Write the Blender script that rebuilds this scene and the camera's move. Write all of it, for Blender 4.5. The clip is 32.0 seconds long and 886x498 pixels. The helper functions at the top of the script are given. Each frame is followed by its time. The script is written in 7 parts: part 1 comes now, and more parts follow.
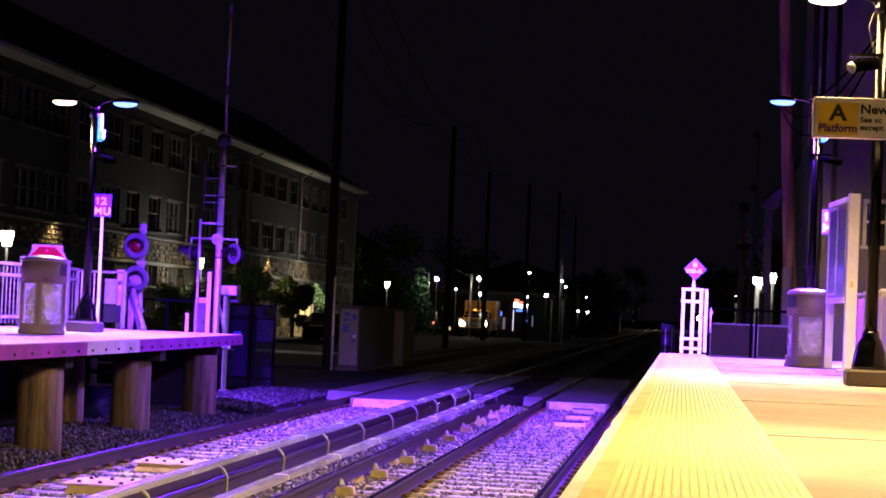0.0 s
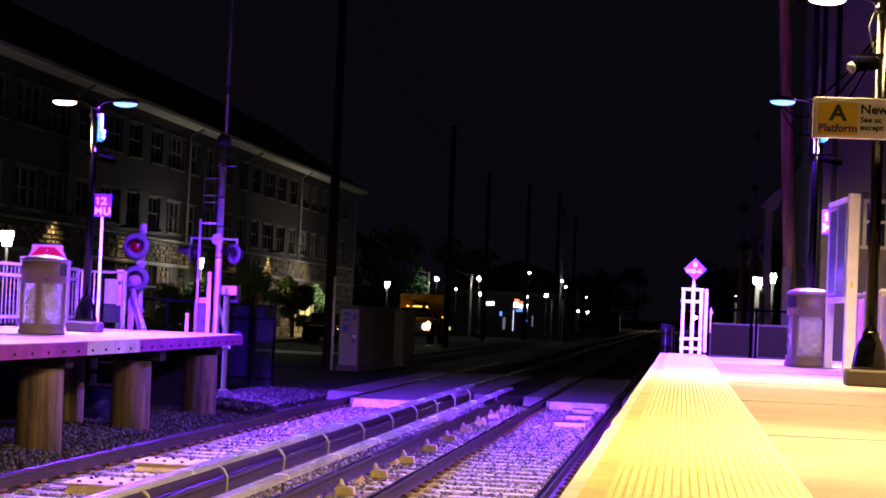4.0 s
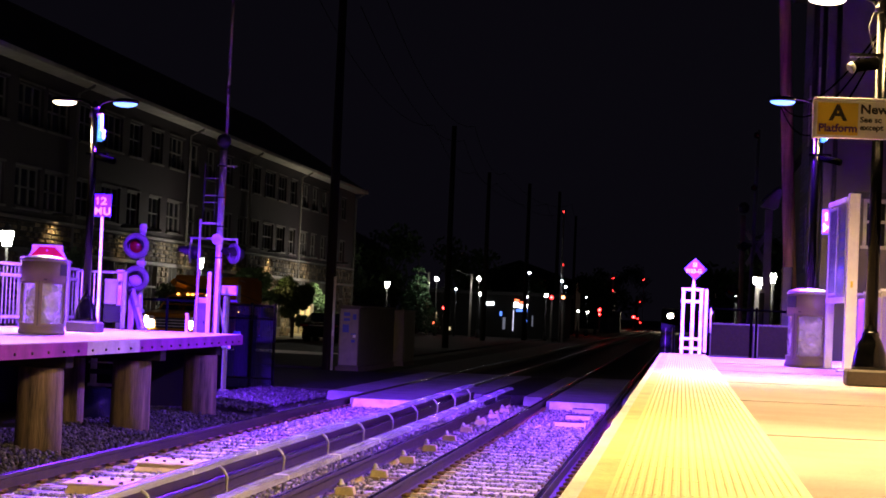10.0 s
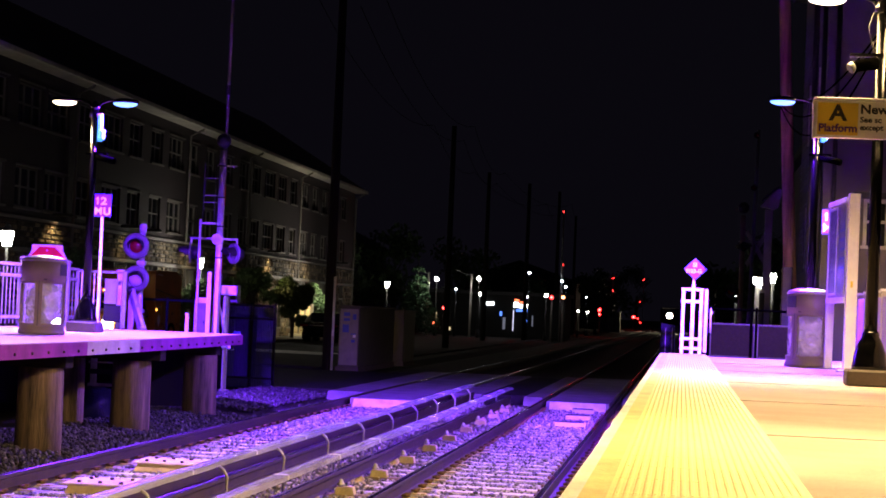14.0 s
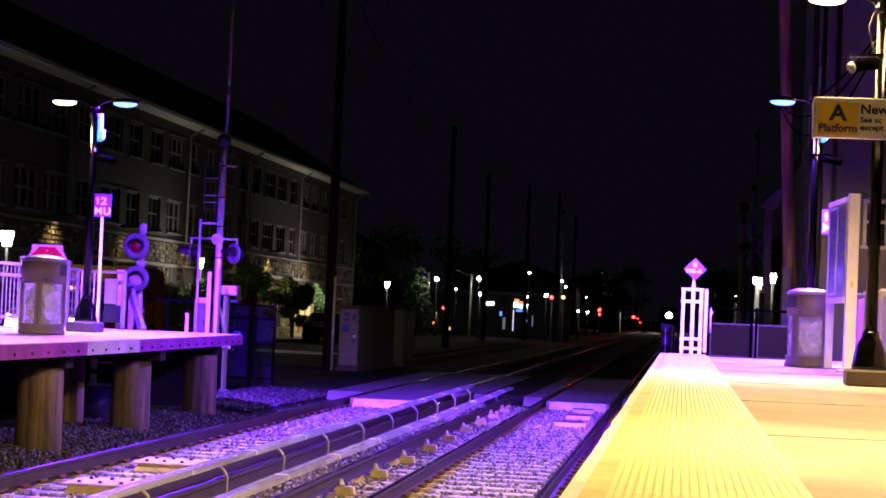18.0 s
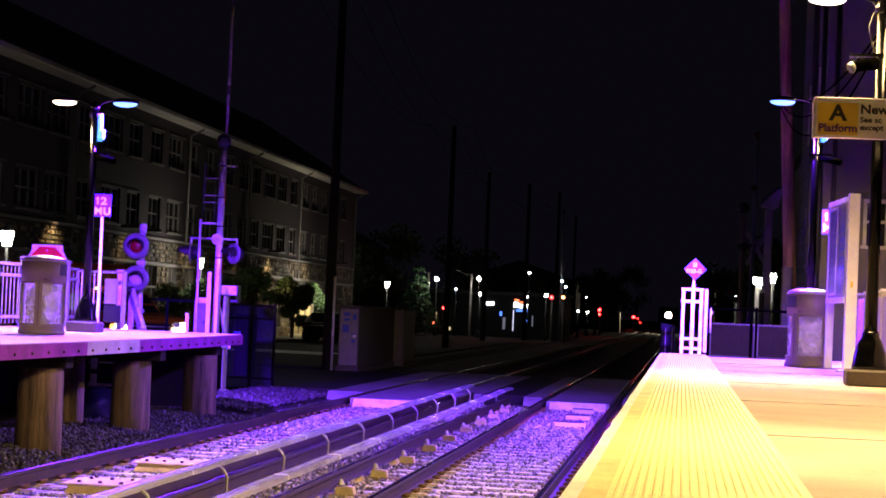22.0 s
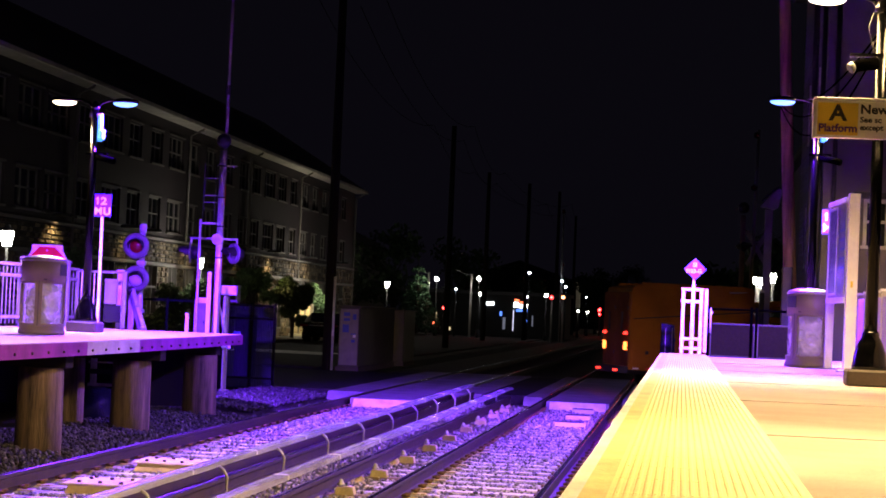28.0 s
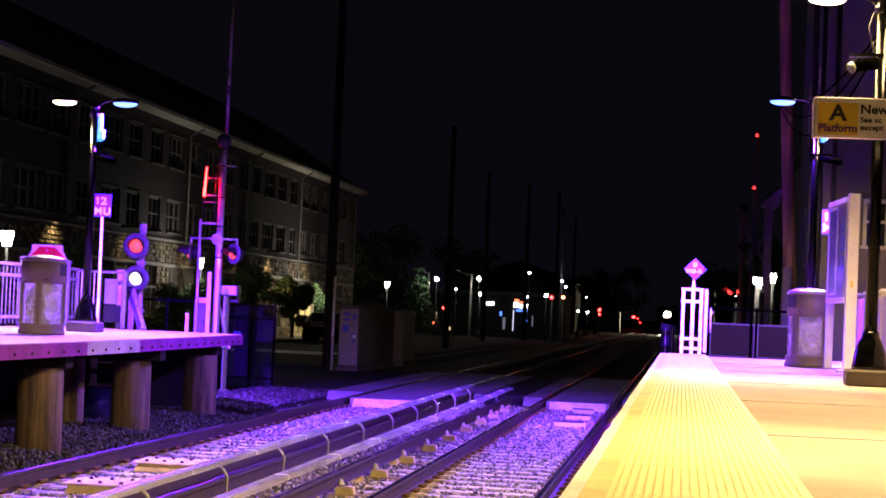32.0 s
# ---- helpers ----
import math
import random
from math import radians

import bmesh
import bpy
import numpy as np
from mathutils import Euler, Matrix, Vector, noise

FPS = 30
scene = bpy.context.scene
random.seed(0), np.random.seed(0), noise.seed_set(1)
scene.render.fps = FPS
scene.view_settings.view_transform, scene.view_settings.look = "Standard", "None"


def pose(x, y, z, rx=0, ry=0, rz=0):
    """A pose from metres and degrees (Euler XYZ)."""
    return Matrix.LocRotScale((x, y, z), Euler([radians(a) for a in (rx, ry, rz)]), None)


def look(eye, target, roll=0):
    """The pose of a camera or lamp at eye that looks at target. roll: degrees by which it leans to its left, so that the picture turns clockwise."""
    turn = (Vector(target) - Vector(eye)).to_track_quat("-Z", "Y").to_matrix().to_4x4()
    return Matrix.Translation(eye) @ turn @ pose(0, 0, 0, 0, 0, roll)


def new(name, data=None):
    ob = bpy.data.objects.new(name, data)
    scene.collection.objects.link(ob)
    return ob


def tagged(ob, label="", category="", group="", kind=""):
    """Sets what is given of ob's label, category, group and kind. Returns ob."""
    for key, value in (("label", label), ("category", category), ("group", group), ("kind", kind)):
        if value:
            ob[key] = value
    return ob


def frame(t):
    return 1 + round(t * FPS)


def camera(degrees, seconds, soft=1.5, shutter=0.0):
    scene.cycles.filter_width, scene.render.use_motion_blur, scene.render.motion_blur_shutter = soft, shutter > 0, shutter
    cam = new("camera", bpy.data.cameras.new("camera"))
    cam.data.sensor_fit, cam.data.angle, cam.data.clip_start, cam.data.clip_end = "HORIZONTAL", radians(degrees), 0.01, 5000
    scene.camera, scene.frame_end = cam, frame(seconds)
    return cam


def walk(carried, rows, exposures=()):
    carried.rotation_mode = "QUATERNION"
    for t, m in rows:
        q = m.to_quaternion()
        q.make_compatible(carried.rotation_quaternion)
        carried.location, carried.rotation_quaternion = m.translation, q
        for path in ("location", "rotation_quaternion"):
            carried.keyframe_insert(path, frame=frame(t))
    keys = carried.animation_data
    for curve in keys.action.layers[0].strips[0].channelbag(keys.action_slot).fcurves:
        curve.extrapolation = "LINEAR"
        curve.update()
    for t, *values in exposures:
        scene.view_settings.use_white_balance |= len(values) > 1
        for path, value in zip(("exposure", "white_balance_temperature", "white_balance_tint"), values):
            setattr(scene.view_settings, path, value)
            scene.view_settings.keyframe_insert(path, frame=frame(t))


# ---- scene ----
# World: metres, z = 0 at the railheads, y along the tracks, x to the platform with sign A.
EYE = (0.0, 0.0, 1.77)
YAW, TILT = radians(6.603), radians(1.703)
AIM = (EYE[0] - math.sin(YAW) * math.cos(TILT) * 50, EYE[1] + math.cos(YAW) * math.cos(TILT) * 50, EYE[2] + math.sin(TILT) * 50)
cam = camera(23.93, 32.0, soft=1.7, shutter=0.5)
walk(cam, [(0.0, look(EYE, AIM, 2.468)), (32.0, look(EYE, AIM, 2.468))], exposures=[(0.0, 0.08), (32.0, 0.08)])

# ---- night sky and lamps ----
world = bpy.data.worlds.new("night")
scene.world = world
world.use_nodes = True
wn = world.node_tree
wn.nodes["Background"].inputs[0].default_value = (0.30, 0.25, 0.45, 1)
wn.nodes["Background"].inputs[1].default_value = 0.0085

VIOLET = (0.135, 0.013, 1.0)
WARM = (1.0, 0.64, 0.27)


def lamp(name, at, watts, colour, size=0.12, cone=150.0, aim=(0, 0, -1), blend=0.5):
    data = bpy.data.lights.new(name, "SPOT")
    data.energy, data.color, data.shadow_soft_size = watts, colour, size
    data.spot_size, data.spot_blend = radians(cone), blend
    ob = new(name, data)
    ob.matrix_basis = look(at, (at[0] + aim[0], at[1] + aim[1], at[2] + aim[2]))
    return ob


def bulb(name, at, watts, colour, size=0.1):
    data = bpy.data.lights.new(name, "POINT")
    data.energy, data.color, data.shadow_soft_size = watts, colour, size
    ob = new(name, data)
    ob.location = at
    return ob


# platform lamps, some with added fill spots: right platform, then left platform
lamp("platform_light", (1.27, 20.4, 4.86), 2200, WARM, 0.55, cone=165)
# Added narrow amber spot at this head brightens the truck on the crossing.
lamp("platform_light", (1.27, 20.45, 4.86), 7300, (1.0, 0.58, 0.18), cone=24, aim=(-7.3, 29.5, -5.1), blend=1.0)
lamp("platform_light", (1.34, 31.0, 4.98), 15500, VIOLET, cone=156, aim=(-0.12, 0.0, -1))
# Extra violet spot added at this head to lift the crossing panels.
lamp("platform_light", (1.34, 31.05, 4.98), 39000, VIOLET, cone=44, aim=(-4.0, 9.0, -5.0), blend=1.0)
lamp("platform_light", (2.36, 31.0, 4.98), 2100, WARM, 0.3, cone=177, blend=0.2)
lamp("platform_light", (2.33, 20.4, 4.86), 900, WARM, 0.3, cone=170)
lamp("platform_light", (1.27, 9.5, 4.86), 2600, WARM)
# Extra warm spot added here brightens the near end of the tracks.
lamp("platform_light", (1.25, 9.55, 4.86), 6200, WARM, cone=50, aim=(-6.9, 9.5, -4.9), blend=1.0)
lamp("platform_light", (-8.42, 30.6, 4.60), 15500, VIOLET, cone=176, aim=(-0.10, 0.0, -1), blend=0.3)
# Second violet spot added at the left head, aimed at the crossing.
lamp("platform_light", (-8.42, 30.65, 4.60), 31000, VIOLET, cone=44, aim=(1.6, 9.5, -4.9), blend=1.0)
lamp("platform_light", (-9.36, 30.6, 4.60), 1900, WARM)
lamp("platform_light", (-8.45, 20.0, 4.60), 3600, VIOLET, cone=140, blend=0.3)
lamp("platform_light", (-9.36, 20.0, 4.60), 3800, WARM)
lamp("platform_light", (-8.45, 9.5, 4.70), 750, WARM)
# street lanterns and facade lights
# The bulbs at y 112.0 and 82.6 are added, lanternless, to brighten shrubs.
for x, y, z, w in ((-18.6, 56.85, 3.3, 60), (-19.35, 83.7, 3.3, 130), (-18.0, 129.5, 3.2, 25), (-18.0, 147.5, 4.0, 60), (-14.3, 149.0, 4.1, 12), (-19.0, 112.0, 2.9, 320), (-19.1, 82.6, 3.2, 60),
                   (2.11, 60.0, 2.85, 16), (2.51, 60.0, 2.98, 16)):
    bulb("street_light", (x, y, z), w, (1.0, 0.93, 0.78), 0.2)
for y, w in ((67.6, 420), (76.3, 110), (79.6, 50), (86.4, 150), (95.8, 40), (104.0, 420), (114.6, 130), (125.5, 5)):
    lamp("facade_light", (-20.25, y, 4.35), w, (1.0, 0.70, 0.32), 0.10, 112, (-0.45, 0, -1), 1.0)


# ---- materials ----
def mat(name, colour, rough=0.6, metal=0.0, vary=0.25, scale=6.0, bump=0.15, fine=60.0, tint=None, per_piece=0.0, spec=0.5, stretch=None, coat=0.0):
    """Two scales of noise in the colour, a fine bump, optional streaks and a random shade for each piece."""
    m = bpy.data.materials.new(name)
    m.use_nodes = True
    t = m.node_tree
    p = t.nodes["Principled BSDF"]
    tc = t.nodes.new("ShaderNodeTexCoord")
    mp = t.nodes.new("ShaderNodeMapping")
    t.links.new(tc.outputs["Object"], mp.inputs["Vector"])
    if stretch:
        mp.inputs["Scale"].default_value = stretch
    n1 = t.nodes.new("ShaderNodeTexNoise")
    n1.inputs["Scale"].default_value, n1.inputs["Detail"].default_value = scale, 5
    n2 = t.nodes.new("ShaderNodeTexNoise")
    n2.inputs["Scale"].default_value, n2.inputs["Detail"].default_value = fine, 3
    t.links.new(mp.outputs[0], n1.inputs["Vector"])
    t.links.new(mp.outputs[0], n2.inputs["Vector"])
    add = t.nodes.new("ShaderNodeMath")
    add.operation = "MULTIPLY_ADD"
    add.inputs[1].default_value = 0.35
    t.links.new(n2.outputs["Fac"], add.inputs[0])
    t.links.new(n1.outputs["Fac"], add.inputs[2])
    last = add.outputs[0]
    if per_piece:
        oi = t.nodes.new("ShaderNodeObjectInfo")
        pa = t.nodes.new("ShaderNodeMath")
        pa.operation = "MULTIPLY_ADD"
        pa.inputs[1].default_value = per_piece
        t.links.new(oi.outputs["Random"], pa.inputs[0])
        t.links.new(last, pa.inputs[2])
        last = pa.outputs[0]
    ramp = t.nodes.new("ShaderNodeValToRGB")
    dark = tint or tuple(c * (1 - vary) for c in colour)
    light = tuple(min(1, c * (1 + vary * 0.6)) for c in colour)
    ramp.color_ramp.elements[0].position, ramp.color_ramp.elements[0].color = 0.42, (*dark, 1)
    ramp.color_ramp.elements[1].position, ramp.color_ramp.elements[1].color = 0.9 + per_piece * 0.5, (*light, 1)
    t.links.new(last, ramp.inputs[0])
    t.links.new(ramp.outputs[0], p.inputs["Base Color"])
    p.inputs["Roughness"].default_value, p.inputs["Metallic"].default_value = rough, metal
    p.inputs["Specular IOR Level"].default_value = spec
    if coat:
        p.inputs["Coat Weight"].default_value, p.inputs["Coat Roughness"].default_value = coat, 0.08
    if bump:
        b = t.nodes.new("ShaderNodeBump")
        b.inputs["Strength"].default_value, b.inputs["Distance"].default_value = bump, 0.02
        t.links.new(n2.outputs["Fac"], b.inputs["Height"])
        t.links.new(b.outputs[0], p.inputs["Normal"])
    return m


def glow(name, colour, strength):
    m = bpy.data.materials.new(name)
    m.use_nodes = True
    p = m.node_tree.nodes["Principled BSDF"]
    p.inputs["Base Color"].default_value = (*[c * 0.6 for c in colour], 1)
    p.inputs["Emission Color"].default_value, p.inputs["Emission Strength"].default_value = (*colour, 1), strength
    return m


def glass(name, colour=(0.02, 0.02, 0.025), rough=0.05, alpha=1.0):
    m = bpy.data.materials.new(name)
    m.use_nodes = True
    p = m.node_tree.nodes["Principled BSDF"]
    p.inputs["Base Color"].default_value, p.inputs["Roughness"].default_value = (*colour, 1), rough
    p.inputs["Alpha"].default_value = alpha
    return m


CONCRETE = mat("concrete", (0.50, 0.47, 0.43), 0.85, vary=0.25, scale=1.3, fine=45, bump=0.2)
SLAB = mat("platform_concrete", (0.42, 0.34, 0.285), 0.8, vary=0.28, scale=0.8, fine=60, bump=0.12)
FASCIA = mat("fascia_concrete", (0.42, 0.36, 0.36), 0.85, vary=0.4, scale=2.2, fine=30, bump=0.3)
EDGE = mat("edge_paint", (0.74, 0.70, 0.66), 0.7, vary=0.22, scale=3.0, fine=40, bump=0.2)
YELLOW = mat("tactile_yellow", (0.77, 0.67, 0.25), 0.52, vary=0.14, scale=1.1, fine=30, bump=0.08, per_piece=0.15)
TIE = mat("concrete_tie", (0.38, 0.36, 0.32), 0.9, vary=0.5, scale=5, fine=50, bump=0.3, per_piece=0.3)
BALLAST = mat("ballast_bed", (0.08, 0.077, 0.075), 0.95, spec=0.1, vary=0.5, scale=14, fine=40, bump=0.8)
RAIL = mat("rail_steel", (0.038, 0.024, 0.019), 0.6, 0.1, spec=0.3, vary=0.4, scale=5, fine=50, bump=0.2)
RAILTOP = mat("railhead_polished", (0.70, 0.70, 0.72), 0.17, 1.0, vary=0.2, scale=8, fine=40, bump=0.0)
COVER = mat("coverboard", (0.36, 0.36, 0.42), 0.18, vary=0.5, scale=2.5, fine=40, bump=0.25, stretch=(3, 0.35, 3))
TIMBER = mat("weathered_timber", (0.42, 0.33, 0.20), 0.85, vary=0.4, scale=3, fine=26, bump=0.4, stretch=(3, 3, 0.35))
PILE = mat("timber_pile", (0.135, 0.098, 0.06), 0.85, vary=0.9, scale=3.2, fine=24, bump=0.5, stretch=(3.5, 3.5, 0.25))
POLEWOOD = mat("pole_wood", (0.42, 0.25, 0.15), 0.85, vary=0.7, scale=2.6, fine=26, bump=0.45, stretch=(4, 4, 0.3))
ASPHALT = mat("asphalt", (0.020, 0.019, 0.019), 0.85, spec=0.1, vary=0.35, scale=0.9, fine=90, bump=0.35)
SOIL = mat("ground_soil", (0.030, 0.028, 0.025), 0.95, spec=0.1, vary=0.4, scale=0.5, fine=20, bump=0.6)
PANEL = mat("crossing_panel", (0.17, 0.155, 0.17), 0.6, vary=0.7, scale=1.6, fine=45, bump=0.2, per_piece=0.2)
PAVING = mat("pavement_concrete", (0.10, 0.09, 0.08), 0.85, spec=0.1, vary=0.3, scale=1.3, fine=45, bump=0.2)
BLACK = mat("black_paint", (0.002, 0.002, 0.002), 0.12, spec=0.4, vary=0.3, scale=9, fine=60, bump=0.04)
POLEBLACK = mat("pole_black", (0.0004, 0.0004, 0.0004), 0.6, spec=0.0, vary=0.3, scale=9, fine=60, bump=0.04)
POLEGLOSS = mat("pole_black_gloss", (0.0004, 0.0004, 0.0004), 0.2, spec=0.10, vary=0.3, scale=9, fine=60, bump=0.0)
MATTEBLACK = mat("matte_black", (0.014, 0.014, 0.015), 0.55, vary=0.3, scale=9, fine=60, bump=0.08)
WHITE = mat("white_paint", (0.78, 0.77, 0.74), 0.5, vary=0.1, scale=5, fine=40, bump=0.06)
SIGNALGREY = mat("signal_grey", (0.15, 0.15, 0.155), 0.6, vary=0.2, scale=8, fine=50, bump=0.06)
SILVER = mat("galvanised", (0.58, 0.58, 0.59), 0.45, 0.3, vary=0.22, scale=10, fine=50, bump=0.08)
CABINET = mat("cabinet_paint", (0.075, 0.072, 0.06), 0.6, vary=0.3, scale=3, fine=40, bump=0.06)
FENCEWHITE = mat("fence_paint", (0.22, 0.21, 0.19), 0.55, vary=0.2, scale=5, fine=40, bump=0.06)
GREYMETAL = mat("grey_metal", (0.30, 0.29, 0.28), 0.55, 0.2, vary=0.2, scale=6, fine=50, bump=0.06)
BINMETAL = mat("bin_metal", (0.135, 0.108, 0.066), 0.5, 0.1, vary=0.15, scale=5, fine=50, bump=0.05)
RED = mat("sign_red", (0.62, 0.02, 0.02), 0.4, vary=0.08, scale=5, fine=50, bump=0.02)
PINK = mat("sign_magenta", (0.13, 0.014, 0.20), 0.45, vary=0.08, scale=5, fine=50, bump=0.02)
SIGNBLUE = mat("sign_blue", (0.04, 0.07, 0.40), 0.45, vary=0.08, scale=5, fine=50, bump=0.02)
SIGNWHITE = mat("sign_white", (0.80, 0.80, 0.78), 0.4, vary=0.05, scale=5, fine=50, bump=0.02)
SIGNGOLD = mat("sign_gold", (0.74, 0.56, 0.05), 0.4, vary=0.06, scale=4, fine=50, bump=0.02)
INK = mat("sign_ink", (0.02, 0.018, 0.018), 0.5, vary=0.1, scale=5, fine=50, bump=0)
LEAF = mat("leaves", (0.055, 0.095, 0.03), 0.6, vary=0.45, scale=3, fine=30, bump=0.1)
PINE = mat("pine_needles", (0.03, 0.085, 0.035), 0.6, vary=0.45, scale=3, fine=30, bump=0.1)
BARK = mat("bark", (0.07, 0.055, 0.04), 0.9, vary=0.4, scale=4, fine=26, bump=0.5)
BRICK = mat("facade_brick", (0.13, 0.085, 0.06), 0.9, vary=0.2, scale=3, fine=30, bump=0.25)
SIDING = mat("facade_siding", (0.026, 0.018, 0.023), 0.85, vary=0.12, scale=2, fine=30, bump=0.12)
STONE = mat("facade_stone", (0.42, 0.36, 0.25), 0.9, vary=0.35, scale=3.5, fine=26, bump=0.5, per_piece=0.2)
TRIM = mat("facade_trim", (0.14, 0.128, 0.118), 0.7, vary=0.15, scale=4, fine=40, bump=0.08)
EAVES = mat("eaves_paint", (0.52, 0.49, 0.43), 0.6, vary=0.3, scale=1.5, fine=40, bump=0.06)
ROOF = mat("roof_shingle", (0.035, 0.034, 0.037), 0.9, vary=0.3, scale=2, fine=30, bump=0.4)
ORANGE = mat("truck_orange", (0.38, 0.158, 0.013), 0.30, vary=0.45, scale=0.9, fine=60, bump=0.02, spec=0.06)
CARPAINT = mat("car_paint_black", (0.002, 0.002, 0.003), 0.12, vary=0.15, scale=3, fine=60, bump=0.0, spec=0.3)
TYRE = mat("tyre_rubber", (0.014, 0.014, 0.015), 0.85, spec=0.12, vary=0.2, scale=8, fine=60, bump=0.2)
RIM = mat("wheel_rim", (0.50, 0.50, 0.50), 0.5, 0.0, vary=0.12, scale=8, fine=60, bump=0.02)
BAG = mat("bin_bag", (0.46, 0.46, 0.47), 0.16, vary=0.35, scale=9, fine=26, bump=0.9, spec=0.9)
CLEAR = glass("clear_panel", (0.8, 0.82, 0.85), 0.12, 0.14)
DARKGLASS = glass("dark_glass", (0.012, 0.013, 0.016), 0.06)
LENSRED = glass("lens_red", (0.20, 0.008, 0.012), 0.12)
LENSWHITE = mat("lens_reflector", (0.62, 0.60, 0.56), 0.35, vary=0.1, scale=9, fine=60, bump=0.05)
G_WARM = glow("glow_warm", (1.0, 0.80, 0.48), 9)
G_VIOLET = glow("glow_violet", (0.13, 0.27, 1.0), 4.2)
G_CYAN = glow("glow_cyan", (0.07, 0.34, 1.0), 1.6)
G_STREET = glow("glow_street", (1.0, 0.97, 0.86), 28)
G_HEAD = glow("glow_headlight", (1.0, 0.90, 0.70), 45)
G_CARHEAD = glow("glow_car_headlight", (0.92, 0.95, 1.0), 5)
G_AMBER = glow("glow_amber", (1.0, 0.45, 0.06), 7)
G_RED = glow("glow_red", (1.0, 0.003, 0.003), 220)
G_TAIL = glow("glow_tail", (1.0, 0.03, 0.02), 5)
G_FLASH = glow("glow_flasher", (1.0, 0.035, 0.035), 3.5)
G_TRAIN = glow("glow_train", (1.0, 0.84, 0.58), 900)
G_SHOPW = glow("glow_shop_white", (0.9, 0.97, 1.0), 4)
G_SHOPB = glow("glow_shop_blue", (0.10, 0.25, 1.0), 1.6)
G_SHOPR = glow("glow_shop_red", (1.0, 0.15, 0.06), 5)
G_FARBLUE = glow("glow_far_blue", (0.75, 0.82, 1.0), 40)
# Near-black colour stands in for walls that no light reaches.
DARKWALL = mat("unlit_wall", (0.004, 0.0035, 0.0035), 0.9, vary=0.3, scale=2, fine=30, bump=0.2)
NAVY = mat("navy_paint", (0.010, 0.009, 0.024), 0.5, spec=0.08, vary=0.3, scale=8, fine=40, bump=0.1)
G_DOOR = glow("glow_doorway", (0.75, 0.72, 1.0), 1.0)
G_DIM = glow("glow_dim_window", (0.7, 0.75, 1.0), 0.12)
G_WINDOW = glow("glow_window", (1.0, 0.78, 0.42), 0.8)


# ---- building blocks ----
def box(bm, x0, x1, y0, y1, z0, z1, bev=0.0):
    vs = [bm.verts.new(p) for p in ((x0, y0, z0), (x1, y0, z0), (x1, y1, z0), (x0, y1, z0), (x0, y0, z1), (x1, y0, z1), (x1, y1, z1), (x0, y1, z1))]
    fs = [bm.faces.new([vs[i] for i in f]) for f in ((3, 2, 1, 0), (4, 5, 6, 7), (0, 1, 5, 4), (1, 2, 6, 5), (2, 3, 7, 6), (3, 0, 4, 7))]
    if bev:
        es = {e for f in fs for e in f.edges}
        bmesh.ops.bevel(bm, geom=list(es), offset=bev, segments=1, affect="EDGES", profile=0.5)


def tube(bm, a, b, r0, r1=None, n=12, caps=True):
    a, b = Vector(a), Vector(b)
    r1 = r0 if r1 is None else r1
    q = (b - a).to_track_quat("Z", "Y")
    ra = [bm.verts.new(a + q @ Vector((r0 * math.cos(2 * math.pi * i / n), r0 * math.sin(2 * math.pi * i / n), 0))) for i in range(n)]
    rb = [bm.verts.new(b + q @ Vector((r1 * math.cos(2 * math.pi * i / n), r1 * math.sin(2 * math.pi * i / n), 0))) for i in range(n)]
    for i in range(n):
        bm.faces.new((ra[i], ra[(i + 1) % n], rb[(i + 1) % n], rb[i])).smooth = n > 5
    if caps:
        bm.faces.new(ra[::-1])
        bm.faces.new(rb)


def bent(bm, pts, r, n=8):
    """One tube along a bent line."""
    pts = [Vector(p) for p in pts]
    rings = []
    for i, p in enumerate(pts):
        q = (pts[min(i + 1, len(pts) - 1)] - pts[max(i - 1, 0)]).to_track_quat("Z", "Y")
        rings.append([bm.verts.new(p + q @ Vector((r * math.cos(2 * math.pi * k / n), r * math.sin(2 * math.pi * k / n), 0))) for k in range(n)])
    for ra, rb in zip(rings, rings[1:]):
        for k in range(n):
            bm.faces.new((ra[k], ra[(k + 1) % n], rb[(k + 1) % n], rb[k])).smooth = True
    bm.faces.new(rings[0][::-1])
    bm.faces.new(rings[-1])


def lathe(bm, prof, c=(0, 0, 0), n=20, axis="Z", smooth=True):
    rings = []
    for r, h in prof:
        ring = []
        for i in range(n):
            a = 2 * math.pi * i / n
            u, v = r * math.cos(a), r * math.sin(a)
            p = {"Z": (u, v, h), "Y": (u, h, v), "X": (h, u, v)}[axis]
            ring.append(bm.verts.new((c[0] + p[0], c[1] + p[1], c[2] + p[2])))
        rings.append(ring)
    for ra, rb in zip(rings, rings[1:]):
        for i in range(n):
            bm.faces.new((ra[i], ra[(i + 1) % n], rb[(i + 1) % n], rb[i])).smooth = smooth
    bm.faces.new(rings[0])
    bm.faces.new(rings[-1])
    bmesh.ops.recalc_face_normals(bm, faces=bm.faces)


def prism(bm, pts, lo, hi, axis="Y"):
    """A polygon given in the plane across axis, drawn out along it."""
    def at(p, h):
        return {"Y": (p[0], h, p[1]), "X": (h, p[0], p[1]), "Z": (p[0], p[1], h)}[axis]
    a = [bm.verts.new(at(p, lo)) for p in pts]
    b = [bm.verts.new(at(p, hi)) for p in pts]
    n = len(pts)
    bm.faces.new(a)
    bm.faces.new(b[::-1])
    for i in range(n):
        bm.faces.new((a[i], b[i], b[(i + 1) % n], a[(i + 1) % n]))
    bmesh.ops.recalc_face_normals(bm, faces=bm.faces)


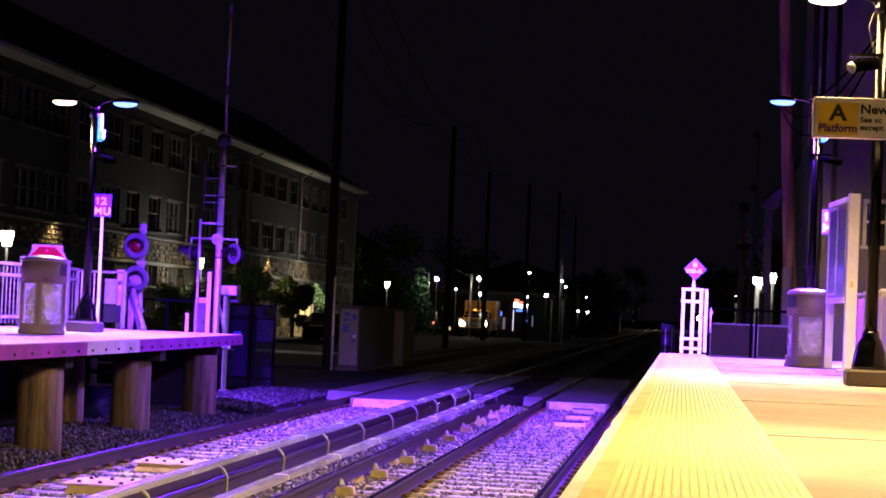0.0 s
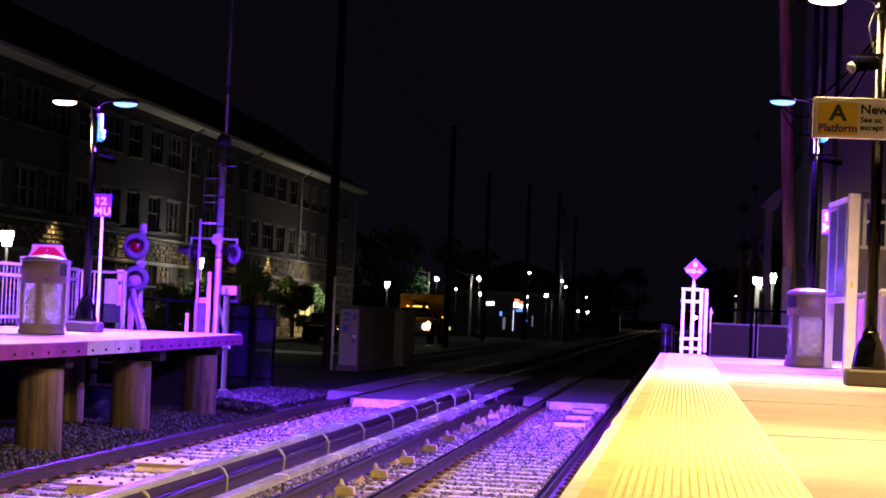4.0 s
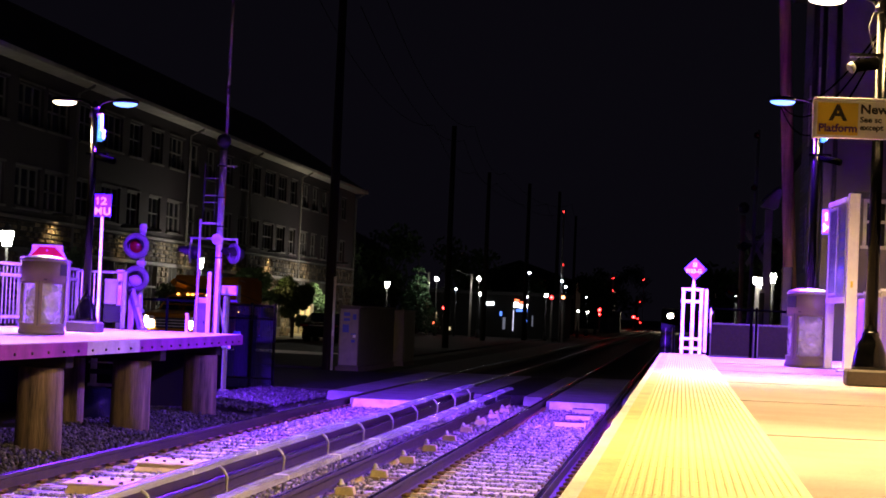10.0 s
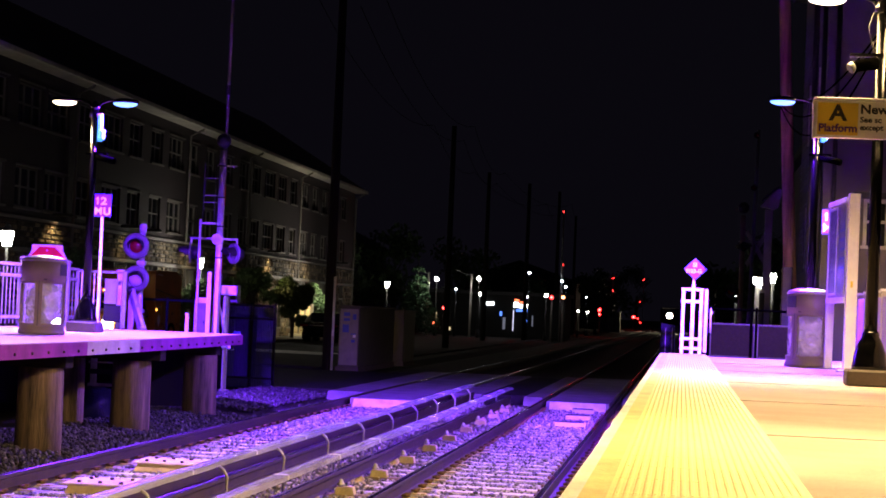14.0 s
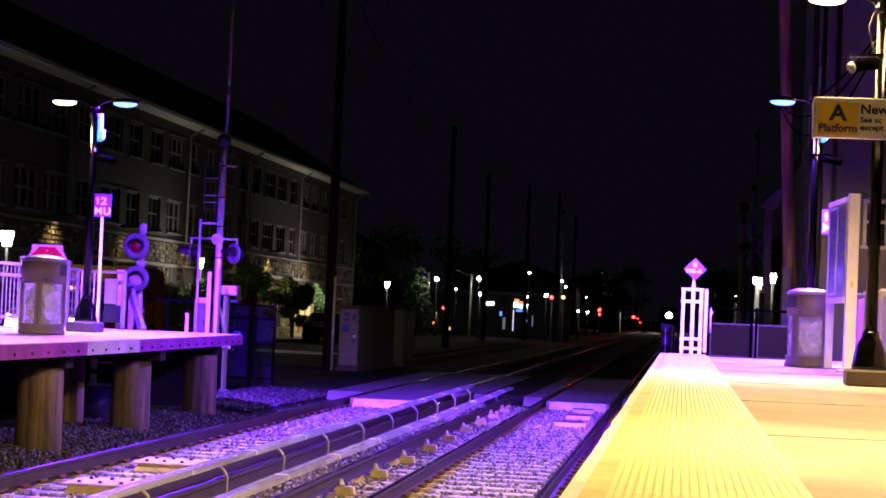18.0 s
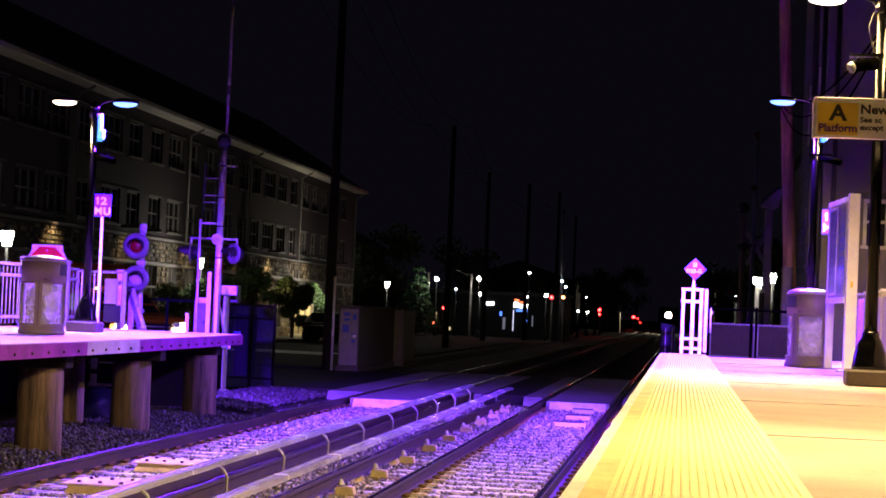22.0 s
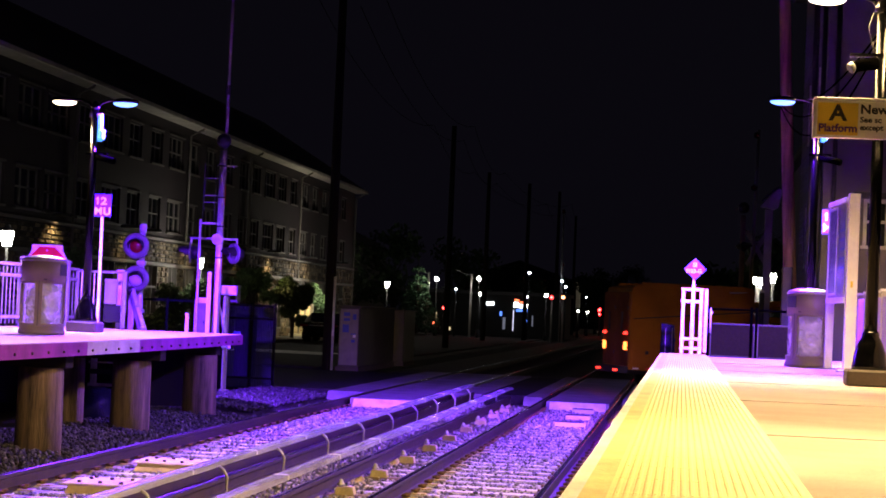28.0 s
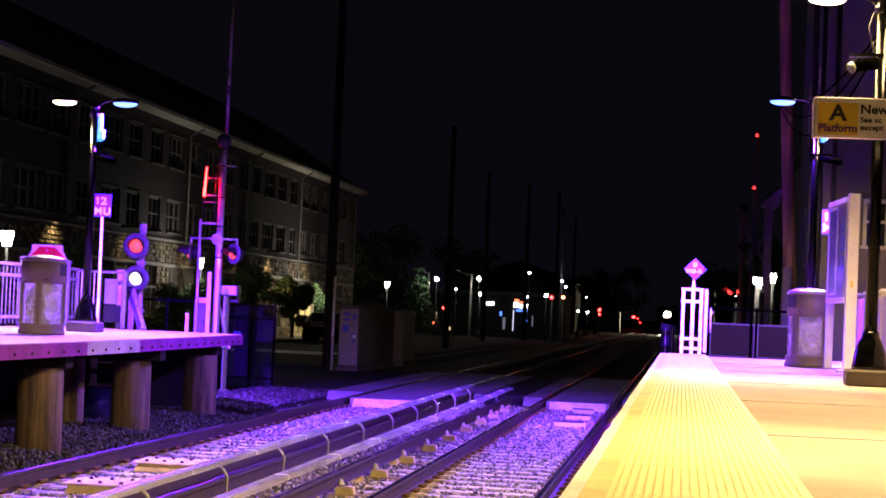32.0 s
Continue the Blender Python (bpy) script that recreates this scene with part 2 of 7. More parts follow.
def ball(bm, c, rx, ry=None, rz=None, u=14, v=9):
    m = Matrix.Translation(c) @ Matrix.Diagonal((rx, ry or rx, rz or rx, 1))
    got = bmesh.ops.create_uvsphere(bm, u_segments=u, v_segments=v, radius=1, matrix=m)
    for vert in got["verts"]:
        for f in vert.link_faces:
            f.smooth = True


def made(fn, *args, **kw):
    bm = bmesh.new()
    fn(bm, *args, **kw)
    return bm


def boxes(*rows, bev=0.0):
    bm = bmesh.new()
    for r in rows:
        box(bm, *r, bev=bev)
    return bm


def tubes(*rows, n=10):
    bm = bmesh.new()
    for r in rows:
        tube(bm, *r, n=n)
    return bm


def mesh_of(name, bm, material):
    me = bpy.data.meshes.new(name)
    bm.to_mesh(me)
    bm.free()
    if material:
        me.materials.append(material)
    return me


def part(name, bm, material, parent, label="", kind=""):
    ob = new(name, mesh_of(name, bm, material))
    ob.parent = parent
    return tagged(ob, label, "", "", kind)


def piece(name, me, parent, m):
    ob = new(name, me)
    ob.parent = parent
    ob.matrix_basis = m
    return ob


def thing(name, at, label, category, group="", kind="", turn=0.0):
    ob = new(name)
    ob.matrix_basis = pose(*at, 0, 0, turn)
    ob.empty_display_size = 0.2
    return tagged(ob, label, category, group, kind)


def solid(name, bm, material, label, category="", group="", kind="structure"):
    ob = new(name, mesh_of(name, bm, material))
    return tagged(ob, label, category, group, kind)


def lettering(name, words, height, parent, m, material, label="", squeeze=1.0):
    cu = bpy.data.curves.new(name, "FONT")
    cu.offset = height * 0.045
    cu.body, cu.size, cu.extrude, cu.align_x, cu.resolution_u = words, height * 1.38, 0.002, "LEFT", 3
    tmp = new(name, cu)
    whole = bmesh.new()
    whole.from_mesh(bpy.data.meshes.new_from_object(tmp))
    bpy.data.objects.remove(tmp)
    bpy.data.curves.remove(cu)
    bmesh.ops.remove_doubles(whole, verts=whole.verts, dist=1e-5)
    left = set(whole.verts)
    ob = None
    while left:
        todo = [next(v for v in whole.verts if v in left)]
        left.discard(todo[0])
        group = []
        while todo:
            v = todo.pop()
            group.append(v)
            for e in v.link_edges:
                w = e.other_vert(v)
                if w in left:
                    left.discard(w)
                    todo.append(w)
        keep = set(group)
        bm = bmesh.new()
        twin = {v: bm.verts.new(v.co) for v in group}
        for f in whole.faces:
            if f.verts[0] in keep:
                bm.faces.new([twin[v] for v in f.verts])
        ob = part(name, bm, material, parent, label)
        ob.matrix_basis = m @ Matrix.Diagonal((squeeze, 1, 1, 1))
    whole.free()
    return ob


FACE = pose(0, 0, 0, 90, 0, 0)  # upright lettering that reads from the camera's side
# ---- ground, roads, track bed ----
HEAD = radians(17.0)           # the street crosses the tracks at this slant
UX, UY = math.cos(HEAD), math.sin(HEAD)


def street_y(x, off=0.0):
    return 51.2 + (x + 6.0) * math.tan(HEAD) + off


def ground_sheet():
    xs = [-2500, -600, -200, -80, -40, -24, -18, -14, -11, -9.6, -9.0, -8.6, -8.2, -7.8, -7.4, -7.0, -6.0, -4.2, -2, -0.6, -0.3, 0.5, 2, 5, 12, 30, 80, 300, 2500]
    ys = [-400, -60, -10, 5, 12, 16, 20, 24, 28, 30, 32, 34, 36, 37, 38, 39, 40, 41, 42, 43, 46, 52, 58, 62, 70, 90, 130, 200, 400, 1200, 4500]
    vs, fs = [], []
    for y in ys:
        for x in xs:
            bed = -9.2 < x < -0.1
            z = -0.06
            if bed:
                z = -0.21
            if -10.5 < x < -6.95 and y < 42.5:
                z = -0.22 + 0.10 * max(0.0, min(1.0, (-7.0 - x) / 1.0)) + 0.05 * noise.noise((x * 0.9, y * 0.5, 0))
            if -8.7 < x < -7.2 and 35 < y < 42.5:
                z += 0.13
            vs.append((x, y, z))
    n = len(xs)
    for j in range(len(ys) - 1):
        for i in range(n - 1):
            fs.append((j * n + i, j * n + i + 1, (j + 1) * n + i + 1, (j + 1) * n + i))
    me = bpy.data.meshes.new("ground")
    me.from_pydata(vs, [], fs)
    me.materials.append(SOIL)
    return tagged(new("ground", me), "dark bare soil and gravel beside the tracks", "ground", "", "structure")


ground = ground_sheet()

bm = bmesh.new()
box(bm, -9.1, -0.2, -20, 43.5, -0.235, -0.195)
box(bm, -9.1, -0.2, 60.5, 600, -0.235, -0.195)
solid("track_bed", bm, BALLAST, "grey crushed-stone track bed under both tracks", "track bed")


def strip(x0, x1, half0, half1, z0, z1):
    """A slab along the slanted street between x0 and x1."""
    bm = bmesh.new()
    prism(bm, [(x0, street_y(x0, half0)), (x1, street_y(x1, half0)), (x1, street_y(x1, half1)), (x0, street_y(x0, half1))], z0, z1, "Z")
    return bm


solid("road_crossing_street", strip(-19, -7.35, -6.2, 7.5, -0.3, -0.008), ASPHALT, "worn dark asphalt street running up to the tracks", "road")
solid("road_crossing_street", strip(-0.55, 80, -5.6, 7.5, -0.3, -0.008), ASPHALT, "worn dark asphalt street leading away from the tracks", "road")
solid("road_between_tracks", strip(-4.25, -3.35, -6.0, 7.8, -0.3, -0.012), ASPHALT, "asphalt strip between the two tracks at the crossing", "road")
solid("road_along_tracks", boxes((-18.7, -10.4, -30, 420, -0.3, -0.02)), ASPHALT, "dark asphalt street running beside the tracks", "road")
solid("pavement", boxes((-20.98, -18.7, -30, 200, -0.3, 0.10)), PAVING, "concrete pavement with a raised kerb before the building", "pavement")
solid("pavement_corner", boxes((-12.5, -9.9, 58.6, 75, -0.3, 0.05), bev=0.02), ASPHALT, "low asphalt island at the street corner", "pavement")
bm = bmesh.new()
prism(bm, [(-16.9, 76.6), (-12.5, 75.4), (-12.5, 79.4), (-16.9, 80.8)], -0.016, -0.012, "Z")
solid("crosswalk", bm, mat("road_paint", (0.55, 0.54, 0.50), 0.8, vary=0.6, scale=3, fine=30, bump=0.2), "worn pale painted band across the dark street", "road marking")


# ---- tracks ----
RAIL_PROFILE = [(-0.036, 0.0), (0.036, 0.0), (0.037, -0.035), (0.010, -0.05), (0.010, -0.14), (0.070, -0.155), (0.070, -0.17),
                (-0.070, -0.17), (-0.070, -0.155), (-0.010, -0.14), (-0.010, -0.05), (-0.037, -0.035)]
clip_bm = bmesh.new()
ball(clip_bm, (0, 0, 0.004), 0.040, 0.055, 0.026, 8, 6)
tube(clip_bm, (-0.05, -0.035, 0.0), (0.045, -0.02, 0.024), 0.013, n=6)
tube(clip_bm, (-0.05, 0.035, 0.0), (0.045, 0.02, 0.024), 0.013, n=6)
CLIP = mesh_of("rail_clip", clip_bm, mat("rusted_clip", (0.12, 0.065, 0.03), 0.8, 0.2, vary=0.3, scale=20, fine=60, bump=0.2))
PAD = mesh_of("clip_pad", boxes((-0.085, 0.085, -0.085, 0.085, -0.036, -0.020), bev=0.006), mat("pad_tan", (0.40, 0.32, 0.17), 0.8, vary=0.3, scale=9, fine=40, bump=0.15))
tie_bm = bmesh.new()
prism(tie_bm, [(-0.14, -0.36), (0.14, -0.36), (0.115, -0.175), (-0.115, -0.175)], -1.28, 1.28, "X")
TIE_MESH = mesh_of("tie", tie_bm, TIE)


def crowned(x, half, z, y0, y1):
    """Rounded polished rail crown, slightly wavy along its length."""
    head = [(-1, 0.0085), (-0.94, 0.0050), (-0.84, 0.0028), (-0.70, 0.0014), (-0.5, 0.0005), (-0.25, 0.0001), (0, 0)]
    head += [(-u, d) for u, d in head[-2::-1]]
    ys = [y0]
    while ys[-1] < y1 - 3.0:
        ys.append(ys[-1] + random.uniform(0.7, 1.9))
    ys.append(y1)
    vs, fs = [], []
    for yy in ys:
        dz, dx = random.uniform(-0.0022, 0.0022), random.uniform(-0.0015, 0.0015)
        vs.append((x - half, yy, z - 0.02))
        for u, d in head:
            vs.append((x + dx + half * u, yy, z + 0.003 + dz - d))
        vs.append((x + half, yy, z - 0.02))
    for j in range(len(ys) - 1):
        for k in range(14):
            a = j * 15 + k
            fs.append((a, a + 1, a + 16, a + 15))
    bm = bmesh.new()
    bv = [bm.verts.new(v) for v in vs]
    for f in fs:
        bm.faces.new([bv[i] for i in f]).smooth = True
    return bm


def track(xl, label):
    """Two rails with polished tops on concrete ties with clips."""
    root = thing("railway_track", (xl + 0.7525, 0, 0), label, "railway track", "tracks", "structure")
    for s in (-1, 1):
        bm = bmesh.new()
        prism(bm, [(s * 0.7525 + px, pz) for px, pz in RAIL_PROFILE], 2, 420)
        r = part("rail", bm, RAIL, root)
        part("railhead", crowned(s * 0.7525, 0.035, 0.0, 2, 420), RAILTOP, r, "polished running surface")
    y, k = 14.4, 0
    while y < 43.2:
        t = piece("tie", TIE_MESH, root, pose(random.uniform(-0.02, 0.02), y, 0, 0, 0, random.uniform(-0.4, 0.4)))
        for s in (-1, 1):
            for d in (-0.105, 0.105):
                piece("rail_clip", CLIP, t, pose(s * 0.7525 + d, 0, -0.140, 0, 0, 0 if d > 0 else 180))
                if d > 0 and y < 30:
                    piece("clip_pad", PAD, t, pose(s * 0.7525 + d + 0.02, 0, -0.140))
        y += 0.635
    return root


track(-6.502, "railway track with rusty rails on concrete ties in ballast")
track(-2.834, "railway track with rusty rails beside the yellow-edged platform")


def third_rail(x, side, y1, label, gap0=10.0):
    """Power rail on insulators under a coverboard; side: where the brackets stand."""
    root = thing("third_rail", (x, 0, 0), label, "third rail", "third rails", "structure")
    bm = bmesh.new()
    prism(bm, [(-0.035, 0.05), (0.035, 0.05), (0.037, 0.015), (0.012, 0.0), (0.012, -0.08), (0.06, -0.095), (-0.06, -0.095), (-0.012, -0.08), (-0.012, 0.0), (-0.037, 0.015)], gap0, y1)
    part("power_rail", bm, RAIL, root, "dark steel power rail")
    part("contact_surface", crowned(0.0, 0.033, 0.05, gap0, y1), RAILTOP, root)
    y = gap0
    while y < y1 - 0.5:
        e = min(y + 2.88, y1)
        bm = bmesh.new()
        prism(bm, [(-0.062, 0.235), (0.048, 0.235), (0.064, 0.228), (0.067, 0.185), (0.057, 0.185), (0.048, 0.214), (-0.062, 0.214)], y + 0.012, e - 0.012)
        cb = part("coverboard", bm, COVER, root)
        part("joint_strap", boxes((-0.064, 0.060, y - 0.015, y + 0.015, 0.2355, 0.2395), (0.0675, 0.072, y - 0.02, y + 0.02, 0.19, 0.232)), SILVER, cb, "bright strap over the joint")
        y = e
    y = gap0 + 1.0
    while y < y1:
        bm = bmesh.new()
        s = side
        bent(bm, [(s * 0.17, y, -0.20), (s * 0.17, y, 0.10), (s * 0.13, y, 0.17), (s * 0.085, y, 0.20)], 0.016, 8)
        part("bracket", bm, GREYMETAL, root, "curved metal bracket")
        bm = bmesh.new()
        lathe(bm, [(0.11, -0.24), (0.11, -0.20), (0.075, -0.17), (0.085, -0.14), (0.06, -0.11), (0.07, -0.095)], (0, y + 0.7, 0), 10)
        part("insulator", bm, TIMBER, root, "tan insulator block")
        y += 2.88
    return root


third_rail(-4.42, 1, 45.0, "third rail of the far track under a pale coverboard")
third_rail(-3.54, -1, 44.0, "third rail of the near track under a pale coverboard")

# tie ends that carry the insulators of the near power rail
y = 11.7
long_tie = mesh_of("tie_end", boxes((-0.46, 0.44, -0.12, 0.12, -0.30, -0.165), bev=0.015), mat("brown_tie_end", (0.16, 0.11, 0.06), 0.9, vary=0.5, scale=4, fine=26, bump=0.4, stretch=(0.4, 4, 4)))
bm = bmesh.new()
prism(bm, [(-0.10, -0.165), (0.10, -0.165), (0.085, -0.085), (-0.085, -0.085)], -0.08, 0.08)
block = mesh_of("insulator_block", bm, mat("insulator_tan", (0.42, 0.36, 0.17), 0.75, vary=0.3, scale=8, fine=40, bump=0.2))
bm = bmesh.new()
lathe(bm, [(0.045, -0.075), (0.04, -0.06), (0.025, -0.04), (0.02, -0.015), (0.012, -0.01)], n=10)
cone = mesh_of("insulator_cone", bm, GREYMETAL)
root = thing("insulator_row", (-3.30, 0, 0), "tan insulator blocks on brown tie ends beside the third rail", "insulator", "", "structure")
while y < 43:
    t = piece("tie_end", long_tie, root, pose(0.05, y, 0))
    piece("insulator_block", block, t, pose(-0.14, 0, 0))
    piece("insulator_cone", cone, t, pose(-0.19, 0, 0))
    y += 2.44


# ballast: loose stones over the bed
def stones(name, spots, label, seed, material, size=(0.012, 0.034)):
    rng = np.random.default_rng(seed)
    base = np.array([(1, 0, 0), (-1, 0, 0), (0, 1, 0), (0, -1, 0), (0, 0, 1), (0, 0, -1)], float)
    tri = np.array([(0, 2, 4), (2, 1, 4), (1, 3, 4), (3, 0, 4), (2, 0, 5), (1, 2, 5), (3, 1, 5), (0, 3, 5)])
    n = len(spots)
    r = size[0] + (size[1] - size[0]) * rng.random((n, 1, 1)) ** 1.6
    shape = base[None] * rng.uniform(0.65, 1.25, (n, 6, 1)) + rng.uniform(-0.25, 0.25, (n, 6, 3))
    q = rng.normal(size=(n, 4))
    q /= np.linalg.norm(q, axis=1)[:, None]
    w, x, y, z = q.T
    rot = np.stack([1 - 2 * (y * y + z * z), 2 * (x * y - w * z), 2 * (x * z + w * y), 2 * (x * y + w * z), 1 - 2 * (x * x + z * z), 2 * (y * z - w * x),
                    2 * (x * z - w * y), 2 * (y * z + w * x), 1 - 2 * (x * x + y * y)], 1).reshape(n, 3, 3)
    vs = np.einsum("nij,nkj->nki", rot, shape * r) + spots[:, None, :]
    fs = (tri[None] + 6 * np.arange(n)[:, None, None]).reshape(-1, 3)
    me = bpy.data.meshes.new(name)
    me.vertices.add(n * 6)
    me.vertices.foreach_set("co", vs.reshape(-1))
    me.loops.add(fs.size)
    me.loops.foreach_set("vertex_index", fs.reshape(-1))
    me.polygons.add(len(fs))
    me.polygons.foreach_set("loop_start", np.arange(len(fs)) * 3)
    me.update(calc_edges=True)
    me.materials.append(material)
    return tagged(new(name, me), label, "ballast", "", "stuff")


def stone_material(name, dark, mid, light):
    m = bpy.data.materials.new(name)
    m.use_nodes = True
    t = m.node_tree
    p = t.nodes["Principled BSDF"]
    g = t.nodes.new("ShaderNodeNewGeometry")
    ramp = t.nodes.new("ShaderNodeValToRGB")
    ramp.color_ramp.elements[0].color, ramp.color_ramp.elements[1].color = (*dark, 1), (*light, 1)
    e = ramp.color_ramp.elements.new(0.6)
    e.color = (*mid, 1)
    t.links.new(g.outputs["Random Per Island"], ramp.inputs[0])
    t.links.new(ramp.outputs[0], p.inputs["Base Color"])
    p.inputs["Roughness"].default_value = 0.85
    return m


STONES = stone_material("ballast_stone", (0.05, 0.048, 0.046), (0.15, 0.14, 0.13), (0.52, 0.48, 0.45))
# Darker copy of the stone colours: platform shade put into the shoulder.
SHADESTONES = stone_material("ballast_shade_stone", (0.012, 0.012, 0.013), (0.030, 0.029, 0.031), (0.11, 0.105, 0.105))
rng = np.random.default_rng(5)
n = 64000
sx = rng.uniform(-7.0, -0.35, n)
sy = 15.5 + 28.5 * rng.random(n) ** 1.15
sz = rng.uniform(-0.212, -0.172, n)
# the stones leave the railheads free, and the tie tops where they lie bare
for xl in (-6.502, -2.834):
    for xr in (xl, xl + 1.505):
        keep = np.abs(sx - xr) > 0.12
        sx, sy, sz = sx[keep], sy[keep], sz[keep]
onties = (np.abs((sy - 14.4) / 0.635 - np.round((sy - 14.4) / 0.635)) < 0.17) & (((sx > -7.0) & (sx < -4.6)) | ((sx > -3.3) & (sx < -0.8)))
bare = np.array([noise.noise((a * 1.3, b * 0.8, 3.0)) for a, b in zip(sx, sy)])
cover = np.where(sx < -4.6, 0.08 + 0.95 * np.clip((sy - 24.0) / 7.0, 0, 1), 0.34 + 0.60 * np.clip((sy - 22.0) / 6.0, 0, 1)) + 0.35 * bare
keep = ~onties | (rng.random(len(sx)) < cover)
sx, sy, sz = sx[keep], sy[keep], sz[keep]
sz = sz + 0.012 * np.clip((sy - 26.0) / 6.0, 0, 1)
stones("ballast", np.stack([sx, sy, sz], 1), "grey crushed-stone ballast between the ties", 7, STONES)
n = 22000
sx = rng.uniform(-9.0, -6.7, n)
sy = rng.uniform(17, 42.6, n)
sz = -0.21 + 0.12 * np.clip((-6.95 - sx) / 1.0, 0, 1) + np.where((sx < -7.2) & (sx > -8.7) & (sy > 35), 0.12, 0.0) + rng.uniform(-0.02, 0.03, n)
stones("ballast_shoulder", np.stack([sx, sy, sz], 1), "dark grey ballast shoulder banked beside the outer rail, darkened for the platform's shade", 8, SHADESTONES, (0.016, 0.044))


# ---- level crossing panels ----
WORNEDGE = mat("scuffed_concrete", (0.62, 0.58, 0.56), 0.7, vary=0.35, scale=4, fine=40, bump=0.2)


def crossing(x0, x1, y0, y1, label, bevel=True):
    root = thing("crossing_panels", ((x0 + x1) / 2, y0, 0), label, "crossing panel", "level crossing", "structure")
    y, k, w = y0, 0, (x1 - x0) / 2
    while y < y1 - 0.1:
        e = min(y + 2.44, y1)
        bm = bmesh.new()
        if k == 0:
            d = 0.20
            i = 0.07 if bevel else 0.0
            prism(bm, [(y - y0 + d, -0.19), (e - y0 - 0.02, -0.19), (e - y0 - 0.02, -0.004), (y - y0 + d, -0.004)], -w, w, "X")
            ramp = bmesh.new()
            prism(ramp, [(y - y0, -0.19), (y - y0 + d - 0.004, -0.19), (y - y0 + d - 0.004, -0.006), (y - y0, -0.155)], -w + i, w - i, "X")
            part("end_ramp", ramp, WORNEDGE if bevel else PANEL, root, "scuffed pale end ramp" if bevel else "")
        else:
            box(bm, -w, w, y - y0 + 0.01, e - y0 - 0.01, -0.17, -0.004, 0.012)
        part("panel", bm, PANEL, root)
        y, k = e, k + 1
    return root


crossing(-6.40, -5.09, 40.4, 60.5, "concrete crossing panels between the rails of the far track")
crossing(-7.35, -6.60, 43.4, 60.5, "concrete crossing panels outside the far track", False)
crossing(-4.90, -4.27, 45.2, 60.5, "concrete crossing panels beside the far track", False)
crossing(-2.73, -1.43, 43.2, 61.5, "concrete crossing panels between the rails of the near track")
crossing(-3.33, -2.93, 45.0, 61.5, "concrete crossing panels beside the near track", False)
crossing(-1.23, -0.57, 46.0, 61.5, "concrete crossing panels on the platform side of the near track", False)

for i, (x, yy, w) in enumerate(((-1.89, 36.9, 0.27), (-1.88, 39.6, 0.235), (-1.91, 42.3, 0.22))):
    ob = thing("timber_block", (x, yy, -0.175), "pale timber block lying across the ties before the crossing panels", "timber", "timber blocks")
    part("plank", boxes((-w, w, -0.13, 0.11, 0.0, 0.085), bev=0.012), CONCRETE, ob)
    part("top_board", boxes((-w * 0.96, w * 0.9, -0.08, 0.10, 0.085, 0.105)), MATTEBLACK, ob)

for x, yy, w in ((-5.62, 20.35, 0.30), (-5.74, 23.4, 0.29)):
    ob = thing("track_box", (x, yy, -0.18), "low yellowish box with a pinkish bolted lid between the rails", "track box", "track boxes")
    bm = bmesh.new()
    prism(bm, [(-w - 0.05, 0), (w + 0.05, 0), (w, 0.09), (-w, 0.09)], -0.30, 0.30)
    part("body", bm, mat("box_yellow", (0.50, 0.42, 0.16), 0.7, vary=0.25, scale=8, fine=40, bump=0.1), ob)
    part("lid", boxes((-w - 0.06, w + 0.06, -0.33, 0.33, 0.09, 0.115), bev=0.006), mat("box_lid", (0.60, 0.45, 0.36), 0.7, vary=0.25, scale=8, fine=40, bump=0.1), ob, "pale bolted lid")
    for bx in (-0.7, 0.0, 0.7):
        for by in (-0.24, 0.2):
            part("bolt", made(lathe, [(0.022, 0.115), (0.022, 0.135), (0.012, 0.14)], (bx * w, by, 0), 8), RAIL, ob)

# ---- right platform ----
PZ = 1.225
right_platform = thing("platform_right", (0, 0, 0), "concrete station platform with a yellow tactile edge", "platform", "", "structure")
part("slab", boxes((-0.30, 2.75, -12, 35.3, 1.0, PZ), bev=0.01), SLAB, right_platform)
part("foundation_wall", boxes((0.35, 2.7, -12, 34.0, -0.3, 1.0)), FASCIA, right_platform)
bm = bmesh.new()
yy = -2.0
rng2 = random.Random(3)
pts = []
while yy < 35.2:
    pts.append((-0.336 - rng2.uniform(0.0, 0.010), yy))
    yy += rng2.uniform(0.4, 0.9)
pts.append((-0.34, 35.3))
prism(bm, pts + [(-0.292, 35.3), (-0.292, -2.0)], PZ - 0.16, PZ + 0.004, "Z")
part("edge_strip", bm, EDGE, right_platform, "chipped pale rubbing strip along the edge")
part("painted_edge", boxes((-0.2915, -0.2075, -2.0, 35.3, PZ - 0.02, PZ + 0.005)), mat("worn_yellow_paint", (0.72, 0.55, 0.22), 0.7, vary=0.3, scale=2.5, fine=30, bump=0.2, tint=(0.55, 0.39, 0.17)), right_platform, "smooth worn yellow paint beside the ribbed tiles")
for y0 in (6.0, 10.5, 15.1, 19.7, 24.3, 28.9):
    part("expansion_joint", boxes((0.432, 2.74, y0, y0 + 0.018, PZ - 0.01, PZ + 0.0025)), MATTEBLACK, right_platform, "dark joint across the slab")

# tactile tiles with rounded ribs, each 0.61 m long
tb = bmesh.new()
box(tb, -0.318, 0.318, -0.304, 0.304, 0, 0.010)
for i in range(21):
    cx = -0.290 + i * 0.029
    prism(tb, [(cx - 0.0095, 0.0095), (cx - 0.007, 0.0122), (cx - 0.003, 0.0132), (cx + 0.003, 0.0132), (cx + 0.007, 0.0122), (cx + 0.0095, 0.0095)], -0.303, 0.303)
TACTILE = mesh_of("tactile_tile", tb, YELLOW)
y = 4.3
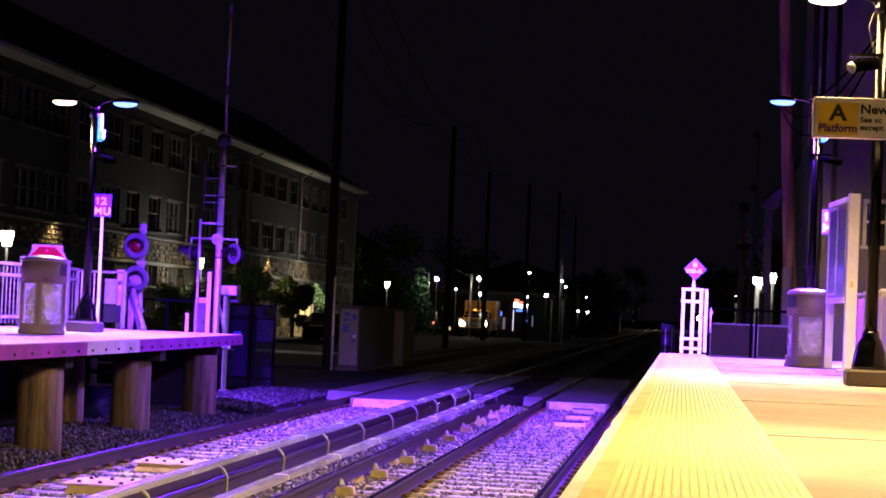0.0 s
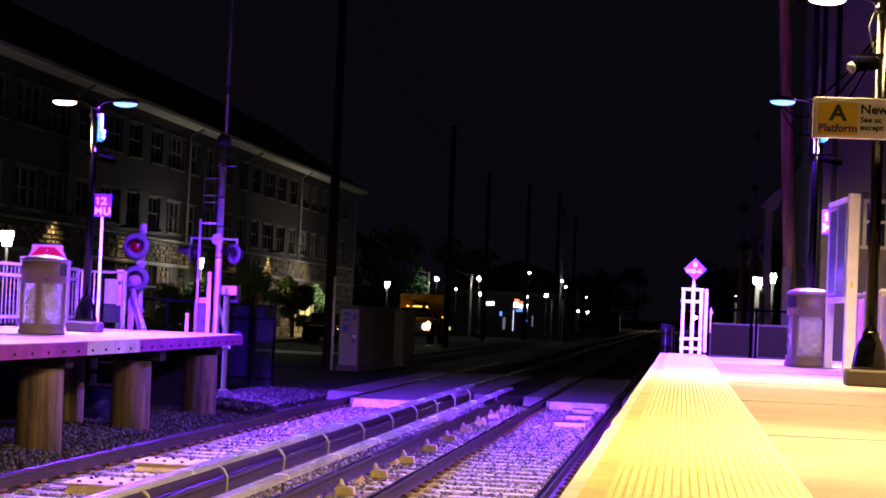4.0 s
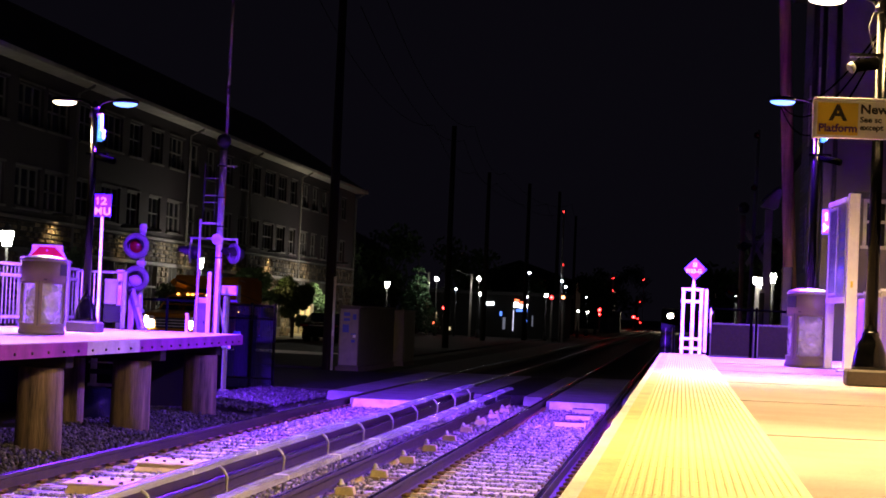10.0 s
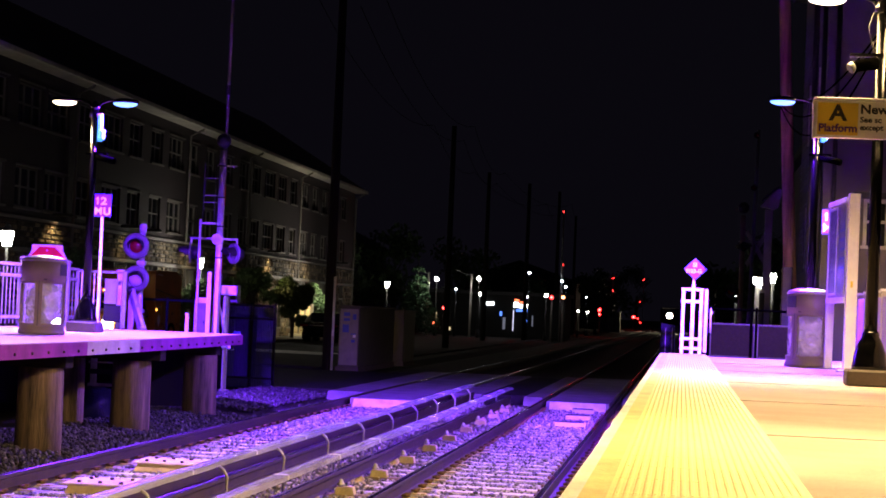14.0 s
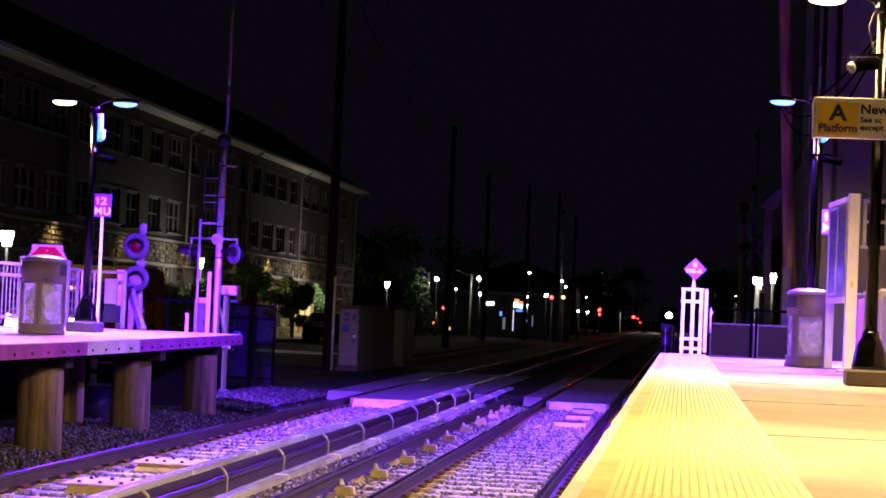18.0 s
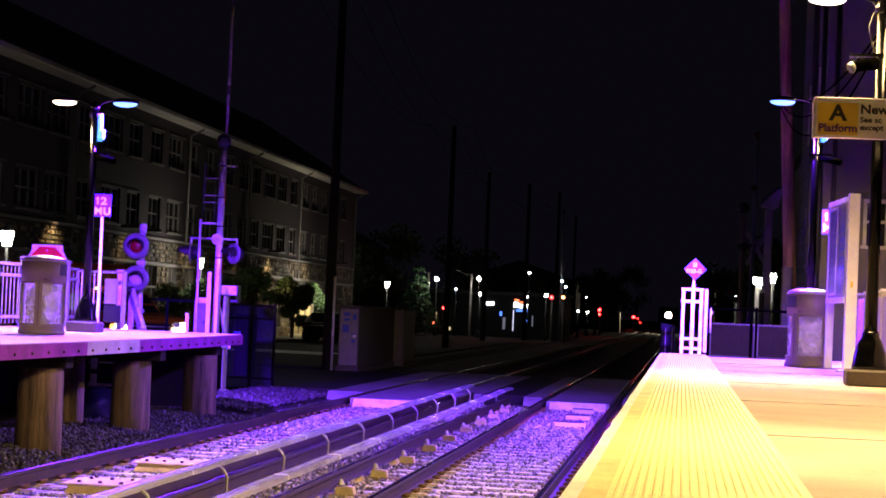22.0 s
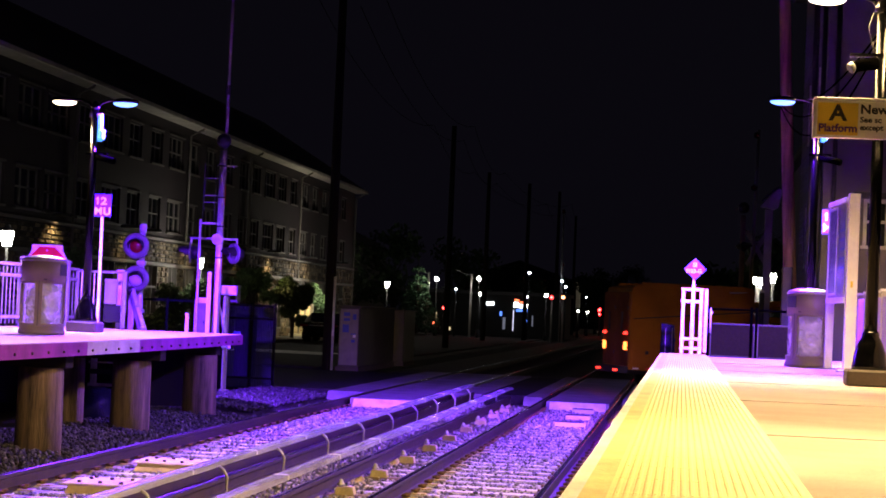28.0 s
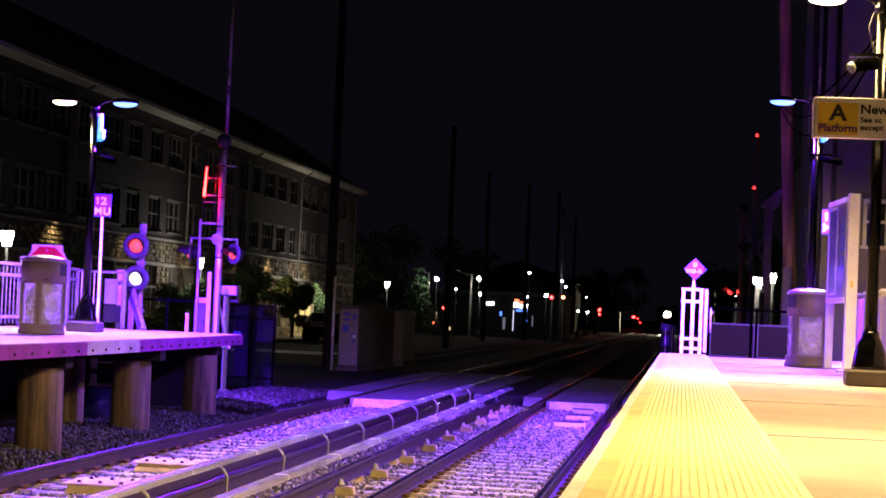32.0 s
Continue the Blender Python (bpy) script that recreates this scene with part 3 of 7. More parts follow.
while y < 34.9:
    piece("tactile_tile", TACTILE, right_platform, pose(0.111, y, PZ + 0.001))
    y += 0.61

# ---- left platform on timber piles ----
LEDGE = [(-7.02, -5), (-7.06, 14), (-7.10, 22), (-7.16, 27), (-7.30, 31), (-7.467, 35.15)]


def ledge_x(y):
    for (xa, ya), (xb, yb) in zip(LEDGE, LEDGE[1:]):
        if ya <= y <= yb:
            return xa + (xb - xa) * (y - ya) / (yb - ya)
    return LEDGE[-1][0]


left_platform = thing("platform_left", (0, 0, 0), "raised concrete platform with a worn fascia, standing on round timber piles", "platform", "", "structure")
bm = bmesh.new()
prism(bm, LEDGE + [(-11.0, 35.15), (-11.0, -5)], PZ - 0.155, PZ, "Z")
part("slab", bm, SLAB, left_platform)
# Unseen dark screens added behind the piles stand in for shade there.
part("skirt_wall", boxes((-11.0, -10.9, -5, 35.1, -0.3, PZ - 0.17)), DARKWALL, left_platform, "added dark screen standing in for the unlit space under the platform")
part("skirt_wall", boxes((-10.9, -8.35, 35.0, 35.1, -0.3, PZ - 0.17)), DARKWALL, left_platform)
for y0, y1, m, lab in ((-5, 24.6, "fascia_worn_pink", "worn fascia with faded paint"), (24.6, 27.2, "fascia_patch", "bare grey patched fascia"), (27.2, 35.15, "fascia_worn_pink", "worn fascia with faded paint")):
    bm = bmesh.new()
    ys = sorted({y0, y1, *[p[1] for p in LEDGE if y0 < p[1] < y1]})
    prism(bm, [(ledge_x(v) + 0.02, v + 0.004) for v in ys] + [(ledge_x(v) - 0.05, v + 0.004) for v in reversed(ys)], PZ - 0.172, PZ - 0.012, "Z")
    part("fascia", bm, FASCIA if m == "fascia_patch" else mat(m, (0.21, 0.014, 0.21), 0.8, vary=0.4, scale=3, fine=30, bump=0.25), left_platform, lab)
CREOSOTED = mat("creosoted_beam", (0.02, 0.017, 0.014), 0.95, vary=0.4, scale=3, fine=26, bump=0.3, spec=0.1)
yb = 18.0
while yb < 35.0:
    part("bolt", made(lathe, [(0.018, 0), (0.018, 0.02), (0.008, 0.024)], (ledge_x(yb) + 0.018, yb, PZ - 0.115), 6, "X"), RAIL, left_platform)
    yb += 0.62
for x, y in ((-7.70, 24.7), (-7.80, 29.3), (-7.89, 34.0), (-7.65, 20.2), (-8.86, 29.6)):
    bm = bmesh.new()
    lathe(bm, [(0.285, -0.35), (0.28, 0.2), (0.275, 0.75), (0.27, PZ - 0.345)], (x, y, 0), 20)
    part("pile", bm, PILE, left_platform, "round weathered timber pile")
for y in (20.2, 24.7, 29.3, 34.0):
    part("cross_beam", boxes((-10.6, -7.35 - (y > 30) * 0.25, y - 0.16, y + 0.16, PZ - 0.34, PZ - 0.175), bev=0.01), CREOSOTED, left_platform)
# ---- things on and beside the left platform ----
def lamp_post(x, y, z, top, label, heads=((-0.48, "warm"), (0.46, "violet")), camera_box=True, horn=True):
    """Black fluted post on a concrete plinth with two flat lamp heads."""
    t = thing("platform_lamp", (x, y, z), label, "lamp post", "platform lamps")
    part("plinth", boxes((-0.23, 0.23, -0.23, 0.23, 0.0, 0.16), bev=0.02), PAVING, t, "square concrete plinth")
    bm = bmesh.new()
    lathe(bm, [(0.17, 0.16), (0.175, 0.19), (0.165, 0.22), (0.15, 0.32), (0.115, 0.42), (0.08, 0.48), (0.085, 0.50), (0.07, 0.53)], n=18)
    part("base_bell", bm, BLACK, t, "glossy black cast base")
    h = top - z
    part("pole", tubes(((0, 0, 0.5), (0, 0, h), 0.062, 0.05), n=14), POLEGLOSS, t)
    part("collar", made(lathe, [(0.062, h - 0.05), (0.075, h - 0.04), (0.075, h), (0.05, h + 0.05), (0.015, h + 0.09)], n=12), BLACK, t)
    for dx, kind in heads:
        bm = bmesh.new()
        s = 1 if dx > 0 else -1
        bent(bm, [(0, 0, h - 0.05), (s * 0.10, 0, h + 0.06), (s * 0.22, 0, h + 0.10), (dx - s * 0.1, 0, h + 0.105)], 0.02, 8)
        part("arm", bm, BLACK, t)
        head = part("lamp_head", made(ball, (dx, 0, h + 0.095), 0.21, 0.13, 0.05), BLACK, t)
        part("lens", made(ball, (dx, 0, h + 0.058), 0.185, 0.115, 0.052), G_WARM if kind == "warm" else G_VIOLET, head, "glowing warm lens" if kind == "warm" else "glowing violet-blue lens")
    if horn:
        part("bracket_plate", boxes((-0.08, 0.12, -0.03, 0.03, h - 0.16, h - 0.10)), GREYMETAL, t)
        sp = part("light_box", boxes((0.06, 0.12, -0.05, 0.05, h - 0.52, h - 0.12), bev=0.01), G_CYAN, t, "small glowing cyan strip")
        part("light_box_foot", boxes((0.07, 0.16, -0.06, 0.06, h - 0.50, h - 0.34), bev=0.02), G_CYAN, sp)
    if camera_box:
        part("camera_shelf", boxes((-0.10, 0.22, -0.05, 0.05, h - 0.72, h - 0.69)), POLEBLACK, t)
        cbm = bmesh.new()
        tube(cbm, (0.06, 0, h - 0.74), (0.36, -0.12, h - 0.82), 0.055, 0.05, 10)
        part("camera_housing", cbm, POLEBLACK, t, "black security camera")
    return t


lamp_post(-8.90, 30.6, PZ, 4.62, "black platform lamp post with one warm and one violet lamp head")
lamp_post(-8.90, 20.0, PZ, 4.62, "black platform lamp post with one warm and one violet lamp head")


BINLID = mat("bin_lid_metal", (0.30, 0.28, 0.25), 0.28, 0.5, vary=0.2, scale=6, fine=50, bump=0.05)


def arc_wall(bm, r0, r1, a0, a1, z0, z1, steps=6):
    """A bent slab between two radii and two angles in degrees."""
    rows = []
    for k in range(steps + 1):
        a = radians(a0 + (a1 - a0) * k / steps)
        c, q = math.cos(a), math.sin(a)
        rows.append([bm.verts.new((r * c, r * q, z)) for r, z in ((r0, z0), (r1, z0), (r1, z1), (r0, z1))])
    for p, q in zip(rows, rows[1:]):
        for i in range(4):
            bm.faces.new((p[i], q[i], q[(i + 1) % 4], p[(i + 1) % 4]))
    bm.faces.new(rows[0])
    bm.faces.new(rows[-1][::-1])
    bmesh.ops.recalc_face_normals(bm, faces=bm.faces)


def litter_bin(x, y, z, label, turn=0.0, seed=1):
    """Round bin with a low domed lid, two slots in its band, four door frames with clear panes and a bag inside."""
    t = thing("litter_bin", (x, y, z), label, "litter bin", "litter bins", turn=turn)
    part("base_ring", made(lathe, [(0.30, 0), (0.315, 0.01), (0.315, 0.055), (0.30, 0.07), (0.30, 0.12), (0.285, 0.13)], n=32), BINMETAL, t)
    hood = part("hood", made(lathe, [(0.292, 0.715), (0.302, 0.72), (0.302, 0.985), (0.29, 0.99)], n=32), BINMETAL, t)
    part("lid", made(lathe, [(0.300, 0.985), (0.314, 0.992), (0.312, 1.006), (0.27, 1.035), (0.18, 1.06), (0.08, 1.072), (0.015, 1.075)], n=32), BINLID, t, "low domed metal lid")
    for k in range(4):
        a = -45 + 90 * k
        up = part("upright", made(arc_wall, 0.262, 0.302, a - 9, a + 9, 0.10, 0.72, 3), BINMETAL, t)
        part("seam", made(arc_wall, 0.3025, 0.305, a - 0.8, a + 0.8, 0.12, 0.72, 1), MATTEBLACK, up)
        part("pane", made(arc_wall, 0.279, 0.284, a + 9, a + 81, 0.13, 0.715, 8), CLEAR, t, "cloudy clear plastic pane")
        part("pane_sill", made(arc_wall, 0.272, 0.300, a + 9, a + 81, 0.12, 0.150, 8), BINMETAL, t)
        part("pane_head", made(arc_wall, 0.272, 0.300, a + 9, a + 81, 0.685, 0.715, 8), BINMETAL, t)
        part("latch", made(arc_wall, 0.303, 0.312, a + 12, a + 19, 0.735, 0.752, 2), MATTEBLACK, hood)
    for a in (30, 210):
        part("slot", made(arc_wall, 0.296, 0.308, a - 19, a + 19, 0.80, 0.955, 5), MATTEBLACK, hood, "dark square opening")
    bm = bmesh.new()
    ball(bm, (0, 0, 0.42), 0.235, 0.235, 0.30, 40, 28)
    for v in bm.verts:
        p = v.co * 5 + Vector((seed * 7.3, 0, 0))
        fold = 1.0 - 2.0 * abs(noise.noise(p)) - 0.8 * abs(noise.noise(p * 2.3))
        v.co.x *= 0.80 + 0.30 * fold + 0.10 * noise.noise(p * 0.4)
        v.co.y *= 0.80 + 0.28 * fold
        v.co.x += 0.05 * noise.noise((v.co.z * 4, seed, 0))
    for f in bm.faces:
        f.smooth = False
    part("bag", bm, BAG, t, "crumpled translucent rubbish bag")
    return t


litter_bin(-8.60, 27.5, PZ, "brown-grey round litter bin with a clear bag standing on the platform", -39, 1)
litter_bin(1.71, 28.80, PZ, "brown-grey round litter bin with clear panels beside the notice board", 2, 4)


def numeral_one(name, h, parent, x, y, z, material):
    """An upright bold figure one with a flag, reading from the camera's side."""
    bm = bmesh.new()
    prism(bm, [(0.13 * h, 0), (0.36 * h, 0), (0.36 * h, h), (0.20 * h, h), (0.0, 0.78 * h), (0.0, 0.60 * h), (0.13 * h, 0.68 * h)], -0.002, 0.002)
    ob = part(name, bm, material, parent, "white numeral")
    ob.matrix_basis = pose(x, y, z)
    return ob



def marker_sign(x, y, z, top, post_low):
    t = thing("car_marker_sign", (x, y, z), "magenta square car marker sign on a thin white post", "sign", "car markers")
    part("post", boxes((-0.022, 0.022, -0.012, 0.012, 0, top - z - 0.05)), WHITE, t)
    pl = part("plate", boxes((-0.14, 0.14, -0.022, -0.014, top - z - 0.36, top - z), bev=0.003), PINK, t, "magenta plate with white letters")
    part("border", boxes((-0.15, 0.15, -0.014, -0.012, top - z - 0.37, top - z + 0.01)), SIGNBLUE, pl)
    numeral_one("numeral", 0.125, pl, -0.115, -0.025, top - z - 0.165, SIGNWHITE)
    lettering("numeral", "2", 0.125, pl, pose(-0.035, -0.024, top - z - 0.165) @ FACE, SIGNWHITE, "white numeral", 1.25)
    lettering("letter", "M", 0.125, pl, pose(-0.135, -0.024, top - z - 0.335) @ FACE, SIGNWHITE, "white letter", 1.0)
    lettering("letter", "U", 0.125, pl, pose(0.015, -0.024, top - z - 0.335) @ FACE, SIGNWHITE, "white letter", 1.05)
    return t


marker_sign(-9.68, 34.0, PZ, 3.47, 0)
marker_sign(2.25, 33.0, PZ, 3.60, 0)

# picket fence along the back of the left platform
fence = thing("picket_fence", (-10.6, 0, PZ), "pale metal picket fence along the back of the platform", "fence")
for y in (23.2, 25.6, 28.0, 30.4, 32.8, 35.2):
    ps = part("post", boxes((-0.05, 0.05, y - 0.05, y + 0.05, 0, 1.10), bev=0.006), FENCEWHITE, fence)
    part("cap", boxes((-0.065, 0.065, y - 0.065, y + 0.065, 1.10, 1.14), bev=0.01), FENCEWHITE, ps)
for z in (0.14, 0.80, 0.98):
    part("rail", boxes((-0.02, 0.02, 22, 35.9, z, z + 0.05)), FENCEWHITE, fence)
PICKET = mesh_of("picket", boxes((-0.007, 0.007, -0.010, 0.010, 0.06, 1.0)), FENCEWHITE)
y = 22.1
while y < 35.9:
    piece("picket", PICKET, fence, pose(0.0, y, 0))
    y += 0.19
# end fence across the platform
end_fence = thing("end_fence", (-10.2, 35.85, PZ), "pale railing with a solid panel at the platform end", "fence")
part("panel", boxes((0.10, 0.33, -0.015, 0.015, 0.42, 0.86), bev=0.005), GREYMETAL, end_fence)
part("lower_panel", boxes((0.10, 0.40, -0.02, 0.01, 0.10, 0.40)), MATTEBLACK, end_fence)
for x in (-0.4, 0.0, 0.46):
    part("post", boxes((x - 0.03, x + 0.03, -0.03, 0.03, 0, 1.0), bev=0.005), GREYMETAL, end_fence)
part("top_rail", boxes((-0.4, 0.46, -0.025, 0.025, 0.96, 1.0)), GREYMETAL, end_fence)
for i in range(5):
    part("baluster", boxes((-0.33 + i * 0.075, -0.31 + i * 0.075, -0.01, 0.01, 0.08, 0.96)), WHITE, end_fence)
wp = thing("white_post", (-9.95, 36.3, -0.1), "square white post beside the platform end", "post", "white posts")
part("shaft", boxes((-0.045, 0.045, -0.045, 0.045, 0, 2.33), bev=0.006), WHITE, wp)
part("cap", boxes((-0.055, 0.055, -0.055, 0.055, 2.33, 2.36)), WHITE, wp)

# stop sign behind the fence
stop = thing("stop_sign", (-11.28, 36.2, -0.15), "red octagonal stop sign with a white rim, its lower half hidden", "stop sign")
part("post", boxes((-0.03, 0.03, 0.0, 0.03, 0, 2.75)), SILVER, stop)
bm = bmesh.new()
prism(bm, [(-0.36, 1.98), (0.36, 1.98), (0.36, 2.56), (0.285, 2.70), (0.285, 2.78), (0.265, 2.80), (-0.265, 2.80), (-0.285, 2.78), (-0.285, 2.70), (-0.36, 2.56)], -0.012, -0.004)
rim = part("backing_plate", bm, SIGNWHITE, stop, "white backing plate")
bm = bmesh.new()
prism(bm, [(0.37 * math.cos(radians(22.5 + 45 * i)), 2.42 + 0.37 * math.sin(radians(22.5 + 45 * i))) for i in range(8)], -0.018, -0.0125)
part("face", bm, RED, rim, "red octagonal face")
part("bolt", made(lathe, [(0.016, -0.024), (0.016, -0.018)], (0, 0, 2.70), 8, "Y"), SILVER, stop)
part("bolt", made(lathe, [(0.016, -0.024), (0.016, -0.018)], (0, 0, 2.14), 8, "Y"), SILVER, stop)
lettering("letter", "STOP", 0.22, stop, pose(-0.26, -0.020, 2.30) @ FACE, SIGNWHITE, "white letter", 0.82)


# ---- crossing signals ----
LIT = []      # lamp faces that light up: (part, off pose, on pose, pattern)


def flasher(parent, c, r, facing, pattern, hood=True, lens=LENSRED, lit=G_FLASH, tilt=0.0):
    """Round crossing lamp: black target, hood, lens, and a lit face that comes forward in the housing while the lamp burns."""
    m = pose(*c, 0, 0, facing)
    f = part("lamp_target", made(lathe, [(r, 0.02), (r, 0.0), (r * 0.58, -0.012), (r * 0.55, 0.02)], n=28, axis="Y"), MATTEBLACK if r < 0.2 else SIGNALGREY, parent, "round signal target")
    f.matrix_basis = m
    part("housing", made(lathe, [(r * 0.6, 0.02), (r * 0.6, 0.16), (r * 0.35, 0.24)], n=20, axis="Y"), MATTEBLACK, f)
    part("lens", made(lathe, [(r * 0.54, 0.022), (r * 0.52, 0.0), (r * 0.30, -0.02), (0.01, -0.03)], n=20, axis="Y"), lens, f, "unlit lens")
    if hood:
        bm = bmesh.new()
        ra = []
        for k in range(13):
            a = math.radians(-20 + 220 * k / 12)
            ra.append((math.cos(a), math.sin(a)))
        v0 = [bm.verts.new((r * 0.60 * a, -0.01, r * 0.60 * b)) for a, b in ra]
        v1 = [bm.verts.new((r * 0.58 * a, -0.22 if b > 0 else -0.10, r * 0.58 * b - 0.01)) for a, b in ra]
        for i in range(12):
            bm.faces.new((v0[i], v0[i + 1], v1[i + 1], v1[i]))
        hd = part("hood", bm, MATTEBLACK, f)
        md = hd.modifiers.new("thick", "SOLIDIFY")
        md.thickness = 0.006
    face = part("lit_face", made(lathe, [(r * 0.50, 0.0), (r * 0.48, -0.012), (r * 0.28, -0.028), (0.01, -0.036)], n=20, axis="Y"), lit, f, "glowing signal face")
    LIT.append((face, pose(0, 0.06, 0), pose(0, -0.006, 0), pattern))
    return f


sig = thing("crossing_signal", (-10.10, 38.0, -0.05), "crossing signal with two round lamps stacked on a grey post", "crossing signal")
part("post", tubes(((0, 0.28, 0), (0, 0.28, 3.05), 0.055), n=12), SILVER, sig)
part("cap", made(lathe, [(0.07, 3.05), (0.075, 3.18), (0.05, 3.22)], (0, 0.28, 0), 12), SILVER, sig)
part("clamp", boxes((-0.08, 0.08, 0.2, 0.34, 1.55, 1.62), bev=0.01), SILVER, sig)
part("clamp", boxes((-0.08, 0.08, 0.2, 0.34, 2.44, 2.52), bev=0.01), SILVER, sig)
flasher(sig, (-0.06, 0.06, 2.79), 0.245, 4, "a")
flasher(sig, (-0.04, 0.06, 2.18), 0.245, 4, "steady", lens=LENSWHITE, lit=glow("glow_signal_white", (1.0, 0.9, 0.85), 1.6))

DARKSTEEL = mat("dark_steel", (0.06, 0.06, 0.065), 0.30, 0.6, vary=0.3, scale=6, fine=50, bump=0.06)
gate_arms = thing("barrier_counterweight", (-9.80, 37.4, -0.05), "violet-lit slanting counterweight arms of the crossing gate", "counterweight")
part("arm", tubes(((-0.24, 0, 1.92), (0.06, 0, 0.9), 0.050), n=12), SILVER, gate_arms, "pale slanting arm")
part("arm", tubes(((-0.20, -0.10, 1.98), (0.17, -0.10, 0.9), 0.055), n=12), SILVER, gate_arms, "pale slanting arm")
for f in (0.25, 0.62):
    part("band", tubes(((-0.20 + 0.37 * f, -0.10, 1.98 - 1.08 * f), (-0.18 + 0.37 * f, -0.10, 1.92 - 1.08 * f), 0.062), n=12), SILVER, gate_arms)
part("shoulder", made(ball, (-0.22, -0.05, 1.95), 0.085, 0.12, 0.085), DARKSTEEL, gate_arms)
part("weight", boxes((-0.02, 0.24, -0.06, 0.06, 0.72, 1.02), bev=0.02), DARKSTEEL, gate_arms)
part("stand", boxes((-0.32, -0.21, 0.10, 0.18, 0.0, 2.02), bev=0.02), WHITE, gate_arms)

mast = thing("crossing_mast", (-8.80, 39.0, -0.1), "tall silver crossing mast with cantilevered flashing lamps", "crossing mast")
part("pole", tubes(((0, 0, 0), (0, 0, 4.75), 0.066, 0.062), n=16), mat("aluminium_mast", (0.80, 0.78, 0.78), 0.28, 0.35, vary=0.2, scale=6, fine=40, bump=0.05), mast, "bright aluminium pole")
for z in (3.85, 3.3, 2.7, 4.45):
    part("band", made(lathe, [(0.068, z - 0.012), (0.072, z), (0.068, z + 0.012)], n=14), MATTEBLACK, mast)
part("bell", made(lathe, [(0.05, -0.06), (0.13, -0.05), (0.14, 0.0), (0.13, 0.05), (0.05, 0.06)], (0, 0, 4.93), 18, "Y"), MATTEBLACK, mast, "dark round bell on top")
part("wing", boxes((-0.10, 0.28, -0.02, 0.02, 4.44, 4.47)), SILVER, mast)
part("crossarm", tubes(((-0.56, 0, 3.06), (0.36, 0, 3.06), 0.022), n=8), SILVER, mast)
part("junction_box", made(lathe, [(0.11, -0.08), (0.12, -0.06), (0.12, 0.06), (0.11, 0.08)], (-0.03, 0, 3.05), 8, "Y"), SILVER, mast)
for x in (-0.54, 0.34):
    part("drop", tubes(((x, 0, 3.06), (x, 0, 2.94), 0.02), n=8), SILVER, mast)
flasher(mast, (-0.56, 0.0, 2.78), 0.20, -82, "b")
flasher(mast, (0.28, 0.0, 2.79), 0.20, -38, "c", lens=SIGNALGREY)
flasher(mast, (-0.46, -0.03, 2.74), 0.09, 20, "b2", hood=False)
lad = part("ladder", tubes(((-0.34, 0, 3.35), (-0.34, 0, 4.5), 0.014), ((-0.12, 0, 3.3), (-0.12, 0, 4.5), 0.012), n=6), MATTEBLACK, mast, "narrow access ladder")
for z in (3.36, 3.75, 3.88, 4.21):
    part("rung", tubes(((-0.34, 0, z), (-0.06, 0, z), 0.012), n=6), SILVER, lad)
part("ladder_lamp", boxes((-0.345, -0.315, -0.03, -0.02, 3.82, 4.42)), MATTEBLACK, mast)
stripe = part("lit_strip", made(tube, (0, 0, 0), (0.03, 0, 0.56), 0.026, 0.010, 8), G_RED, mast, "glowing red gate lamp strip")
LIT.append((stripe, pose(-0.02, 0.0, 3.86), pose(-0.325, -0.045, 3.86), "d"))
gate = thing("raised_barrier", (-8.80, 39.15, 1.0), "thin raised crossing gate arm standing upright beside the mast", "barrier")
bm = bmesh.new()
tube(bm, (0, 0, 0.0), (0.02, 0, 8.4), 0.045, 0.020, 8)
part("arm", bm, GREYMETAL, gate)
for z in (1.3, 2.6):
    part("red_band", tubes(((0.0031 * z, 0, z), (0.0031 * (z + 0.4), 0, z + 0.4), 0.0465 - 0.0028 * z), n=8), RED, gate)
tl = part("tip_lamp_housing", boxes((-0.045, 0.045, -0.03, 0.03, 4.72, 4.92), bev=0.015), MATTEBLACK, gate)
tip = part("lit_face", boxes((-0.028, 0.028, -0.008, 0.008, -0.07, 0.07), bev=0.004), G_FLASH, tl, "glowing red lamp")
LIT.append((tip, pose(0, 0, 4.82), pose(0, -0.036, 4.82), "e"))

# boxes, posts and cabinets at the foot of the mast
for x, y, h, w in ((-8.70, 37.9, 2.33, 0.035), (-8.62, 38.2, 2.32, 0.03), (-9.02, 37.6, 1.55, 0.03)):
    p = thing("white_post", (x, y, -0.02), "slim white post at the foot of the crossing mast", "post", "white posts")
    part("shaft", boxes((-w, w, -w, w, 0, h), bev=0.005), WHITE, p)
    part("foot", boxes((-w - 0.03, w + 0.03, -w - 0.03, w + 0.03, 0, 0.04)), SILVER, p)
thin = thing("thin_pole", (-9.04, 38.4, -0.05), "thin pale pole with a bracket", "pole")
part("shaft", tubes(((0, 0, 0), (0.0, 0, 3.35), 0.026), n=10), SILVER, thin)
part("bracket", boxes((0.0, 0.30, -0.02, 0.02, 3.26, 3.29)), SILVER, thin)
relay = thing("relay_case", (-8.98, 38.6, -0.02), "pale metal relay case with a rounded top", "relay case")
part("case", boxes((-0.13, 0.13, -0.12, 0.12, 0.9, 1.85), bev=0.05), WHITE, relay)
part("leg", boxes((-0.08, 0.08, -0.06, 0.06, 0, 0.9)), SILVER, relay)
part("door", boxes((-0.10, 0.10, -0.135, -0.121, 1.0, 1.75), bev=0.01), SIGNALGREY, relay)
part("latch", boxes((0.06, 0.09, -0.145, -0.136, 1.36, 1.42)), MATTEBLACK, relay)
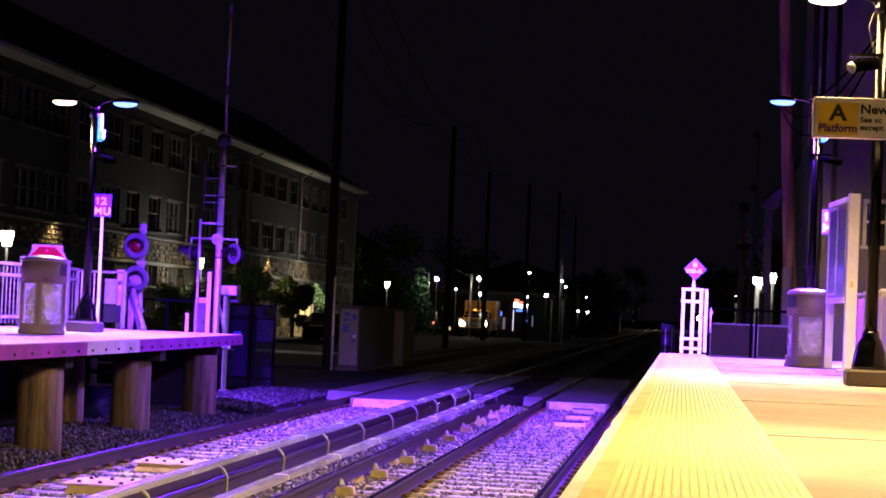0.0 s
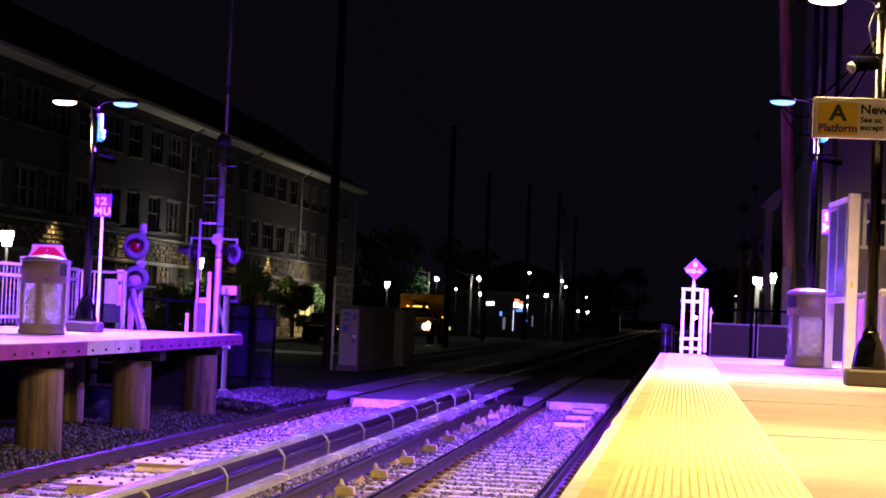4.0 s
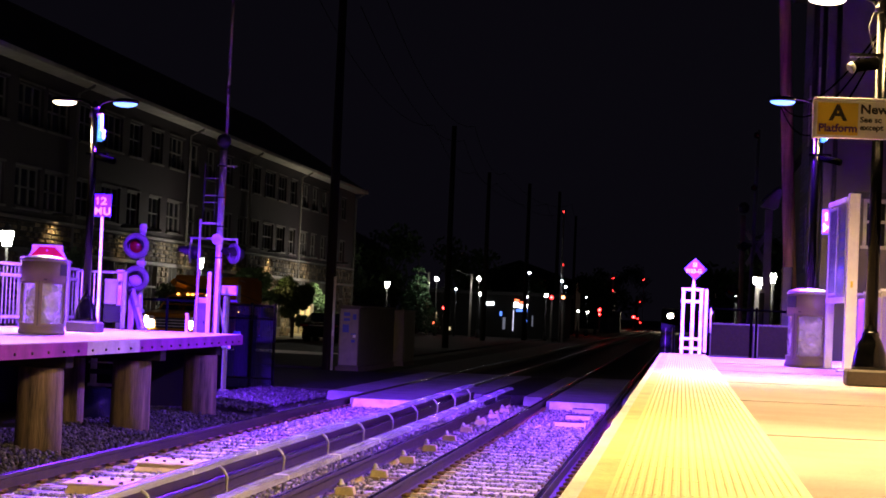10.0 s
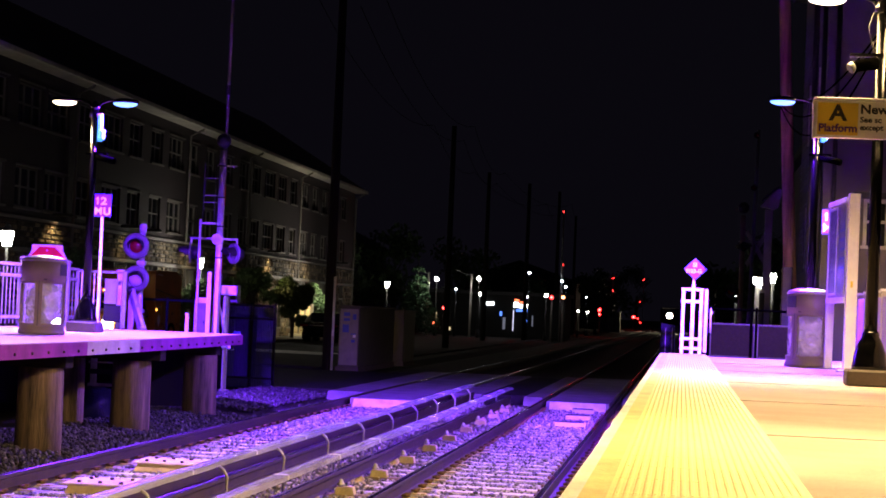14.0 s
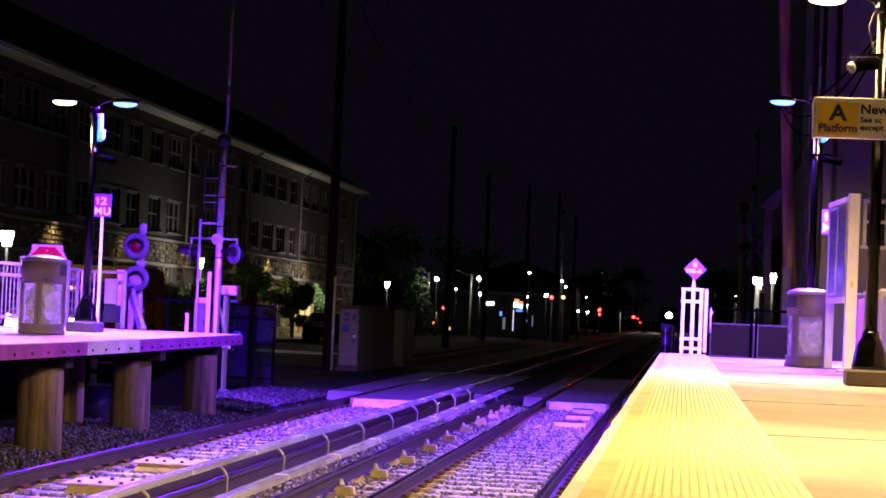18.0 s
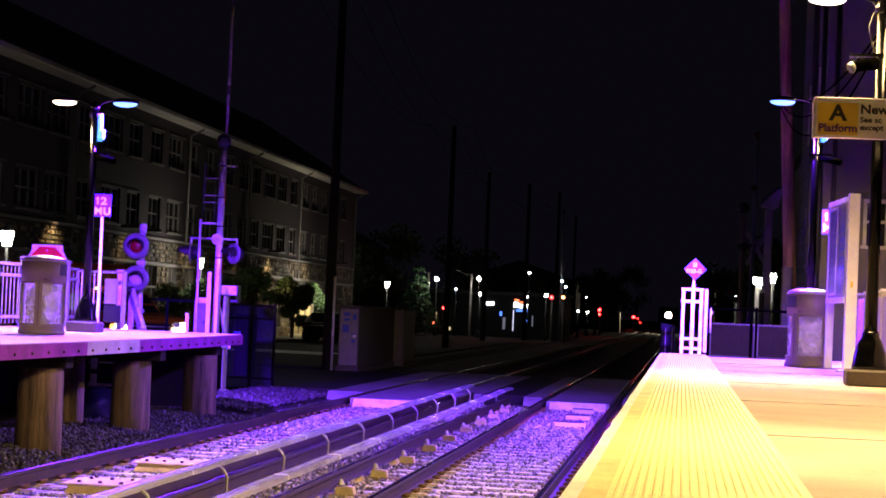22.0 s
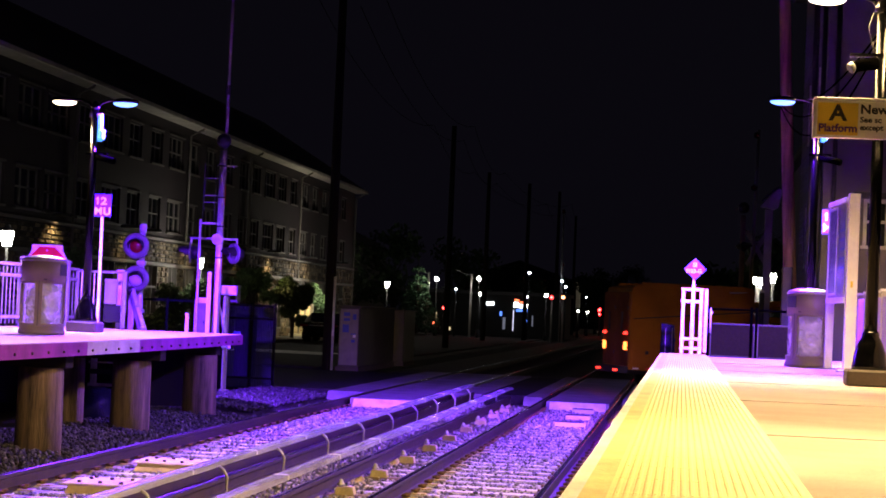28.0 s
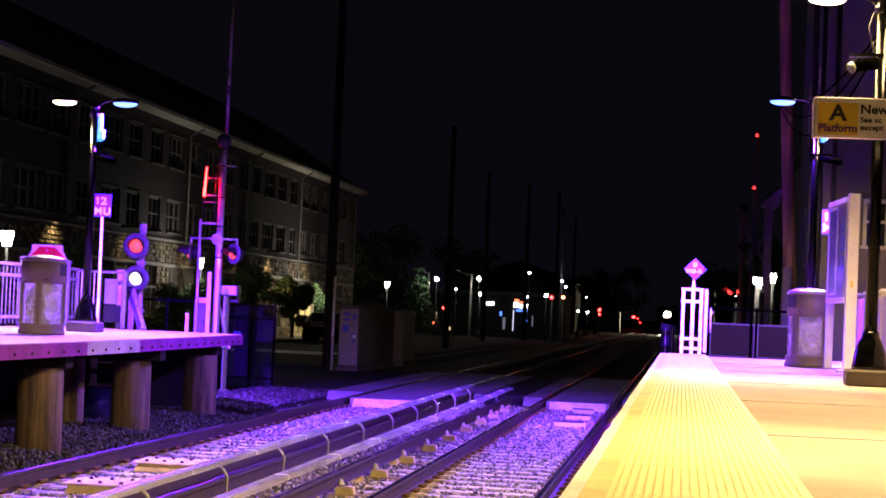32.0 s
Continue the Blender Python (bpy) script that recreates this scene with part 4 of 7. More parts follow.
mech = thing("gate_machine", (-8.61, 39.3, -0.02), "pale gate machine box with a slanted brace", "gate machine")
part("box", boxes((-0.16, 0.16, -0.15, 0.15, 1.92, 2.10), bev=0.02), WHITE, mech)
part("stem", boxes((-0.09, -0.01, -0.05, 0.05, 0, 1.92), bev=0.01), GREYMETAL, mech)
part("brace", tubes(((-0.23, -0.12, 1.85), (0.05, -0.12, 0.9), 0.04), n=4), SILVER, mech)
part("drive_arm", boxes((-0.10, -0.02, -0.14, -0.06, 0.9, 1.90), bev=0.02), SILVER, mech, "pale drive arm")
part("box_edge", boxes((0.161, 0.175, -0.16, 0.15, 1.80, 2.12)), DARKSTEEL, mech)
part("side_arm", boxes((0.02, 0.18, -0.04, 0.04, 1.78, 1.84)), MATTEBLACK, mech)
part("foot", boxes((-0.13, 0.03, -0.09, 0.09, 0.0, 0.12), bev=0.01), GREYMETAL, mech)

# dark picket fence panel beside the crossing
df = thing("dark_fence", (-9.02, 43.4, -0.08), "black steel picket fence panel beside the crossing street", "fence")
for x, q in ((-0.66, 0.055), (-0.53, 0.03), (0.0, 0.03), (0.5, 0.03)):
    part("post", boxes((x - q, x + q, -0.03, 0.03, 0, 1.86), bev=0.005), BLACK, df)
for z in (0.25, 1.5, 1.78):
    part("rail", boxes((-0.56, 0.52, -0.018, 0.018, z, z + 0.04)), BLACK, df)
for i in range(30):
    part("picket", boxes((-0.53 + i * 0.0355, -0.508 + i * 0.0355, -0.01, 0.01, 0.06, 1.82)), NAVY, df)
part("sign_back", boxes((-0.34, 0.10, 0.02, 0.03, 0.3, 1.6), bev=0.003), POLEBLACK, df)
part("meter_box", boxes((-0.36, -0.22, -0.10, -0.02, 1.10, 1.24), bev=0.01), SIGNBLUE, df)

rack = thing("timber_rack", (-9.62, 33.5, -0.12), "pale timber rack with a mesh top under the platform", "rack")
PALEWOOD = mat("grey_timber", (0.55, 0.50, 0.44), 0.9, vary=0.5, scale=3, fine=26, bump=0.3, stretch=(3, 3, 0.4))
for x in (0.06, 0.44):
    part("upright", boxes((x - 0.05, x + 0.05, -0.03, 0.03, 0, 1.12), bev=0.006), PALEWOOD, rack)
for z, q in ((0.10, 0.03), (0.42, 0.05), (0.80, 0.025)):
    part("rung", boxes((-0.02, 0.52, -0.045, -0.031, z, z + q)), PALEWOOD, rack)
part("shelf_shadow_board", boxes((0.0, 0.5, -0.06, -0.046, 0.62, 0.70)), MATTEBLACK, rack)
for k in range(14):
    part("mesh_wire", tubes(((0.02 + k * 0.036, -0.05, 0.92), (0.02 + k * 0.036, -0.05, 1.10), 0.005), n=4), SILVER, rack)
part("side_post", boxes((0.60, 0.66, 0.1, 0.14, 0, 1.1), bev=0.005), PALEWOOD, rack)
heap = thing("covered_heap", (-8.9, 31.2, -0.16), "dark blue sheet thrown over a heap under the platform", "cover")
bm = bmesh.new()
ball(bm, (0, 0, 0.12), 0.46, 0.5, 0.42, 26, 16)
for v in bm.verts:
    v.co += Vector((noise.noise(v.co * 3), noise.noise(v.co * 3 + Vector((5, 0, 0))), 0.8 * noise.noise(v.co * 4 + Vector((0, 7, 0))))) * 0.12
part("sheet", bm, mat("blue_sheet", (0.004, 0.004, 0.014), 0.5, vary=0.4, scale=6, fine=24, bump=0.4, spec=0.1), heap)

# equipment cabinets beyond the street
cab = thing("equipment_cabinet", (-9.30, 58.2, 0.0), "tall grey equipment cabinet with notices stuck on its front", "cabinet", "equipment cabinets")
part("body", boxes((-0.29, 0.29, 0, 7.2, 0.10, 1.76), bev=0.02), CABINET, cab)
part("roof", boxes((-0.33, 0.33, -0.04, 7.3, 1.76, 1.82), bev=0.015), CABINET, cab)
part("plinth", boxes((-0.34, 0.32, -0.10, 7.3, -0.05, 0.10)), PAVING, cab)
part("door", boxes((-0.26, 0.26, -0.016, -0.002, 0.14, 1.72), bev=0.006), FENCEWHITE, cab, "pale front door")
for x0, x1, z0, z1 in ((-0.16, 0.02, 1.52, 1.62), (-0.16, 0.02, 1.38, 1.46), (-0.18, 0.0, 1.06, 1.28), (0.10, 0.20, 1.42, 1.58), (0.08, 0.18, 0.78, 0.86), (0.06, 0.2, 1.0, 1.03)):
    part("notice", boxes((x0, x1, -0.020, -0.0165, z0, z1)), SIGNBLUE, cab, "dark notice")
part("notice", boxes((0.12, 0.20, -0.020, -0.0165, 0.92, 1.0)), WHITE, cab, "pale notice")
cab2 = thing("equipment_cabinet", (-9.15, 66.5, 0.0), "low grey equipment cabinet behind the taller one", "cabinet", "equipment cabinets")
part("body", boxes((-0.30, 0.30, 0, 2.8, 0.08, 1.70), bev=0.02), CABINET, cab2)
part("plinth", boxes((-0.33, 0.33, -0.05, 2.9, -0.05, 0.08)), PAVING, cab2)
part("roof", boxes((-0.33, 0.33, -0.04, 2.86, 1.70, 1.75)), CABINET, cab2)

vent = thing("sign_post", (-9.62, 57.4, 0.0), "thin post with a small reflector beside the cabinet", "post")
part("post", tubes(((0, 0, 0), (0, 0, 2.6), 0.035), n=8), SILVER, vent)
part("reflector", boxes((-0.03, 0.03, -0.05, -0.036, 0.95, 1.12)), SIGNWHITE, vent)


def utility_pole(x, y, h, r, material=POLEWOOD, label="tall dark wooden utility pole", lean=0.0, arms=1, category="utility pole"):
    t = thing("utility_pole", (x, y, -0.1), label, category, "utility poles")
    part("shaft", tubes(((0, 0, 0), (lean * h, 0, h), r, r * 0.72), n=14), material, t)
    for k in range(arms):
        z = h - 0.6 - k * 0.9
        a = part("crossarm", boxes((lean * z - 1.1, lean * z + 1.1, -r - 0.10, -r + 0.02, z, z + 0.11), bev=0.01), material, t)
        for x2 in (-1.0, -0.5, 0.5, 1.0):
            part("insulator", made(lathe, [(0.03, z + 0.11), (0.05, z + 0.16), (0.035, z + 0.24)], (lean * z + x2, -r - 0.04, 0), 8), GREYMETAL, a)
    return t


CREOSOTE = mat("creosoted_wood", (0.018, 0.014, 0.012), 0.95, vary=0.4, scale=2.6, fine=26, bump=0.4, stretch=(4, 4, 0.3), spec=0.1)
utility_pole(-9.78, 57.6, 11.5, 0.15, CREOSOTE)
for x, y, h in ((-11.5, 102, 11), (-12.8, 135, 11), (-10.9, 145, 11), (-10.3, 170, 12), (-11.0, 210, 12)):
    utility_pole(x, y, h, 0.16, CREOSOTE, label="distant dark utility pole beside the tracks", arms=0)

# overhead wires between the poles
wires = thing("overhead_wires", (0, 0, 0), "sagging dark overhead wires", "wires")
for dx, z in ((-1.0, 10.9), (1.0, 10.9), (0.5, 10.2)):
    spans = [(-9.78, 57.6), (-11.5, 102), (-12.8, 135), (-10.3, 170), (-11.0, 210)]
    for (xa, ya), (xb, yb) in zip(spans, spans[1:]):
        pts = []
        for k in range(9):
            f = k / 8
            pts.append((xa + (xb - xa) * f + dx, ya + (yb - ya) * f, z - 1.2 * 4 * f * (1 - f) * (abs(yb - ya) / 45)))
        bm = bmesh.new()
        bent(bm, pts, 0.011, 4)
        part("wire", bm, POLEBLACK, wires)
# ---- long three-storey building on the street beside the tracks ----
house = thing("apartment_building", (-21.0, 0, 0), "long dark three-storey building with stone ground floor and pale window frames", "building")
B0, B1 = 40.0, 131.6
WIN = [(42.4, 0.9), (45.6, 1.25), (49.0, 0.9), (52.2, 0.9), (55.4, 1.25), (58.7, 0.9), (61.7, 0.9), (64.95, 1.28), (67.95, 1.25), (71.3, 0.9), (74.75, 1.25), (77.9, 0.9), (81.15, 0.9), (84.4, 1.25), (87.4, 0.95),
       (90.7, 0.9), (94.0, 1.25), (97.75, 0.9), (100.75, 0.9), (104.1, 1.3), (107.35, 1.15), (110.6, 0.9), (113.9, 1.25), (117.2, 0.9), (120.4, 0.9), (123.6, 1.25), (127.2, 0.9)]
ROWS = ((4.5, 5.82), (7.2, 8.42))


def wall_with_openings(z0, z1, spans, material, name, x0=-0.35, x1=0.0):
    y = B0
    for a, b in spans + [(B1, B1)]:
        part(name, boxes((x0, x1, y, a, z0, z1)), material, house)
        y = b


spans = [(c - q, c + q) for c, q in WIN]
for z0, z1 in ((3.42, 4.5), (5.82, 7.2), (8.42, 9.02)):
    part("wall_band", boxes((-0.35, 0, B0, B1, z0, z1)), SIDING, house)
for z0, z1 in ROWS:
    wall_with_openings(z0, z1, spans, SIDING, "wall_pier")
wall_with_openings(0.0, 3.1, [(c - 0.78, c + 0.78) for c, q in WIN], BRICK, "ground_floor_pier")
part("ground_floor_plinth", boxes((-0.35, 0.03, B0, B1, 0.0, 0.55)), BRICK, house)
part("string_course", boxes((-0.35, 0.16, B0, B1, 3.08, 3.22), bev=0.02), TRIM, house, "pale band over the ground floor")
part("string_course", boxes((-0.35, 0.16, B0, B1, 4.12, 4.22), bev=0.02), TRIM, house, "narrow pale ledge over the stone cladding")
part("end_wall", boxes((-12, -0.35, B1 - 0.35, B1, 0, 9.05)), SIDING, house)
part("end_wall", boxes((-12, -0.35, B0, B0 + 0.35, 0, 9.05)), SIDING, house)
part("back_wall", boxes((-12.3, -12, B0, B1, 0, 9.05)), SIDING, house)
# Unseen black sheet added behind the windows to keep the inside dark.
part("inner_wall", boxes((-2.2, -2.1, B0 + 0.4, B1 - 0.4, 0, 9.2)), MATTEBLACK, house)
part("soffit", boxes((-0.35, 0.62, B0 - 0.4, B1 + 0.4, 9.02, 9.08)), EAVES, house)
part("gutter", boxes((0.62, 0.78, B0 - 0.4, B1 + 0.4, 9.02, 9.20), bev=0.02), EAVES, house, "pale eaves gutter")
bm = bmesh.new()
prism(bm, [(0.7, 9.19), (-6.2, 13.4), (-13.0, 9.19)], B0 - 0.3, B1 + 0.3)
part("roof", bm, ROOF, house)
for c in (48, 60):
    bm = bmesh.new()
    prism(bm, [(c - 2.2, 9.22), (c + 2.2, 9.22), (c, 12.1)], -4.5, -0.3, "X")
    dm = part("dormer", bm, ROOF, house, "dark gabled dormer")
    part("dormer_trim", tubes(((-0.28, c - 2.2, 9.24), (-0.28, c, 12.12), 0.05), ((-0.28, c, 12.12), (-0.28, c + 2.2, 9.24), 0.05), n=4), ROOF, dm)

def sash_meshes(half, lights):
    """Frame with meeting rails and upright bars, pane and sill of a window that wide."""
    bm, h = bmesh.new(), 0.66
    for r in ((-half, half, -h, -h + 0.07), (-half, half, h - 0.07, h), (-half, -half + 0.07, -h + 0.07, h - 0.07), (half - 0.07, half, -h + 0.07, h - 0.07)):
        box(bm, -0.16, -0.09, *r)
    step = 2 * half / lights
    for k in range(lights):
        a, b = -half + k * step, -half + (k + 1) * step
        if k:
            box(bm, -0.15, -0.10, a - 0.045, a + 0.045, -h + 0.07, h - 0.07)
        box(bm, -0.145, -0.105, a + 0.05, b - 0.05, -0.03, 0.03)
    return (mesh_of("frame", bm, TRIM), mesh_of("pane", boxes((-0.15, -0.142, -half + 0.06, half - 0.06, -h + 0.06, h - 0.06)), DARKGLASS),
            mesh_of("sill", boxes((-0.1, 0.08, -half - 0.08, half + 0.08, -h - 0.07, -h)), TRIM), mesh_of("head", boxes((-0.1, 0.04, -half - 0.05, half + 0.05, h, h + 0.06)), TRIM))


SASH = {}
for z0, z1 in ROWS:
    for c, q in WIN:
        if q not in SASH:
            SASH[q] = sash_meshes(q, 3 if q > 1.1 else 2)
        wd = new("window")
        wd.parent = house
        wd.matrix_basis = pose(0, c, (z0 + z1) / 2)
        for kind, me in zip(("frame", "pane", "sill", "head"), SASH[q]):
            piece(kind, me, wd, pose(0, 0, 0))
SHOPFRAME = mesh_of("frame", boxes((-0.2, 0.05, -0.78, -0.70, 0.55, 3.08), (-0.2, 0.05, 0.70, 0.78, 0.55, 3.08), (-0.2, 0.02, -0.04, 0.04, 0.55, 3.08), (-0.2, 0.02, -0.70, 0.70, 2.2, 2.28), (-0.2, 0.10, -0.85, 0.85, 0.5, 0.58)), TRIM)
SHOPPANE = mesh_of("pane", boxes((-0.22, -0.21, -0.78, 0.78, 0.55, 3.1)), DARKGLASS)
for c, q in WIN:
    wd = new("ground_floor_window")
    wd.parent = house
    wd.matrix_basis = pose(0, c, 0)
    piece("frame", SHOPFRAME, wd, pose(0, 0, 0))
    piece("pane", SHOPPANE, wd, pose(0, 0, 0))


def island_material(name, dark, mid, light, rough=0.9):
    """Each loose stone takes its own shade, with fine relief."""
    m = stone_material(name, dark, mid, light)
    t = m.node_tree
    p = t.nodes["Principled BSDF"]
    p.inputs["Roughness"].default_value = rough
    nz = t.nodes.new("ShaderNodeTexNoise")
    nz.inputs["Scale"].default_value = 14
    tc = t.nodes.new("ShaderNodeTexCoord")
    t.links.new(tc.outputs["Object"], nz.inputs["Vector"])
    b = t.nodes.new("ShaderNodeBump")
    b.inputs["Strength"].default_value, b.inputs["Distance"].default_value = 0.6, 0.03
    t.links.new(nz.outputs["Fac"], b.inputs["Height"])
    t.links.new(b.outputs[0], p.inputs["Normal"])
    return m


RUBBLE = island_material("rubble_stone", (0.030, 0.023, 0.015), (0.085, 0.066, 0.042), (0.22, 0.175, 0.11))
rs = random.Random(21)


def rubble(y0, y1, z0, z1):
    """Coursed rubble: uneven blocks with recessed joints on the street face."""
    vs, fs = [], []
    z = z0
    while z < z1 - 0.06:
        hz = min(rs.uniform(0.14, 0.27), z1 - z)
        y = y0
        while y < y1 - 0.02:
            wy = min(rs.uniform(0.18, 0.55), y1 - y)
            if y1 - y - wy < 0.12:
                wy = y1 - y
            d, j, b = rs.uniform(0.03, 0.11), 0.012, 0.02
            n = len(vs)
            vs += [(0.0, y + j, z + j), (0.0, y + wy - j, z + j), (0.0, y + wy - j, z + hz - j), (0.0, y + j, z + hz - j)]
            vs += [(d + rs.uniform(-0.012, 0.012), y + e, z + g) for e, g in ((j + b, j + b), (wy - j - b, j + b), (wy - j - b, hz - j - b), (j + b, hz - j - b))]
            fs += [(n + 4, n + 5, n + 6, n + 7)] + [(n + k, n + (k + 1) % 4, n + 4 + (k + 1) % 4, n + 4 + k) for k in range(4)]
            y += wy
        z += hz
    me = bpy.data.meshes.new("rubble_cladding")
    me.from_pydata(vs, [], fs)
    me.materials.append(RUBBLE)
    ob = new("rubble_cladding", me)
    ob.parent = house
    tagged(ob, "uneven tan rubble stone cladding", "", "", "stuff")


edges = [B0] + [v for c, q in WIN for v in (c - 0.79, c + 0.79)] + [B1]
for a, b in zip(edges[::2], edges[1::2]):
    if b > 60.0:
        rubble(a, b, 0.0, 3.06)
rubble(60.0, 95.0, 3.24, 4.10)
rubble(95.0, B1, 3.24, 4.10)
for y in (57.0, 69.7, 86.2, 98.7, 112.2, 131.3):
    bm = bmesh.new()
    bent(bm, [(0.70, y - 0.02, 9.06), (0.64, y, 8.95), (0.12, y + 0.05, 8.70), (0.10, y + 0.05, 0.1)], 0.055, 8)
    part("downpipe", bm, TRIM, house, "pale downpipe")
for y in (67.6, 76.3, 79.6, 86.4, 95.8, 104.0, 114.6, 125.5):
    f = part("wall_lamp", boxes((0.0, 0.75, y - 0.06, y + 0.06, 4.38, 4.48), bev=0.02), MATTEBLACK, house, "small dark wall lamp")

# entrance with lit pale wall, further along
porch = thing("lit_entrance", (-20.25, 110.6, 0.10), "pale stone entrance wall lit by a lamp", "entrance")
part("wall", boxes((-0.55, 0.55, 0, 0.3, 0, 1.75), bev=0.02), STONE, porch)
for i in range(4):
    part("pilaster", boxes((-0.52 + i * 0.31, -0.42 + i * 0.31, -0.06, 0.0, 0.1, 1.8)), TRIM, porch)
part("step", boxes((-0.6, 0.6, -0.5, 0.0, 0.0, 0.14)), CONCRETE, porch)
bulb("gate_light", (-20.1, 109.7, 1.6), 110, (1.0, 0.80, 0.40), 0.1)


# ---- street lanterns ----
PALE_POLE = mat("pale_pole_paint", (0.45, 0.42, 0.40), 0.6, vary=0.25, scale=4, fine=40, bump=0.08)
def street_lantern(x, y, h, label, glowing=G_STREET, r=0.17, tall=0.40, globe=False, pole=MATTEBLACK, thick=1.0):
    t = thing("street_lantern", (x, y, -0.02), label, "street lamp", "street lanterns")
    part("pole", tubes(((0, 0, 0), (0, 0, h - tall * 0.6), 0.06 * thick, 0.045 * thick), n=10), pole, t)
    part("base", made(lathe, [(0.14, 0), (0.13, 0.3), (0.07, 0.6)], n=10), MATTEBLACK, t)
    if globe:
        part("globe", made(ball, (0, 0, h), r), glowing, t, "glowing round globe")
    else:
        part("lantern_glass", made(lathe, [(r * 0.62, h - tall / 2), (r, h + tall * 0.3), (r * 0.96, h + tall / 2)], n=8, smooth=False), glowing, t, "glowing lantern glass")
        part("cap", made(lathe, [(r * 1.05, h + tall / 2), (r * 0.9, h + tall / 2 + 0.06), (r * 0.3, h + tall / 2 + 0.18), (0.02, h + tall / 2 + 0.26)], n=8), MATTEBLACK, t)
    return t


street_lantern(-18.95, 57.0, 3.30, "black street lantern with a glowing white head", r=0.20, tall=0.42)
street_lantern(-19.68, 84.0, 3.32, "black street lantern with a glowing white head", r=0.12, tall=0.38)
street_lantern(-18.4, 129.5, 3.30, "black street lantern glowing beside the pavement", r=0.17, tall=0.36)
for x, y, h, r in ((-17.72, 150, 4.08, 0.24), (-14.65, 150, 4.25, 0.22), (-14.75, 152, 3.14, 0.20), (-11.17, 150, 3.09, 0.15), (-11.31, 152, 2.43, 0.19), (-9.76, 150, 3.23, 0.2),
                  (-9.0, 181.5, 2.29, 0.16), (-9.1, 202, 2.28, 0.16), (1.49, 60.5, 2.63, 0.07)):
    street_lantern(x, y, h, "distant street lamp with a glowing globe", globe=True, r=r * 0.68)
street_lantern(2.11, 60.0, 3.03, "street lantern with a wide glowing white head on a pale post", r=0.20, tall=0.20, pole=PALE_POLE, thick=2.0)
street_lantern(2.51, 60.0, 3.13, "black street lantern with a glowing white head beyond the crossing", r=0.10, tall=0.27)
for x, y, z in ((-11.04, 150, 4.8), (-8.66, 150, 4.29), (-8.49, 152, 3.93), (-9.2, 200, 3.7), (-16.3, 150, 3.4)):
    t = thing("far_lamp", (x, y, -0.05), "small distant lamp on a slim dark pole", "street lamp", "far lamps")
    part("pole", tubes(((0, 0, 0), (0, 0, z), 0.05, 0.04), n=6), MATTEBLACK, t)
    part("lamp", made(ball, (0, 0, z + 0.05), 0.09, 0.09, 0.07, 8, 6), G_FARBLUE, t, "glowing bluish lamp")
for x, y in ((-18.3, 150), (-15.2, 150)):
    t = thing("pole_arm_lamp", (x, y, -0.05), "pale lamp pole with a curved wire arm", "street lamp", "far lamps")
    part("pole", tubes(((0, 0, 0), (0, 0, 4.6), 0.09, 0.07), n=8), CONCRETE, t)
    bm = bmesh.new()
    bent(bm, [(0, 0, 4.5), (-0.6, 0, 4.6), (-1.2, 0, 4.9)], 0.02, 6)
    part("arm", bm, SILVER, t)


# ---- trees and shrubs ----
def leaves(name, blobs, count, size, material, parent, seed, label=""):
    """A crown of many small leaf blades scattered in uneven clumps."""
    rng = np.random.default_rng(seed)
    b = np.array(blobs, float)
    pick = rng.choice(len(b), count, p=(b[:, 3] ** 2) / (b[:, 3] ** 2).sum())
    d = rng.normal(size=(count, 3))
    d /= np.linalg.norm(d, axis=1)[:, None]
    c = b[pick, :3] + d * (b[pick, 3] * rng.random(count) ** 0.45)[:, None] * np.array([1, 1, 0.8])
    u = rng.normal(size=(count, 3))
    u /= np.linalg.norm(u, axis=1)[:, None]
    v = np.cross(u, rng.normal(size=(count, 3)))
    v /= np.linalg.norm(v, axis=1)[:, None]
    s = (size * rng.uniform(0.6, 1.3, count))[:, None]
    vs = np.stack([c - u * s, c + v * s * 0.5, c + u * s, c - v * s * 0.5], 1).reshape(-1, 3)
    me = bpy.data.meshes.new(name)
    me.vertices.add(count * 4)
    me.vertices.foreach_set("co", vs.reshape(-1))
    me.loops.add(count * 4)
    me.loops.foreach_set("vertex_index", np.arange(count * 4))
    me.polygons.add(count)
    me.polygons.foreach_set("loop_start", np.arange(count) * 4)
    me.update(calc_edges=True)
    me.materials.append(material)
    ob = new(name, me)
    ob.parent = parent
    return tagged(ob, label)


def tree(x, y, h, w, label, seed, material=LEAF, n=2600, leaf=0.12, low=0.25, kind="tree"):
    rng = random.Random(seed)
    t = thing("tree", (x, y, -0.05), label, "tree", "trees")
    bm = bmesh.new()
    tube(bm, (0, 0, 0), (0.05, 0, h * 0.5), 0.05 * h ** 0.7, 0.03 * h ** 0.7, 9)
    blobs = []
    for k in range(11):
        a, z = rng.uniform(0, 6.28), h * rng.uniform(low + 0.05, 0.92)
        reach = w * rng.uniform(0.2, 0.85) * (1 - abs(z / h - 0.55) * 0.9)
        p = (math.cos(a) * reach, math.sin(a) * reach, z)
        tube(bm, (0.03, 0, max(0.2 * h, z - reach - 0.3)), p, 0.02 * h ** 0.6, 0.006, 5)
        blobs.append((*p, w * rng.uniform(0.28, 0.5)))
    part("trunk", bm, BARK, t)
    leaves("crown", blobs, n, leaf, material, t, seed)
    return t


